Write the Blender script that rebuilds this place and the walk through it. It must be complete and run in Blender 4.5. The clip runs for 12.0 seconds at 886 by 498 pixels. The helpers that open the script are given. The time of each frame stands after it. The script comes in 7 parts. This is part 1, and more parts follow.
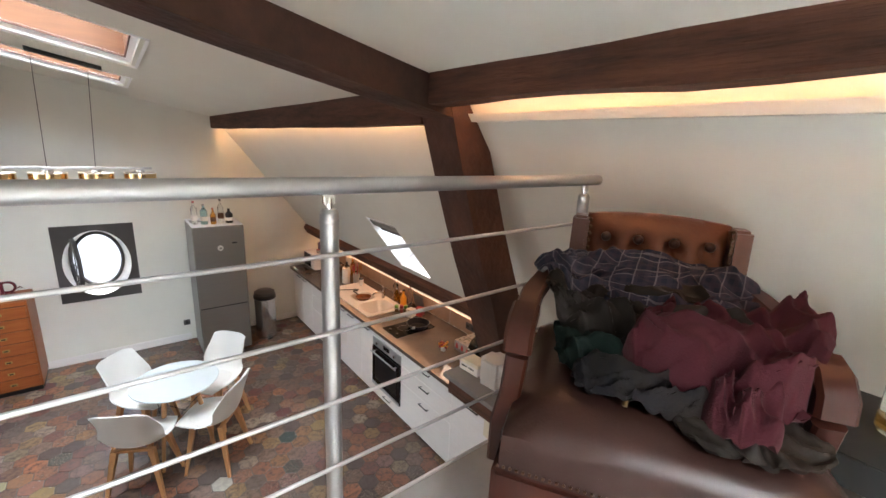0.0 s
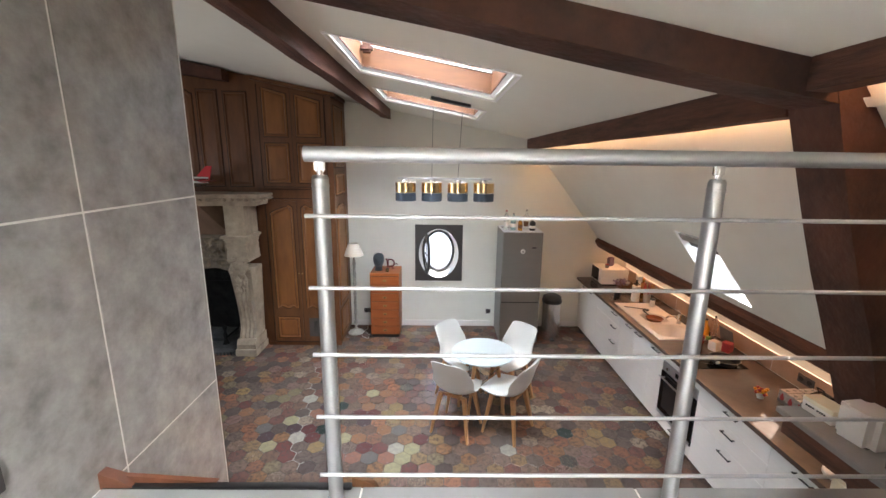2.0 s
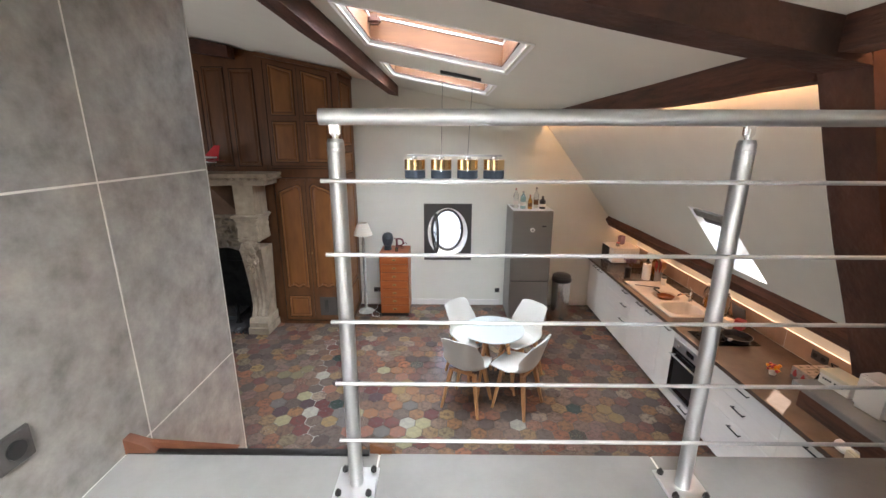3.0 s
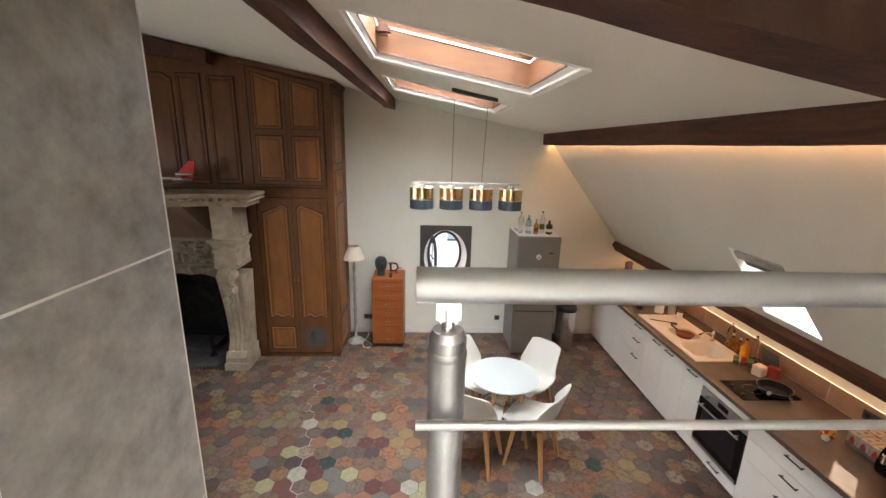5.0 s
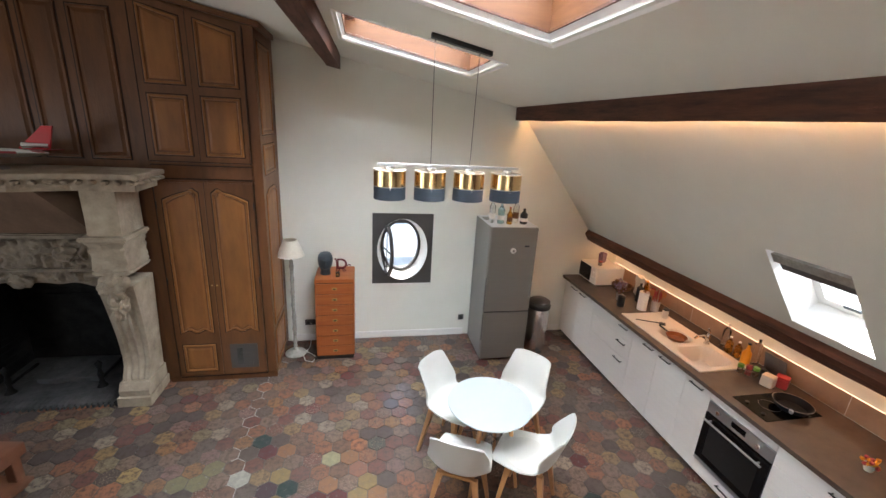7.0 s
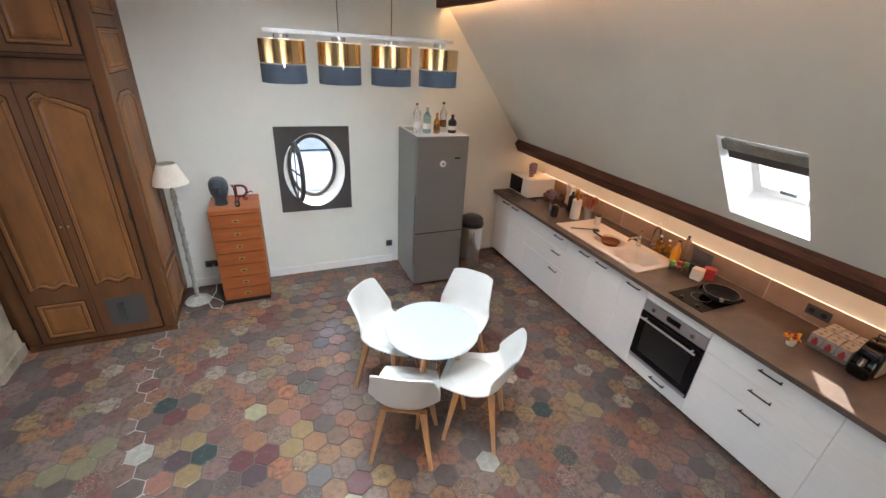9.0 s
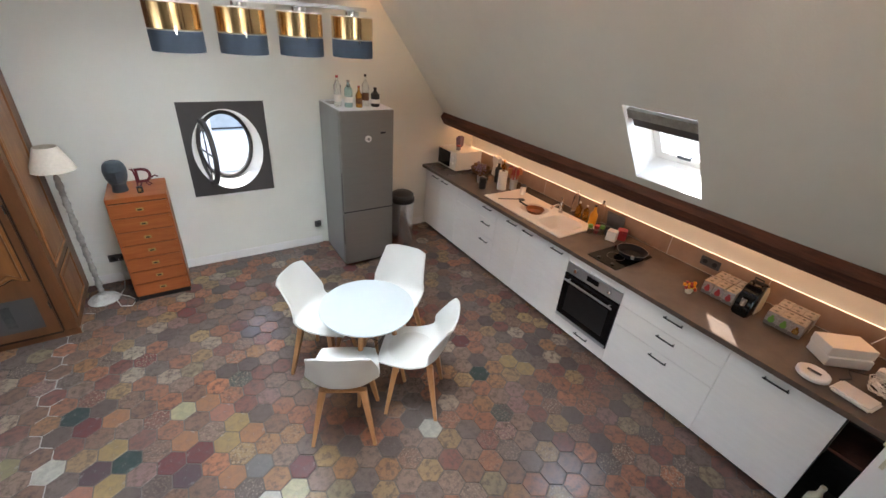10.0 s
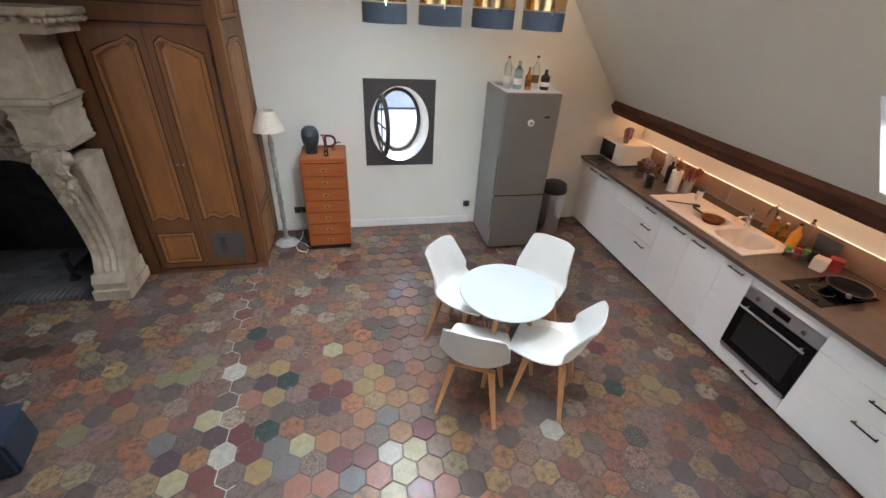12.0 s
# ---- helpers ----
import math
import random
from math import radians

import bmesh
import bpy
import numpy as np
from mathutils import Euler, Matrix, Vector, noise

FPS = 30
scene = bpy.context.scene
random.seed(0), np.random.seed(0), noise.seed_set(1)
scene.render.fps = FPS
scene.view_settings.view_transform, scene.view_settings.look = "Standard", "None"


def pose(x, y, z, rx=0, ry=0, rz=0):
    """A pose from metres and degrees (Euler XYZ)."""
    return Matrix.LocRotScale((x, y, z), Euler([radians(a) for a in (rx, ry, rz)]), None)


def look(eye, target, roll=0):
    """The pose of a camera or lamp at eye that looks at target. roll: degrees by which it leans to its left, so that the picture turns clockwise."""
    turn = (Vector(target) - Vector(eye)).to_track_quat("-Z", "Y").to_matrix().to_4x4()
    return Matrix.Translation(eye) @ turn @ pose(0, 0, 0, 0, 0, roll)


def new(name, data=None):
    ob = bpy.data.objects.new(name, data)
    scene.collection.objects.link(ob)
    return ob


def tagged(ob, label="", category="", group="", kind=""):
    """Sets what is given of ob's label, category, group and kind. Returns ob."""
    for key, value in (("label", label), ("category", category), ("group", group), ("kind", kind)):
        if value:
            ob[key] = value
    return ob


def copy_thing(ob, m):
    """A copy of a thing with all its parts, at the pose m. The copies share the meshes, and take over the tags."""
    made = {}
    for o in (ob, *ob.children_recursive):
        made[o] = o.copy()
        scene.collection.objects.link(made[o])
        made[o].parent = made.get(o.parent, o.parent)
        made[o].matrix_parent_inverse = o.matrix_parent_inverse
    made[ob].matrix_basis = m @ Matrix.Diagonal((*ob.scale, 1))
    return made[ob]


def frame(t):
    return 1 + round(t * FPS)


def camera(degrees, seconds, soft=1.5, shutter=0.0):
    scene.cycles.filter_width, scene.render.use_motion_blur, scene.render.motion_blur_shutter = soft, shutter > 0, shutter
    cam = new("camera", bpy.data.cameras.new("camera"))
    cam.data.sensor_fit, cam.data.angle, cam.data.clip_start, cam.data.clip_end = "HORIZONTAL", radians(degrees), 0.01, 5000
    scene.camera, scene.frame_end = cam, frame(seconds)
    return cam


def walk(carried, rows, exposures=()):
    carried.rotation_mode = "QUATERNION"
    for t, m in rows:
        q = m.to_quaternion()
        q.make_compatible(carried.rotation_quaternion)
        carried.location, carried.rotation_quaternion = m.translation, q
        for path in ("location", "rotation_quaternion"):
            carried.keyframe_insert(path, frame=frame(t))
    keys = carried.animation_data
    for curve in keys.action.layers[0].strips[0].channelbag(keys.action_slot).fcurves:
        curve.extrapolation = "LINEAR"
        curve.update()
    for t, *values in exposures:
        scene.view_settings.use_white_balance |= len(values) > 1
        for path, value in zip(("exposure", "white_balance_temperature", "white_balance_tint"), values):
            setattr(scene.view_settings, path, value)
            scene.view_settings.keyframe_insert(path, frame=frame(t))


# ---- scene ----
cam = camera(94.8, 12.0)
PATH = [
    (0, (0.087, -0.017, 2.913), (1.308, 1.491, 2.425), 2.8),
    (0.5, (-0.022, -0.034, 2.842), (0.749, 1.757, 2.397), 2.0),
    (1, (-0.139, -0.083, 2.812), (0.249, 1.836, 2.401), 1.3),
    (1.5, (-0.183, -0.138, 2.812), (-0.032, 1.816, 2.414), 1.1),
    (2, (-0.212, -0.171, 2.818), (-0.189, 1.783, 2.392), 0.7),
    (2.5, (-0.215, -0.185, 2.779), (-0.233, 1.752, 2.278), 0.1),
    (4.5, (-0.416, 0.163, 2.865), (-0.370, 2.093, 2.339), 1.1),
    (5, (-0.497, 0.382, 2.955), (-0.417, 2.319, 2.464), 1.5),
    (5.5, (-0.593, 0.695, 2.996), (-0.452, 2.628, 2.503), 2.5),
    (6, (-0.714, 0.94, 3.003), (-0.472, 2.858, 2.489), 3.0),
    (6.5, (-0.725, 1.157, 2.969), (-0.399, 3.056, 2.432), 3.3),
    (8.5, (-0.703, 1.686, 2.62), (-0.1, 3.417, 1.821), 3.2),
    (9, (-0.665, 1.757, 2.59), (0.067, 3.401, 1.717), 3.6),
    (9.5, (-0.66, 1.755, 2.594), (0.211, 3.299, 1.667), 4.1),
    (10, (-0.634, 1.729, 2.588), (0.356, 3.18, 1.632), 4.7),
    (10.5, (-0.616, 1.709, 2.59), (0.436, 3.099, 1.609), 5.2),
    (11, (-0.604, 1.716, 2.582), (0.387, 3.129, 1.57), 5.1),
    (11.5, (-0.625, 1.757, 2.556), (0.131, 3.292, 1.52), 4.5),
    (12, (-0.726, 1.808, 2.51), (-0.331, 3.472, 1.473), 3.5),
]
EXPOSURES = [(0.0, 2.1, 6250, 11), (2.7, 2.1, 6250, 12), (4.3, 1.95, 6600, 11), (5.0, 2.0, 6850, 11), (5.4, 2.08, 8500, 12), (5.6, 2.08, 8300, 12), (5.9, 2.08, 6600, 10), (6.5, 2.1, 6350, 10), (8.4, 2.15, 6150, 10), (9.2, 2.13, 6150, 10), (10.0, 2.0, 6200, 10), (12.0, 2.02, 6150, 10)]
walk(cam, [(t, look(eye, target, roll)) for t, eye, target, roll in PATH], EXPOSURES)
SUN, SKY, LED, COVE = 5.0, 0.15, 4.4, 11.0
# The loft and side values power lamps at added, unseen openings.
PANE, LOFT_FILL, SIDE_FILL = 40.0, 42.0, 14.0

# ---- world, sun and large lights ----
world = bpy.data.worlds.new("daylight")
scene.world = world
world.use_nodes = True
wn = world.node_tree.nodes
sky = wn.new("ShaderNodeTexSky")
sky.sky_type, sky.sun_disc = "NISHITA", False
sky.sun_elevation, sky.sun_rotation = radians(56.6), radians(-4.1)
wn["Background"].inputs[1].default_value = SKY
world.node_tree.links.new(sky.outputs[0], wn["Background"].inputs[0])
sun = new("sun", bpy.data.lights.new("sun", "SUN"))
sun.data.energy, sun.data.angle, sun.data.color = SUN, radians(0.5), (1.0, 0.94, 0.86)
sun.matrix_world = look((0.33, 4.6, 7.0), (0.0, 0.0, 0.0))


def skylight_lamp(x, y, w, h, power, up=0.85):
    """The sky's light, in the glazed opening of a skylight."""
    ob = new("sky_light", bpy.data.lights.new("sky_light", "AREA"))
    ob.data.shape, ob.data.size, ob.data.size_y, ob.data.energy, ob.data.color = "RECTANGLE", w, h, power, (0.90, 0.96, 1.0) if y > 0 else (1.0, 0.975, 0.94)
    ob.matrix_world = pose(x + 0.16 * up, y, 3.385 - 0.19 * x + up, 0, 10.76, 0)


skylight_lamp(-0.32, 3.05, 1.5, 1.4, PANE)
skylight_lamp(-0.32, 4.83, 1.5, 1.3, PANE * 0.85)
# Fill lamp in a skylight added out of view to brighten the loft.
skylight_lamp(-0.32, -1.25, 0.96, 0.90, LOFT_FILL, 0.40)
ob = new("sky_light", bpy.data.lights.new("sky_light", "AREA"))
ob.data.shape, ob.data.size, ob.data.size_y, ob.data.energy, ob.data.color = "RECTANGLE", 1.2, 1.2, PANE * 0.22, (0.80, 0.92, 1.0)
ob.matrix_world = look((2.95, 3.26, 2.55), (2.1, 3.26, 1.9))
# Fill lamp added at the left wall to brighten kitchen fronts and sitting corner.
ob = new("sky_light", bpy.data.lights.new("sky_light", "AREA"))
ob.data.shape, ob.data.size, ob.data.size_y, ob.data.energy, ob.data.color = "RECTANGLE", 3.0, 1.6, SIDE_FILL, (1.0, 0.97, 0.93)
ob.matrix_world = look((-5.72, 1.75, 1.6), (0.0, 1.9, 1.5))

# ---- materials ----
def material(name, color, rough=0.5, metal=0.0, spec=0.5, var=0.0, scale=8.0, bump=0.0, bump_scale=60.0, color2=None,
             stretch=(1, 1, 1), rand=0.0, coat=0.0, sheen=0.0, trans=0.0, ior=1.45, emit=0.0, rvar=0.0, blotch=0.0):
    """A surface with colour variation at two scales, roughness variation and fine relief, in object space."""
    m = bpy.data.materials.new(name)
    m.use_nodes = True
    nt = m.node_tree
    b = nt.nodes["Principled BSDF"]
    lk = nt.links.new
    b.inputs["Base Color"].default_value = (*color, 1)
    b.inputs["Roughness"].default_value = rough
    b.inputs["Metallic"].default_value = metal
    b.inputs["Specular IOR Level"].default_value = spec
    b.inputs["IOR"].default_value = ior
    b.inputs["Coat Weight"].default_value = coat
    b.inputs["Sheen Weight"].default_value = sheen
    b.inputs["Transmission Weight"].default_value = trans
    if emit:
        b.inputs["Emission Color"].default_value = (*color, 1)
        b.inputs["Emission Strength"].default_value = emit
    if var or bump or rand or rvar or blotch:
        tc = nt.nodes.new("ShaderNodeTexCoord")
        mp = nt.nodes.new("ShaderNodeMapping")
        mp.inputs["Scale"].default_value = stretch
        lk(tc.outputs["Object"], mp.inputs[0])
        n1 = nt.nodes.new("ShaderNodeTexNoise")
        n1.inputs["Scale"].default_value, n1.inputs["Detail"].default_value = scale, 6
        n1.inputs["Roughness"].default_value = 0.65
        lk(mp.outputs[0], n1.inputs["Vector"])
        n2 = nt.nodes.new("ShaderNodeTexNoise")
        n2.inputs["Scale"].default_value, n2.inputs["Detail"].default_value = bump_scale, 4
        lk(mp.outputs[0], n2.inputs["Vector"])
        if var or blotch:
            ramp = nt.nodes.new("ShaderNodeMapRange")
            ramp.inputs["From Min"].default_value, ramp.inputs["From Max"].default_value = 0.3, 0.7
            lk(n1.outputs["Fac"], ramp.inputs["Value"])
            mix = nt.nodes.new("ShaderNodeMix")
            mix.data_type = "RGBA"
            c2 = color2 or tuple(c * (1 - var) for c in color)
            mix.inputs["A"].default_value = (*color, 1)
            mix.inputs["B"].default_value = (*c2, 1)
            lk(ramp.outputs[0], mix.inputs["Factor"])
            out = mix.outputs["Result"]
            if rand:
                oi = nt.nodes.new("ShaderNodeObjectInfo")
                hs = nt.nodes.new("ShaderNodeHueSaturation")
                mr = nt.nodes.new("ShaderNodeMapRange")
                mr.inputs["To Min"].default_value, mr.inputs["To Max"].default_value = 1 - rand, 1 + rand
                lk(oi.outputs["Random"], mr.inputs["Value"])
                lk(mr.outputs[0], hs.inputs["Value"])
                lk(out, hs.inputs["Color"])
                out = hs.outputs["Color"]
            lk(out, b.inputs["Base Color"])
        if rvar:
            rr = nt.nodes.new("ShaderNodeMapRange")
            rr.inputs["To Min"].default_value, rr.inputs["To Max"].default_value = max(rough - rvar, 0.02), min(rough + rvar, 1)
            lk(n1.outputs["Fac"], rr.inputs["Value"])
            lk(rr.outputs[0], b.inputs["Roughness"])
        if bump:
            bp = nt.nodes.new("ShaderNodeBump")
            bp.inputs["Strength"].default_value, bp.inputs["Distance"].default_value = bump, 0.01
            lk(n2.outputs["Fac"], bp.inputs["Height"])
            lk(bp.outputs[0], b.inputs["Normal"])
    return m


def glowing(name, color, strength):
    m = bpy.data.materials.new(name)
    m.use_nodes = True
    nt = m.node_tree
    nt.nodes.clear()
    e = nt.nodes.new("ShaderNodeEmission")
    e.inputs[0].default_value, e.inputs[1].default_value = (*color, 1), strength
    o = nt.nodes.new("ShaderNodeOutputMaterial")
    nt.links.new(e.outputs[0], o.inputs[0])
    return m


def terracotta(name, per_island):
    """Old cement and clay hexagons: one muted hue a tile, worn, speckled, waxed."""
    m = bpy.data.materials.new(name)
    m.use_nodes = True
    nt, lk = m.node_tree, m.node_tree.links.new
    b = nt.nodes["Principled BSDF"]
    if per_island:
        rnd = nt.nodes.new("ShaderNodeNewGeometry").outputs["Random Per Island"]
    else:
        rnd = nt.nodes.new("ShaderNodeObjectInfo").outputs["Random"]
    ramp = nt.nodes.new("ShaderNodeValToRGB")
    ramp.color_ramp.interpolation = "CONSTANT"
    hues = TILE_HUES
    els = ramp.color_ramp.elements
    while len(els) < len(hues):
        els.new(0.5)
    at = 0.0
    for el, (w, c) in zip(els, hues):
        el.position, el.color = at, (*c, 1)
        at += w
    lk(rnd, ramp.inputs[0])
    tc = nt.nodes.new("ShaderNodeNewGeometry")
    n1 = nt.nodes.new("ShaderNodeTexNoise")
    n1.inputs["Scale"].default_value, n1.inputs["Detail"].default_value, n1.inputs["Roughness"].default_value = 22, 8, 0.72
    lk(tc.outputs["Position"], n1.inputs["Vector"])
    n3 = nt.nodes.new("ShaderNodeTexNoise")
    n3.inputs["Scale"].default_value, n3.inputs["Detail"].default_value = 1.6, 4
    lk(tc.outputs["Position"], n3.inputs["Vector"])
    # worn mottling inside each tile
    r1 = nt.nodes.new("ShaderNodeMapRange")
    r1.inputs["From Min"].default_value, r1.inputs["From Max"].default_value = 0.46, 0.62
    r1.inputs["To Min"].default_value, r1.inputs["To Max"].default_value = 0.0, 0.88
    lk(n1.outputs["Fac"], r1.inputs["Value"])
    mx = nt.nodes.new("ShaderNodeMix")
    mx.data_type = "RGBA"
    mx.inputs["B"].default_value = (0.052, 0.036, 0.030, 1)
    lk(r1.outputs[0], mx.inputs["Factor"])
    lk(ramp.outputs[0], mx.inputs["A"])
    # pale flecks on some of the tiles
    n4 = nt.nodes.new("ShaderNodeTexNoise")
    n4.inputs["Scale"].default_value, n4.inputs["Detail"].default_value, n4.inputs["Roughness"].default_value = 75, 3, 0.7
    lk(tc.outputs["Position"], n4.inputs["Vector"])
    pick = nt.nodes.new("ShaderNodeMath")
    pick.operation = "MULTIPLY"
    pick.inputs[1].default_value = 37.0
    lk(rnd, pick.inputs[0])
    frac = nt.nodes.new("ShaderNodeMath")
    frac.operation = "FRACT"
    lk(pick.outputs[0], frac.inputs[0])
    r4 = nt.nodes.new("ShaderNodeMapRange")
    r4.inputs["From Min"].default_value, r4.inputs["From Max"].default_value = 0.54, 0.62
    lk(n4.outputs["Fac"], r4.inputs["Value"])
    cub = nt.nodes.new("ShaderNodeMath")
    cub.operation = "POWER"
    cub.inputs[1].default_value = 6.0
    lk(frac.outputs[0], cub.inputs[0])
    fl = nt.nodes.new("ShaderNodeMath")
    fl.operation = "MULTIPLY"
    lk(r4.outputs[0], fl.inputs[0])
    lk(cub.outputs[0], fl.inputs[1])
    mx4 = nt.nodes.new("ShaderNodeMix")
    mx4.data_type = "RGBA"
    mx4.inputs["B"].default_value = (0.30, 0.24, 0.18, 1)
    lk(fl.outputs[0], mx4.inputs["Factor"])
    lk(mx.outputs["Result"], mx4.inputs["A"])
    mx = mx4
    # grime that drifts over the floor
    r3 = nt.nodes.new("ShaderNodeMapRange")
    r3.inputs["From Min"].default_value, r3.inputs["From Max"].default_value = 0.35, 0.7
    r3.inputs["To Min"].default_value, r3.inputs["To Max"].default_value = 0.05, 0.45
    lk(n3.outputs["Fac"], r3.inputs["Value"])
    mx2 = nt.nodes.new("ShaderNodeMix")
    mx2.data_type = "RGBA"
    mx2.inputs["B"].default_value = (0.118, 0.100, 0.092, 1)
    lk(r3.outputs[0], mx2.inputs["Factor"])
    lk(mx.outputs["Result"], mx2.inputs["A"])
    lk(mx2.outputs["Result"], b.inputs["Base Color"])
    rr = nt.nodes.new("ShaderNodeMapRange")
    rr.inputs["To Min"].default_value, rr.inputs["To Max"].default_value = 0.05, 0.33
    lk(n1.outputs["Fac"], rr.inputs["Value"])
    lk(rr.outputs[0], b.inputs["Roughness"])
    bp = nt.nodes.new("ShaderNodeBump")
    bp.inputs["Strength"].default_value, bp.inputs["Distance"].default_value = 0.35, 0.004
    lk(n1.outputs["Fac"], bp.inputs["Height"])
    lk(bp.outputs[0], b.inputs["Normal"])
    return m


def one_tile(name, color):
    grey = sum(color) / 3
    worn = tuple(0.88 * (0.88 * c + 0.12 * grey) for c in color)
    return material(name, worn, 0.24, var=0.65, scale=20, bump=0.3, bump_scale=40, rvar=0.14, color2=tuple(0.5 * c + 0.03 for c in worn))


def plaid(name):
    m = material(name, (0.05, 0.055, 0.085), 0.9, spec=0.12)
    nt, lk = m.node_tree, m.node_tree.links.new
    tc = nt.nodes.new("ShaderNodeTexCoord")
    sep = nt.nodes.new("ShaderNodeSeparateXYZ")
    lk(tc.outputs["UV"], sep.inputs[0])
    lines = []
    for k, socket in enumerate(("X", "Y")):
        for per, wid in ((11.0, 0.07), (22.0, 0.5)):
            mul = nt.nodes.new("ShaderNodeMath")
            mul.operation = "MULTIPLY"
            mul.inputs[1].default_value = per
            lk(sep.outputs[socket], mul.inputs[0])
            fr = nt.nodes.new("ShaderNodeMath")
            fr.operation = "FRACT"
            lk(mul.outputs[0], fr.inputs[0])
            ls = nt.nodes.new("ShaderNodeMath")
            ls.operation = "LESS_THAN"
            ls.inputs[1].default_value = wid
            lk(fr.outputs[0], ls.inputs[0])
            lines.append((ls.outputs[0], wid))
    col = None
    base = (0.022, 0.025, 0.04)
    for out, wid in sorted(lines, key=lambda p: -p[1]):
        mx = nt.nodes.new("ShaderNodeMix")
        mx.data_type = "RGBA"
        if col is None:
            mx.inputs["A"].default_value = (*base, 1)
        else:
            lk(col, mx.inputs["A"])
        mx.inputs["B"].default_value = (0.046, 0.038, 0.053, 1) if wid > 0.2 else (0.17, 0.155, 0.17, 1)
        f = nt.nodes.new("ShaderNodeMath")
        f.operation = "MULTIPLY"
        f.inputs[1].default_value = 0.5 if wid > 0.2 else 0.6
        lk(out, f.inputs[0])
        lk(f.outputs[0], mx.inputs["Factor"])
        col = mx.outputs["Result"]
    lk(col, nt.nodes["Principled BSDF"].inputs["Base Color"])
    return m


TILE_HUES = [(0.14, (0.130, 0.075, 0.053)),
             (0.12, (0.158, 0.108, 0.083)),
             (0.10, (0.200, 0.085, 0.048)),
             (0.12, (0.102, 0.076, 0.067)),
             (0.07, (0.210, 0.110, 0.051)),
             (0.09, (0.128, 0.053, 0.041)),
             (0.06, (0.215, 0.142, 0.068)),
             (0.09, (0.071, 0.053, 0.047)),
             (0.05, (0.255, 0.200, 0.145)),
             (0.04, (0.170, 0.140, 0.085)),
             (0.05, (0.275, 0.112, 0.058)),
             (0.04, (0.172, 0.102, 0.090)),
             (0.015, (0.115, 0.028, 0.024)),
             (0.01, (0.28, 0.19, 0.080)),
             (0.005, (0.040, 0.048, 0.042))]

M = {}
M["plaster"] = material("white_plaster", (0.78, 0.785, 0.72), 0.85, var=0.05, scale=2.2, bump=0.12, bump_scale=90)
M["ceiling"] = material("ceiling_paint", (0.79, 0.795, 0.725), 0.85, var=0.04, scale=1.8, bump=0.1, bump_scale=80)
M["white_paint"] = material("white_gloss_paint", (0.83, 0.82, 0.80), 0.4, var=0.04, scale=6, bump=0.03)
M["beam"] = material("dark_beam_wood", (0.10, 0.036, 0.020), 0.75, var=0.6, scale=3.2, bump=0.7, bump_scale=26, stretch=(1, 1, 1), color2=(0.035, 0.018, 0.013), rvar=0.12)
M["beam_y"] = material("dark_beam_along", (0.135, 0.050, 0.027), 0.72, var=0.6, scale=5, bump=0.6, bump_scale=30, stretch=(5, 0.5, 5), color2=(0.04, 0.02, 0.014), rvar=0.12)
M["skylight_wood"] = material("varnished_pine", (0.155, 0.062, 0.022), 0.5, var=0.35, scale=3, stretch=(1, 1, 8), bump=0.08, bump_scale=30, color2=(0.105, 0.040, 0.015), rvar=0.1)
M["closet"] = material("walnut_panel_wood", (0.160, 0.064, 0.022), 0.42, var=0.4, scale=2.6, stretch=(3, 3, 0.7), bump=0.14, bump_scale=22, color2=(0.092, 0.036, 0.014), rvar=0.12)
# Near-black wood for strips that paint the shade in joints and grooves.
M["groove"] = material("painted_groove_shade", (0.030, 0.013, 0.006), 0.7, var=0.3, scale=20)
M["closet_panel"] = material("walnut_raised_panel", (0.27, 0.112, 0.031), 0.4, var=0.4, scale=2.2, stretch=(2.6, 2.6, 0.7), bump=0.12, bump_scale=20, color2=(0.165, 0.066, 0.021), rvar=0.12)
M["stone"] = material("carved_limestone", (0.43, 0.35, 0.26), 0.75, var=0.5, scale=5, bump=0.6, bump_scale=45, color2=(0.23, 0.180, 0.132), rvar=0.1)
# A darker tone of the limestone, for the frieze, its mouldings and bosses.
M["stone_dark"] = material("darker_limestone", (0.235, 0.185, 0.135), 0.8, var=0.5, scale=7, bump=0.6, bump_scale=45, color2=(0.10, 0.078, 0.058), rvar=0.1)
M["soot"] = material("sooty_brick", (0.010, 0.0095, 0.009), 0.95, spec=0.15, var=0.6, scale=7, bump=0.8, bump_scale=20, color2=(0.022, 0.021, 0.020))
M["hearth"] = material("ashy_hearth", (0.085, 0.082, 0.080), 0.9, var=0.6, scale=6, bump=0.7, bump_scale=30, color2=(0.03, 0.03, 0.03))
M["hood"] = material("brown_hood_plaster", (0.16, 0.095, 0.06), 0.8, var=0.4, scale=4, bump=0.3, bump_scale=30)
M["concrete"] = material("grey_stone_tile", (0.37, 0.357, 0.34), 0.5, var=0.45, scale=8.0, bump=0.1, bump_scale=50, color2=(0.17, 0.163, 0.155), rvar=0.12, rand=0.05)
M["floor_tile"] = material("grey_floor_tile", (0.27, 0.27, 0.265), 0.42, var=0.25, scale=3.0, bump=0.06, bump_scale=50, color2=(0.20, 0.20, 0.197), rvar=0.14, rand=0.04)
M["grout"] = material("pale_grout", (0.72, 0.70, 0.66), 0.9, var=0.1, scale=20)
M["pale_joint"] = material("pale_joint_filler", (0.30, 0.285, 0.26), 0.9, var=0.3, scale=9, bump=0.3)
M["dark_grout"] = material("dusty_grout", (0.05, 0.042, 0.037), 0.9, var=0.5, scale=1.3, bump=0.4, bump_scale=80, color2=(0.085, 0.075, 0.066))
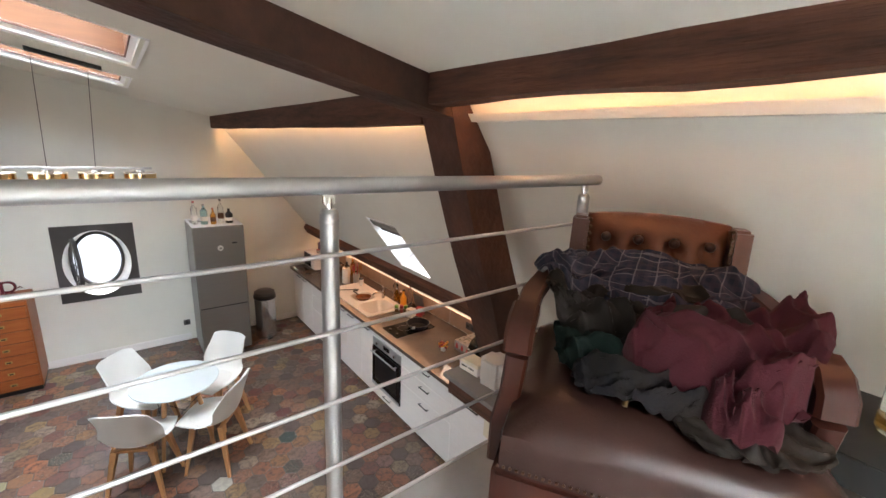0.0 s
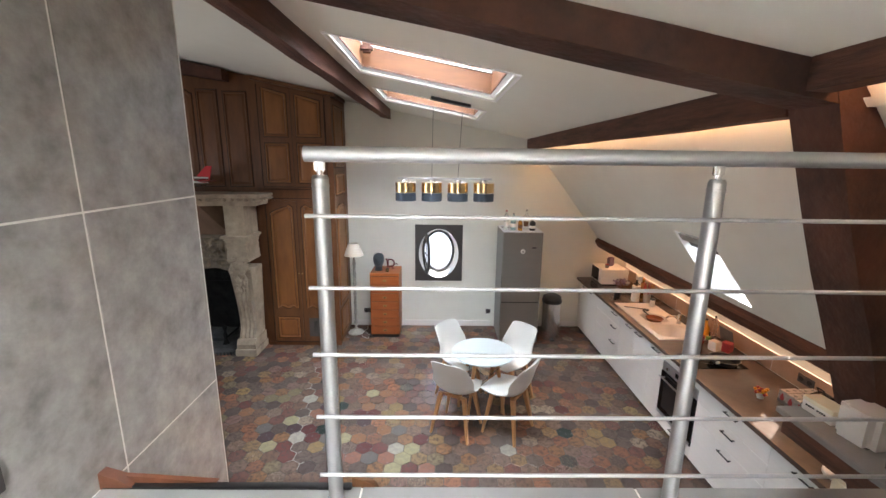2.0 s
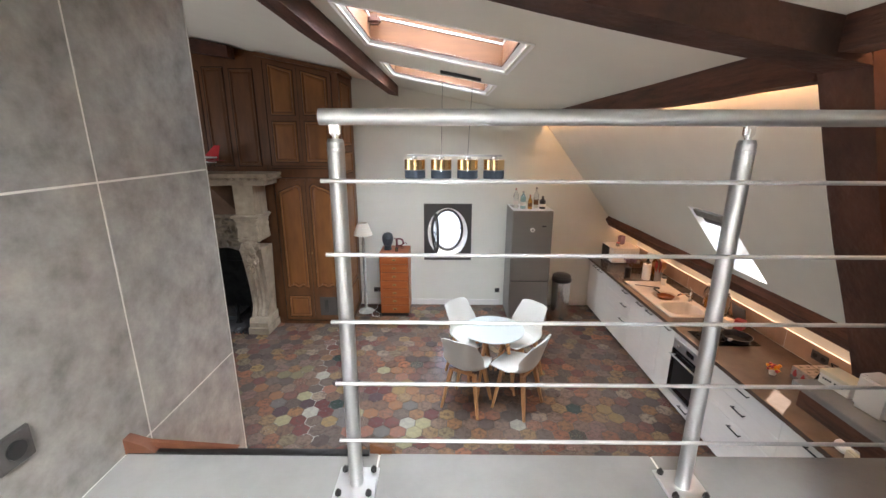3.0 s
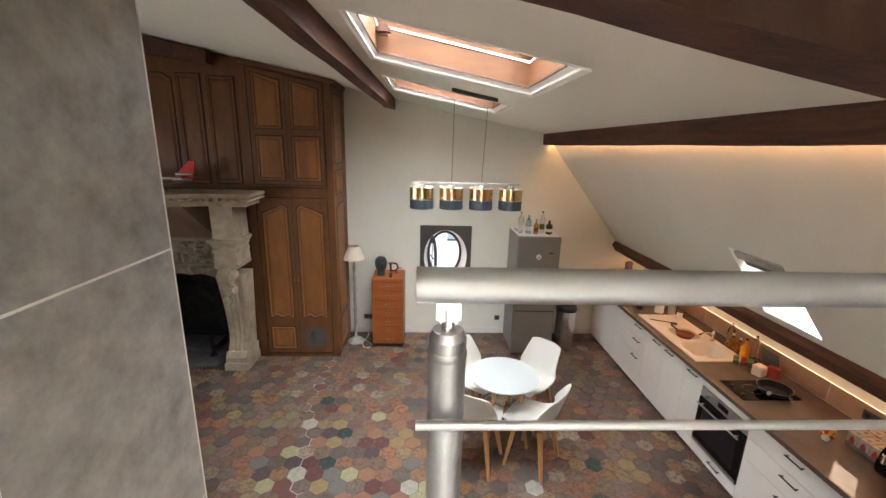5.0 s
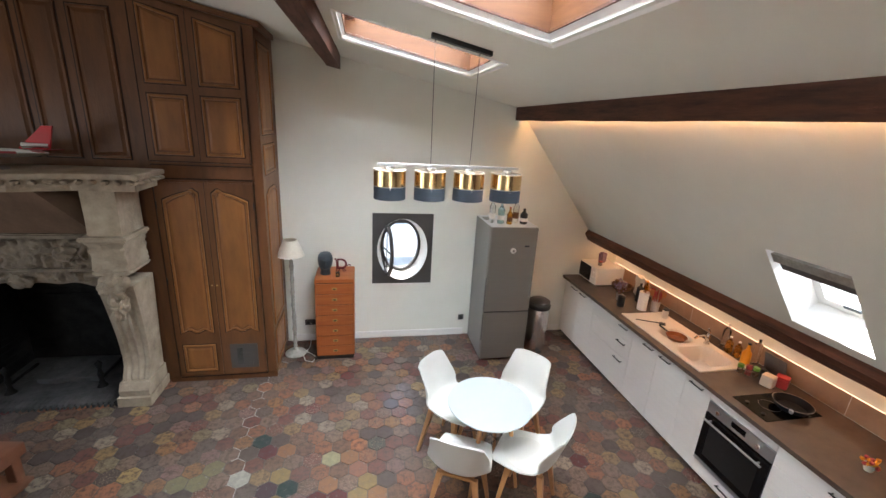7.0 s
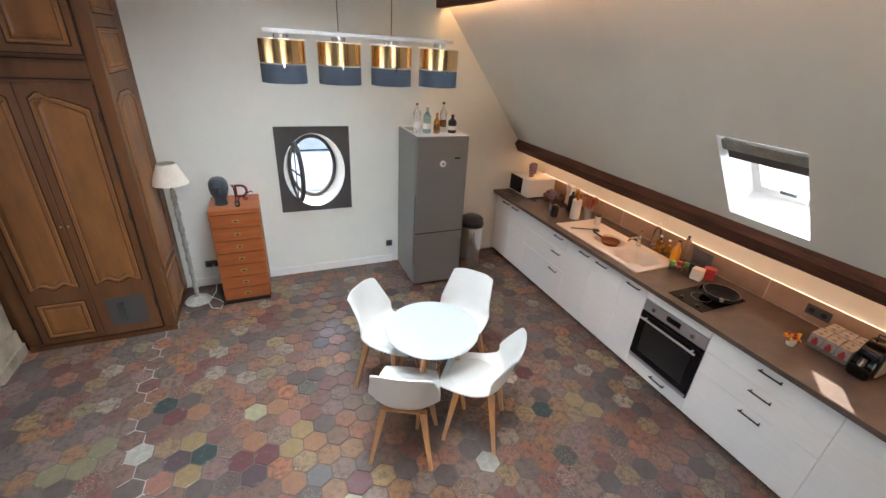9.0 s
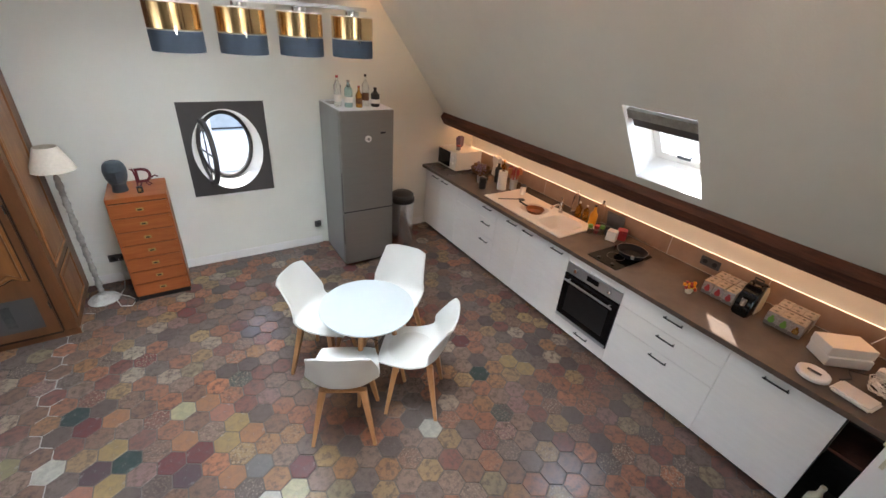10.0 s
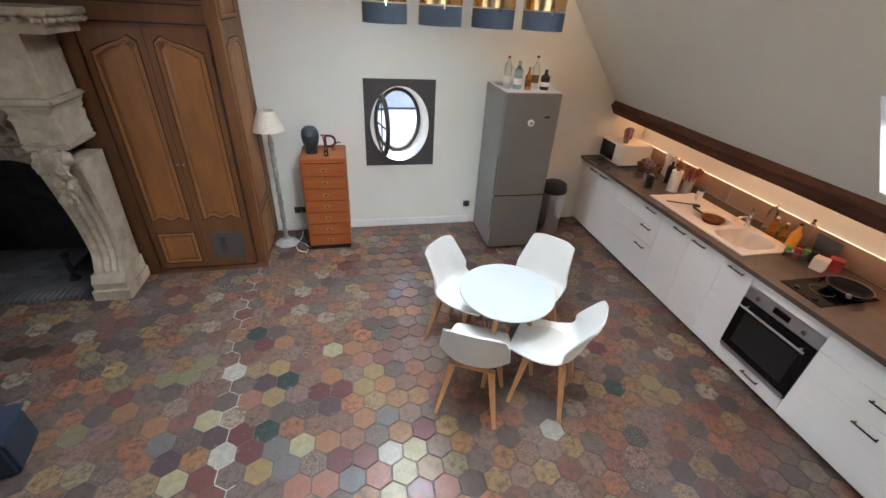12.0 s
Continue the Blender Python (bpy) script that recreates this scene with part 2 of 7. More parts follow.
M["steel"] = material("brushed_steel", (0.50, 0.515, 0.53), 0.40, 0.9, var=0.03, scale=120, bump=0.02, bump_scale=300)
M["bar"] = material("pale_metal_bar", (0.56, 0.57, 0.58), 0.42, 0.75, var=0.02, scale=120)
M["black"] = material("black_plastic", (0.014, 0.014, 0.015), 0.4, var=0.3, scale=20)
M["gloss_black"] = material("glossy_black_plastic", (0.006, 0.006, 0.006), 0.12, spec=0.4, var=0.2, scale=20)
M["black_metal"] = material("black_handle_metal", (0.012, 0.012, 0.013), 0.38, 0.3, var=0.2, scale=40)
M["panel_dark"] = material("dark_grey_panel", (0.075, 0.07, 0.068), 0.55, var=0.12, scale=6, bump=0.05)
M["front"] = material("white_cabinet_front", (0.84, 0.83, 0.80), 0.42, var=0.05, scale=5, stretch=(1, 1, 7), bump=0.05, bump_scale=30)
M["carcass"] = material("cabinet_carcass", (0.30, 0.29, 0.28), 0.6, var=0.1, scale=5)
M["counter"] = material("brown_grey_worktop", (0.118, 0.092, 0.076), 0.17, var=0.3, scale=7, bump=0.015, bump_scale=160, color2=(0.088, 0.068, 0.056))
M["splash"] = material("brown_splash_tile", (0.43, 0.29, 0.20), 0.35, var=0.35, scale=4, bump=0.05, color2=(0.31, 0.20, 0.14), rvar=0.1)
M["fridge"] = material("grey_fridge_steel", (0.235, 0.224, 0.205), 0.42, 0.55, var=0.06, scale=4, stretch=(1, 1, 12), bump=0.02, bump_scale=100)
M["fridge_side"] = material("grey_fridge_side", (0.25, 0.245, 0.232), 0.5, 0.2, var=0.05, scale=6)
M["glass"] = material("clear_glass", (1, 1, 1), 0.02, trans=1.0, ior=1.45)
M["trim_white"] = material("bright_white_trim", (0.90, 0.91, 0.90), 0.35, var=0.03, scale=6)
M["sash_grey"] = material("pale_grey_sash", (0.62, 0.64, 0.66), 0.45, var=0.08, scale=12)
M["gin"] = material("clear_gin_glass", (0.92, 0.96, 0.96), 0.03, trans=0.96)
M["blue_gin"] = material("blue_gin_glass", (0.50, 0.76, 0.80), 0.04, trans=0.9)
M["window_glass"] = material("window_glass", (1, 1, 1), 0.0, trans=1.0, ior=1.02, spec=0.3)
M["dark_glass"] = material("dark_oven_glass", (0.008, 0.008, 0.009), 0.1, spec=0.3, rvar=0.02, var=0.2)
M["chair_shell"] = material("white_moulded_plastic", (0.60, 0.60, 0.57), 0.45, var=0.03, scale=10, bump=0.02)
M["table_white"] = material("white_lacquer_top", (0.42, 0.465, 0.475), 0.3, var=0.02, scale=8)
M["beech"] = material("beech_wood", (0.47, 0.235, 0.095), 0.42, var=0.25, scale=8, stretch=(6, 6, 0.8), bump=0.08, bump_scale=30)
M["chest"] = material("orange_cherry_wood", (0.34, 0.105, 0.030), 0.38, var=0.3, scale=6, stretch=(0.8, 5, 6), bump=0.07, bump_scale=30, color2=(0.27, 0.068, 0.017), rvar=0.1)
M["brass"] = material("aged_brass", (0.42, 0.30, 0.14), 0.35, 1.0, var=0.3, scale=30)
M["gold"] = material("polished_gold_metal", (0.80, 0.56, 0.29), 0.16, 1.0, var=0.08, scale=20)
M["shade_blue"] = material("dark_blue_fabric", (0.035, 0.047, 0.065), 0.8, var=0.15, scale=60, bump=0.1, bump_scale=300)
M["linen"] = material("cream_linen_shade", (0.66, 0.60, 0.50), 0.9, var=0.12, scale=50, bump=0.15, bump_scale=200)
M["lamp_grey"] = material("distressed_grey_wood", (0.40, 0.385, 0.35), 0.7, var=0.4, scale=20, bump=0.25, bump_scale=50)
M["sculpture"] = material("blue_grey_ceramic", (0.05, 0.065, 0.08), 0.5, var=0.3, scale=20, bump=0.05)
M["dark_red"] = material("dark_red_lacquer", (0.12, 0.008, 0.014), 0.3, var=0.2, scale=20)
M["leather"] = material("brown_leather", (0.036, 0.015, 0.012), 0.3, spec=0.35, var=0.4, scale=4, bump=0.06, bump_scale=160, color2=(0.026, 0.012, 0.010), rvar=0.06)
M["leather_tan"] = material("worn_tan_leather", (0.105, 0.038, 0.018), 0.34, spec=0.35, var=0.5, scale=7, bump=0.12, bump_scale=110, color2=(0.070, 0.026, 0.015), rvar=0.12)
M["bronze"] = material("dark_bronze_nail", (0.11, 0.07, 0.045), 0.4, 0.8, var=0.2, scale=40)
M["mahogany"] = material("polished_mahogany", (0.050, 0.014, 0.009), 0.33, spec=0.3, var=0.4, scale=6, stretch=(3, 3, 0.7))
M["maroon"] = material("maroon_jersey", (0.056, 0.012, 0.018), 0.95, spec=0.12, var=0.25, scale=18, bump=0.25, bump_scale=260, sheen=0.05)
M["jacket"] = material("black_leather_jacket", (0.008, 0.0075, 0.0075), 0.5, spec=0.14, var=0.5, scale=8, bump=0.2, bump_scale=80, color2=(0.022, 0.017, 0.013))
M["green_cloth"] = material("dark_green_cloth", (0.006, 0.013, 0.011), 0.9, spec=0.12, var=0.3, scale=15, bump=0.2, bump_scale=200)
M["denim"] = material("dark_denim", (0.007, 0.009, 0.014), 0.85, spec=0.08, var=0.5, scale=14, bump=0.2, bump_scale=250, color2=(0.018, 0.014, 0.011))
M["plaid"] = plaid("plaid_flannel")
M["tile_obj"] = terracotta("hexagon_tile", False)
M["tile_joined"] = terracotta("hexagon_tile_far", True)
for hue, color in (("green", (0.022, 0.042, 0.036)), ("red", (0.115, 0.030, 0.028)), ("orange", (0.27, 0.125, 0.055)), ("pale", (0.36, 0.345, 0.29)), ("olive", (0.19, 0.165, 0.085)),
                   ("ochre", (0.27, 0.18, 0.070)), ("plum", (0.075, 0.042, 0.048)), ("lemon", (0.33, 0.29, 0.155)), ("salmon", (0.27, 0.115, 0.075)), ("ash", (0.135, 0.125, 0.118))):
    M["tile_" + hue] = one_tile(hue + "_tile", color)
M["cream"] = material("cream_plastic", (0.74, 0.69, 0.53), 0.45, var=0.05, scale=10)
M["white_plastic"] = material("white_plastic", (0.80, 0.78, 0.74), 0.4, var=0.03, scale=10)
M["speaker_white"] = material("matt_white_shell", (0.62, 0.60, 0.57), 0.55, var=0.04, scale=10, bump=0.05, bump_scale=300)
M["sink"] = material("cream_resin_sink", (0.78, 0.72, 0.64), 0.38, var=0.04, scale=10)
M["chrome"] = material("chrome", (0.75, 0.75, 0.76), 0.12, 1.0, var=0.03)
M["red_plastic"] = material("red_plastic", (0.36, 0.035, 0.04), 0.4, var=0.1)
M["amber"] = material("amber_liquid", (0.85, 0.42, 0.06), 0.06, trans=0.85)
M["orange"] = material("orange_juice_bottle", (0.85, 0.36, 0.02), 0.3, var=0.1)
M["green_plastic"] = material("green_pack", (0.16, 0.36, 0.06), 0.4, var=0.2)
M["paper"] = material("white_paper", (0.80, 0.77, 0.72), 0.9, var=0.04, bump=0.2, bump_scale=60)
M["box_grey"] = material("grey_printed_card", (0.33, 0.31, 0.30), 0.6, var=0.3, scale=40)
M["slate"] = material("grey_slate", (0.17, 0.16, 0.15), 0.6, var=0.25, scale=12, bump=0.2, bump_scale=60)
M["card"] = material("pale_printed_card", (0.46, 0.43, 0.40), 0.55, var=0.45, scale=60)
M["wicker"] = material("wicker", (0.20, 0.10, 0.045), 0.8, var=0.5, scale=40, bump=0.6, bump_scale=80)
M["violet"] = material("lilac_wrapper", (0.30, 0.20, 0.30), 0.5, var=0.6, scale=40)
M["white_led"] = glowing("warm_led_line", (1.0, 0.47, 0.21), LED)
M["cove_led"] = glowing("warm_cove_led", (1.0, 0.49, 0.19), COVE)
M["loft_led"] = glowing("warm_loft_led", (1.0, 0.46, 0.19), COVE * 0.4)
M["line_led"] = glowing("soft_led_line", (1.0, 0.62, 0.38), 0.75)
# Faint emission stands in for daylight on the shaded house wall.
M["facade"] = material("glowing_pale_facade", (0.80, 0.80, 0.80), 0.9, var=0.15, scale=0.8, emit=0.14)
M["street_glass"] = material("pale_street_window", (0.55, 0.59, 0.62), 0.25, var=0.3, scale=1.5)
M["zinc"] = material("blue_grey_zinc_roof", (0.50, 0.55, 0.60), 0.5, 0.1, var=0.15, scale=1.0)
M["blue_tub"] = material("navy_plastic", (0.02, 0.03, 0.05), 0.5, var=0.2)
M["red_table"] = material("red_brown_wood", (0.16, 0.06, 0.03), 0.45, var=0.4, scale=6, bump=0.1)
M["trunk"] = material("worn_trunk_leather", (0.25, 0.12, 0.05), 0.6, var=0.5, scale=12, bump=0.3)


# ---- mesh helpers ----
def bx(bm, a, b, bev=0.0, mat=None):
    """A box between two corners, its edges rounded by bev."""
    m = Matrix.Translation([(p + q) / 2 for p, q in zip(a, b)]) @ Matrix.Diagonal([*[abs(q - p) for p, q in zip(a, b)], 1])
    if mat is not None:
        m = mat @ m
    v = bmesh.ops.create_cube(bm, size=1, matrix=m)["verts"]
    if bev:
        e = list({e for x in v for e in x.link_edges})
        bmesh.ops.bevel(bm, geom=e, offset=bev, segments=2, affect="EDGES", clamp_overlap=True)
    return bm


def cyl(bm, p, q, r, r2=None, seg=16, caps=True):
    """A cylinder or cone from p to q."""
    p, q = Vector(p), Vector(q)
    d = q - p
    m = Matrix.Translation((p + q) / 2) @ d.to_track_quat("Z", "Y").to_matrix().to_4x4()
    bmesh.ops.create_cone(bm, cap_ends=caps, segments=seg, radius1=r, radius2=r if r2 is None else r2, depth=d.length, matrix=m)
    return bm


def lathe(bm, profile, at=(0, 0, 0), seg=24, closed=False):
    """Profile rows (radius, height) turned round the z axis."""
    rings = []
    for r, h in profile:
        rings.append([bm.verts.new((at[0] + r * math.cos(2 * math.pi * k / seg), at[1] + r * math.sin(2 * math.pi * k / seg), at[2] + h)) for k in range(seg)])
    for a, b in zip(rings, rings[1:]):
        for k in range(seg):
            bm.faces.new((a[k], a[(k + 1) % seg], b[(k + 1) % seg], b[k]))
    if not closed:
        bm.faces.new(rings[0][::-1])
        bm.faces.new(rings[-1])
    return bm


def prism(bm, poly, axis, lo, hi):
    """A polygon drawn in the two other axes, pushed along axis from lo to hi."""
    k = "xyz".index(axis)

    def at(p, d):
        c = list(p)
        c.insert(k, d)
        return bm.verts.new(c)
    a, b = [at(p, lo) for p in poly], [at(p, hi) for p in poly]
    n = len(poly)
    bm.faces.new(a[::-1])
    bm.faces.new(b)
    for i in range(n):
        bm.faces.new((a[i], a[(i + 1) % n], b[(i + 1) % n], b[i]))
    return bm


def tube(bm, pts, r, seg=8):
    """A round tube along points."""
    pts = [Vector(p) for p in pts]
    rings = []
    for i, p in enumerate(pts):
        d = (pts[min(i + 1, len(pts) - 1)] - pts[max(i - 1, 0)]).normalized()
        u = d.orthogonal().normalized() if not rings else (last - d * last.dot(d)).normalized()
        last = u
        w = d.cross(u)
        rings.append([bm.verts.new(p + r * (u * math.cos(2 * math.pi * k / seg) + w * math.sin(2 * math.pi * k / seg))) for k in range(seg)])
    for a, b in zip(rings, rings[1:]):
        for k in range(seg):
            bm.faces.new((a[k], a[(k + 1) % seg], b[(k + 1) % seg], b[k]))
    bm.faces.new(rings[0][::-1])
    bm.faces.new(rings[-1])
    return bm


def bar(bm, pts, a, b):
    """A chamfered rectangular bar along points, 2a across in x and 2b the other way."""
    pts = [Vector(p) for p in pts]
    rings = []
    for i, p in enumerate(pts):
        d = (pts[min(i + 1, len(pts) - 1)] - pts[max(i - 1, 0)]).normalized()
        u = (Vector((1, 0, 0)) - d * d.x).normalized()
        w = d.cross(u)
        rings.append([bm.verts.new(p + u * a * su + w * b * sw) for su, sw in ((1, 0.6), (0.75, 1), (-0.75, 1), (-1, 0.6), (-1, -0.6), (-0.75, -1), (0.75, -1), (1, -0.6))])
    for p, q in zip(rings, rings[1:]):
        for k in range(8):
            bm.faces.new((p[k], p[(k + 1) % 8], q[(k + 1) % 8], q[k]))
    bm.faces.new(rings[0][::-1])
    bm.faces.new(rings[-1])
    return bm


def mesh_of(name, bm, mat, smooth=True):
    bmesh.ops.recalc_face_normals(bm, faces=bm.faces)
    me = bpy.data.meshes.new(name)
    bm.to_mesh(me)
    bm.free()
    me.materials.append(mat)
    if smooth:
        for p in me.polygons:
            p.use_smooth = True
        me.set_sharp_from_angle(angle=radians(35))
    return me


def part(name, bm, mat, parent=None, label="", smooth=True):
    """One mesh object from a bmesh, under a thing or a part."""
    ob = new(name, mesh_of(name, bm, mat, smooth))
    if parent is not None:
        ob.parent = parent
    if label:
        ob["label"] = label
    return ob


def thing(name, label, category, at=(0, 0, 0), turn=0.0, group="", kind=""):
    e = new(name)
    e.empty_display_size = 0.1
    e.matrix_basis = pose(*at, 0, 0, turn)
    return tagged(e, label, category, group, kind)


def B():
    return bmesh.new()


def rough(bm, amount, scale):
    """Uneven faces: moves vertices by noise."""
    for v in bm.verts:
        n = noise.noise_vector(v.co * scale)
        v.co += n * amount
    return bm


def grid_box(bm, a, b, n):
    """A box with n cuts along each axis, to be made uneven."""
    bx(bm, a, b)
    for k in range(3):
        if n[k] > 1:
            lo, hi = a[k], b[k]
            for i in range(1, n[k]):
                co = [0, 0, 0]
                no = [0, 0, 0]
                co[k], no[k] = lo + (hi - lo) * i / n[k], 1
                bmesh.ops.bisect_plane(bm, geom=list(bm.verts) + list(bm.edges) + list(bm.faces), plane_co=co, plane_no=no)
    return bm


# ---- plan ----
GABLE = 6.5          # inner face of the end wall
LEFT, RIGHT, BACK = -5.7, 2.98, -2.6
LOFT = 1.87          # top of the loft floor
EDGE = 0.86          # front edge of the loft


def ceil_z(x):
    return 3.385 - 0.19 * x


def slope_x(z):
    return 1.961 + (2.212 - z) / 1.288


def sloped(bm, x0, x1, y0, y1, lo, hi, yshift=0.0):
    """A slab between two heights above the sloping ceiling plane."""
    v = []
    for o in (lo, hi):
        s = yshift * (o - lo) / max(hi - lo, 1e-6)
        v.append([bm.verts.new((x, y + s, ceil_z(x) + o)) for x, y in ((x0, y0), (x1, y0), (x1, y1), (x0, y1))])
    a, b = v
    bm.faces.new(a[::-1])
    bm.faces.new(b)
    for i in range(4):
        bm.faces.new((a[i], a[(i + 1) % 4], b[(i + 1) % 4], b[i]))
    return bm


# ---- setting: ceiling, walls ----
# The third opening is unseen, added to let fill light onto the loft.
SKY1, SKY2, SKY_ADDED = (-0.87, 0.23, 2.53, 3.55), (-0.87, 0.23, 4.39, 5.25), (-0.87, 0.23, -1.75, -0.75)
bm = B()
xs = [LEFT - 0.1, -0.893, 0.253, 1.34]
ys = [BACK - 0.1, -1.773, -0.727, 2.507, 3.573, 4.367, 5.273, GABLE]
for i in range(3):
    for j in range(7):
        if i == 1 and j in (1, 3, 5):
            continue
        sloped(bm, xs[i], xs[i + 1], ys[j], ys[j + 1], 0.0, 0.10)
bmesh.ops.remove_doubles(bm, verts=bm.verts, dist=0.0005)
ceiling = tagged(part("ceiling", bm, M["ceiling"], smooth=False), "sloping white painted plaster ceiling", "ceiling", kind="structure")

# end wall with the oval opening
OC, OCR = (-0.205, 1.285), (0.334, 0.420)


def holed(bm, x0, x1, z0, z1, y0, y1, centre, radii, n=72):
    """A plate with an oval hole, from y0 to y1."""
    rings = []
    angles = [2 * math.pi * k / n for k in range(n)]
    for cx, cz in ((x0, z0), (x1, z0), (x1, z1), (x0, z1)):
        a = math.atan2(cz - centre[1], cx - centre[0]) % (2 * math.pi)
        i = min(range(n), key=lambda k: abs(angles[k] - a))
        angles[i] = a
    angles.sort()
    for y in (y0, y1):
        inner, outer = [], []
        for a in angles:
            c, s = math.cos(a), math.sin(a)
            r = 1 / math.hypot(c / radii[0], s / radii[1])
            inner.append(bm.verts.new((centre[0] + r * c, y, centre[1] + r * s)))
            tx = ((x1 if c > 0 else x0) - centre[0]) / c if abs(c) > 1e-9 else 1e9
            tz = ((z1 if s > 0 else z0) - centre[1]) / s if abs(s) > 1e-9 else 1e9
            t = min(tx, tz)
            outer.append(bm.verts.new((centre[0] + t * c, y, centre[1] + t * s)))
        rings += [inner, outer]
    i0, o0, i1, o1 = rings
    for k in range(n):
        j = (k + 1) % n
        bm.faces.new((o0[k], o0[j], i0[j], i0[k]))
        bm.faces.new((i1[k], i1[j], o1[j], o1[k]))
        bm.faces.new((i0[k], i0[j], i1[j], i1[k]))
        bm.faces.new((o1[k], o1[j], o0[j], o0[k]))
    return bm


wall_gable = tagged(part("wall_gable", holed(B(), LEFT - 0.1, 3.2, -0.1, 4.75, GABLE, GABLE + 0.52, OC, OCR), M["plaster"], smooth=False),
                    "white plastered end wall with an oval opening", "wall", kind="structure")
for n, a, b in (("wall_back", (LEFT - 0.2, BACK - 0.2, -0.1), (3.2, BACK, 4.8)),
                ("wall_kitchen", (RIGHT, BACK, -0.1), (RIGHT + 0.2, GABLE, 1.50))):
    tagged(part(n, bx(B(), a, b), M["plaster"], smooth=False), "plain white plastered wall", "wall", kind="structure")

bm = B()
for a, b in (((BACK, -0.1), (1.6, 4.8)), ((4.4, -0.1), (GABLE, 4.8)), ((1.6, -0.1), (4.4, 0.9)), ((1.6, 2.5), (4.4, 4.8))):
    bx(bm, (LEFT - 0.2, a[0], a[1]), (LEFT, b[0], b[1]))
tagged(part("wall_left", bm, M["plaster"], smooth=False), "white plastered wall with a wide window added out of view", "wall", kind="structure")
# Unseen window, added to account for the side fill lamp.
w3 = thing("window_3", "unseen wide white-framed window added in the sitting corner", "window", kind="structure")
for y in (1.6, 2.5, 3.4, 4.3):
    part("window_frame", bx(B(), (LEFT - 0.14, y, 0.9), (LEFT - 0.08, y + 0.1, 2.5)), M["white_paint"], w3, smooth=False)

# sloping wall under the roof, with the roof window's opening
VY0, VY1, VZ0, VZ1 = 3.0, 3.525, 1.653, 2.212
bm = B()
zs, ysl = [1.40, VZ0, VZ1, 3.16], [BACK, VY0, VY1, GABLE]
for i in range(3):
    for j in range(3):
        if i == 1 and j == 1:
            continue
        z0, z1 = zs[i], zs[i + 1]
        prism(bm, [(slope_x(z0), z0), (slope_x(z1), z1), (slope_x(z1) + 0.26, z1 + 0.20), (slope_x(z0) + 0.26, z0 + 0.20)], "y", ysl[j], ysl[j + 1])
bmesh.ops.remove_doubles(bm, verts=bm.verts, dist=0.0005)
tagged(part("wall_slope", bm, M["plaster"], smooth=False), "white plastered wall sloping under the roof", "wall", kind="structure")

# baseboard along the end wall
tagged(part("baseboard", bx(B(), (-1.66, GABLE - 0.014, 0.0), (0.70, GABLE - 0.001, 0.10), 0.003), M["white_paint"]), "white painted baseboard", "baseboard", kind="structure")
tagged(part("baseboard", bx(B(), (1.40, GABLE - 0.014, 0.0), (2.20, GABLE - 0.001, 0.10), 0.003), M["white_paint"]), "white painted baseboard", "baseboard", kind="structure")

# ---- beams ----


def beam(name, bm, mat, label):
    return tagged(part(name, bm, mat), label, "beam", kind="structure")


bm = grid_box(B(), (1.185, 1.54, 3.0), (1.265, GABLE - 0.002, 3.20), (1, 14, 1))
for v in bm.verts:
    if v.co.z < 3.1:
        v.co.z += 0.012 * noise.noise(Vector((v.co.x * 3, v.co.y * 1.7, 2)))
    v.co.x += 0.01 * noise.noise(Vector((4, v.co.y * 1.3, v.co.z * 3)))
beam("purlin", bm, M["beam_y"], "dark stained oak purlin along the ceiling")
bm = grid_box(B(), (1.07, BACK, 3.068), (1.165, 1.325, 3.22), (1, 22, 2))
for v in bm.verts:
    v.co.z += 0.022 * noise.noise(Vector((v.co.x * 4, v.co.y * 2.3, 5))) * (1.0 if v.co.z < 3.15 else 0.3)
    v.co.x += 0.016 * noise.noise(Vector((1, v.co.y * 2.2, v.co.z * 4)))
beam("purlin", bm, M["beam_y"], "rough dark oak purlin over the loft")
bm = grid_box(B(), (-0.075, 1.535, -0.145), (0.075, 6.38, 0.02), (1, 16, 1))
for v in bm.verts:
    v.co.x += -1.035 - 0.026 * (6.4 - v.co.y)
    v.co.z += ceil_z(v.co.x)
    v.co += 0.008 * noise.noise_vector(v.co * 1.6)
beam("ridge_beam", bm, M["beam_y"], "brown oak beam along the ceiling beside the skylights")
bm = grid_box(B(), (-1.9, 1.33, -0.125), (1.21, 1.53, 0.02), (14, 1, 1))
for v in bm.verts:
    v.co.z += ceil_z(v.co.x)
    v.co += 0.014 * noise.noise_vector(v.co * 1.9)
beam("tie_beam", bm, M["beam"], "heavy dark oak beam crossing the ceiling")
# leaning post
bm = grid_box(B(), (0, 1.33, 0.0), (0.205, 1.54, 3.14), (1, 1, 16))
for v in bm.verts:
    z = v.co.z
    left = 1.2 + (3.0 - z) * 0.36
    v.co.x = left + (0.19 + 0.04 * (3.0 - z) / 1.5 if v.co.x > 0.1 else 0)
    v.co += 0.014 * noise.noise_vector(v.co * 2.1)
beam("leaning_post", bm, M["beam"], "leaning dark oak roof post")
# beam over the worktop
bm = B()
n = 20
rows = []
for i in range(n + 1):
    y = 1.1 + (GABLE - 0.002 - 1.1) * i / n
    w = [0.012 * noise.noise(Vector((k * 3.1, y * 1.4, 7))) for k in range(5)]
    rows.append([bm.verts.new((px + w[k], y, pz + w[(k + 2) % 5] * 0.7)) for k, (px, pz) in enumerate(((2.46, 1.60), (2.405, 1.525), (2.465, 1.425), (2.72, 1.44), (2.72, 1.60)))])
for a, b in zip(rows, rows[1:]):
    for k in range(5):
        bm.faces.new((a[k], a[(k + 1) % 5], b[(k + 1) % 5], b[k]))
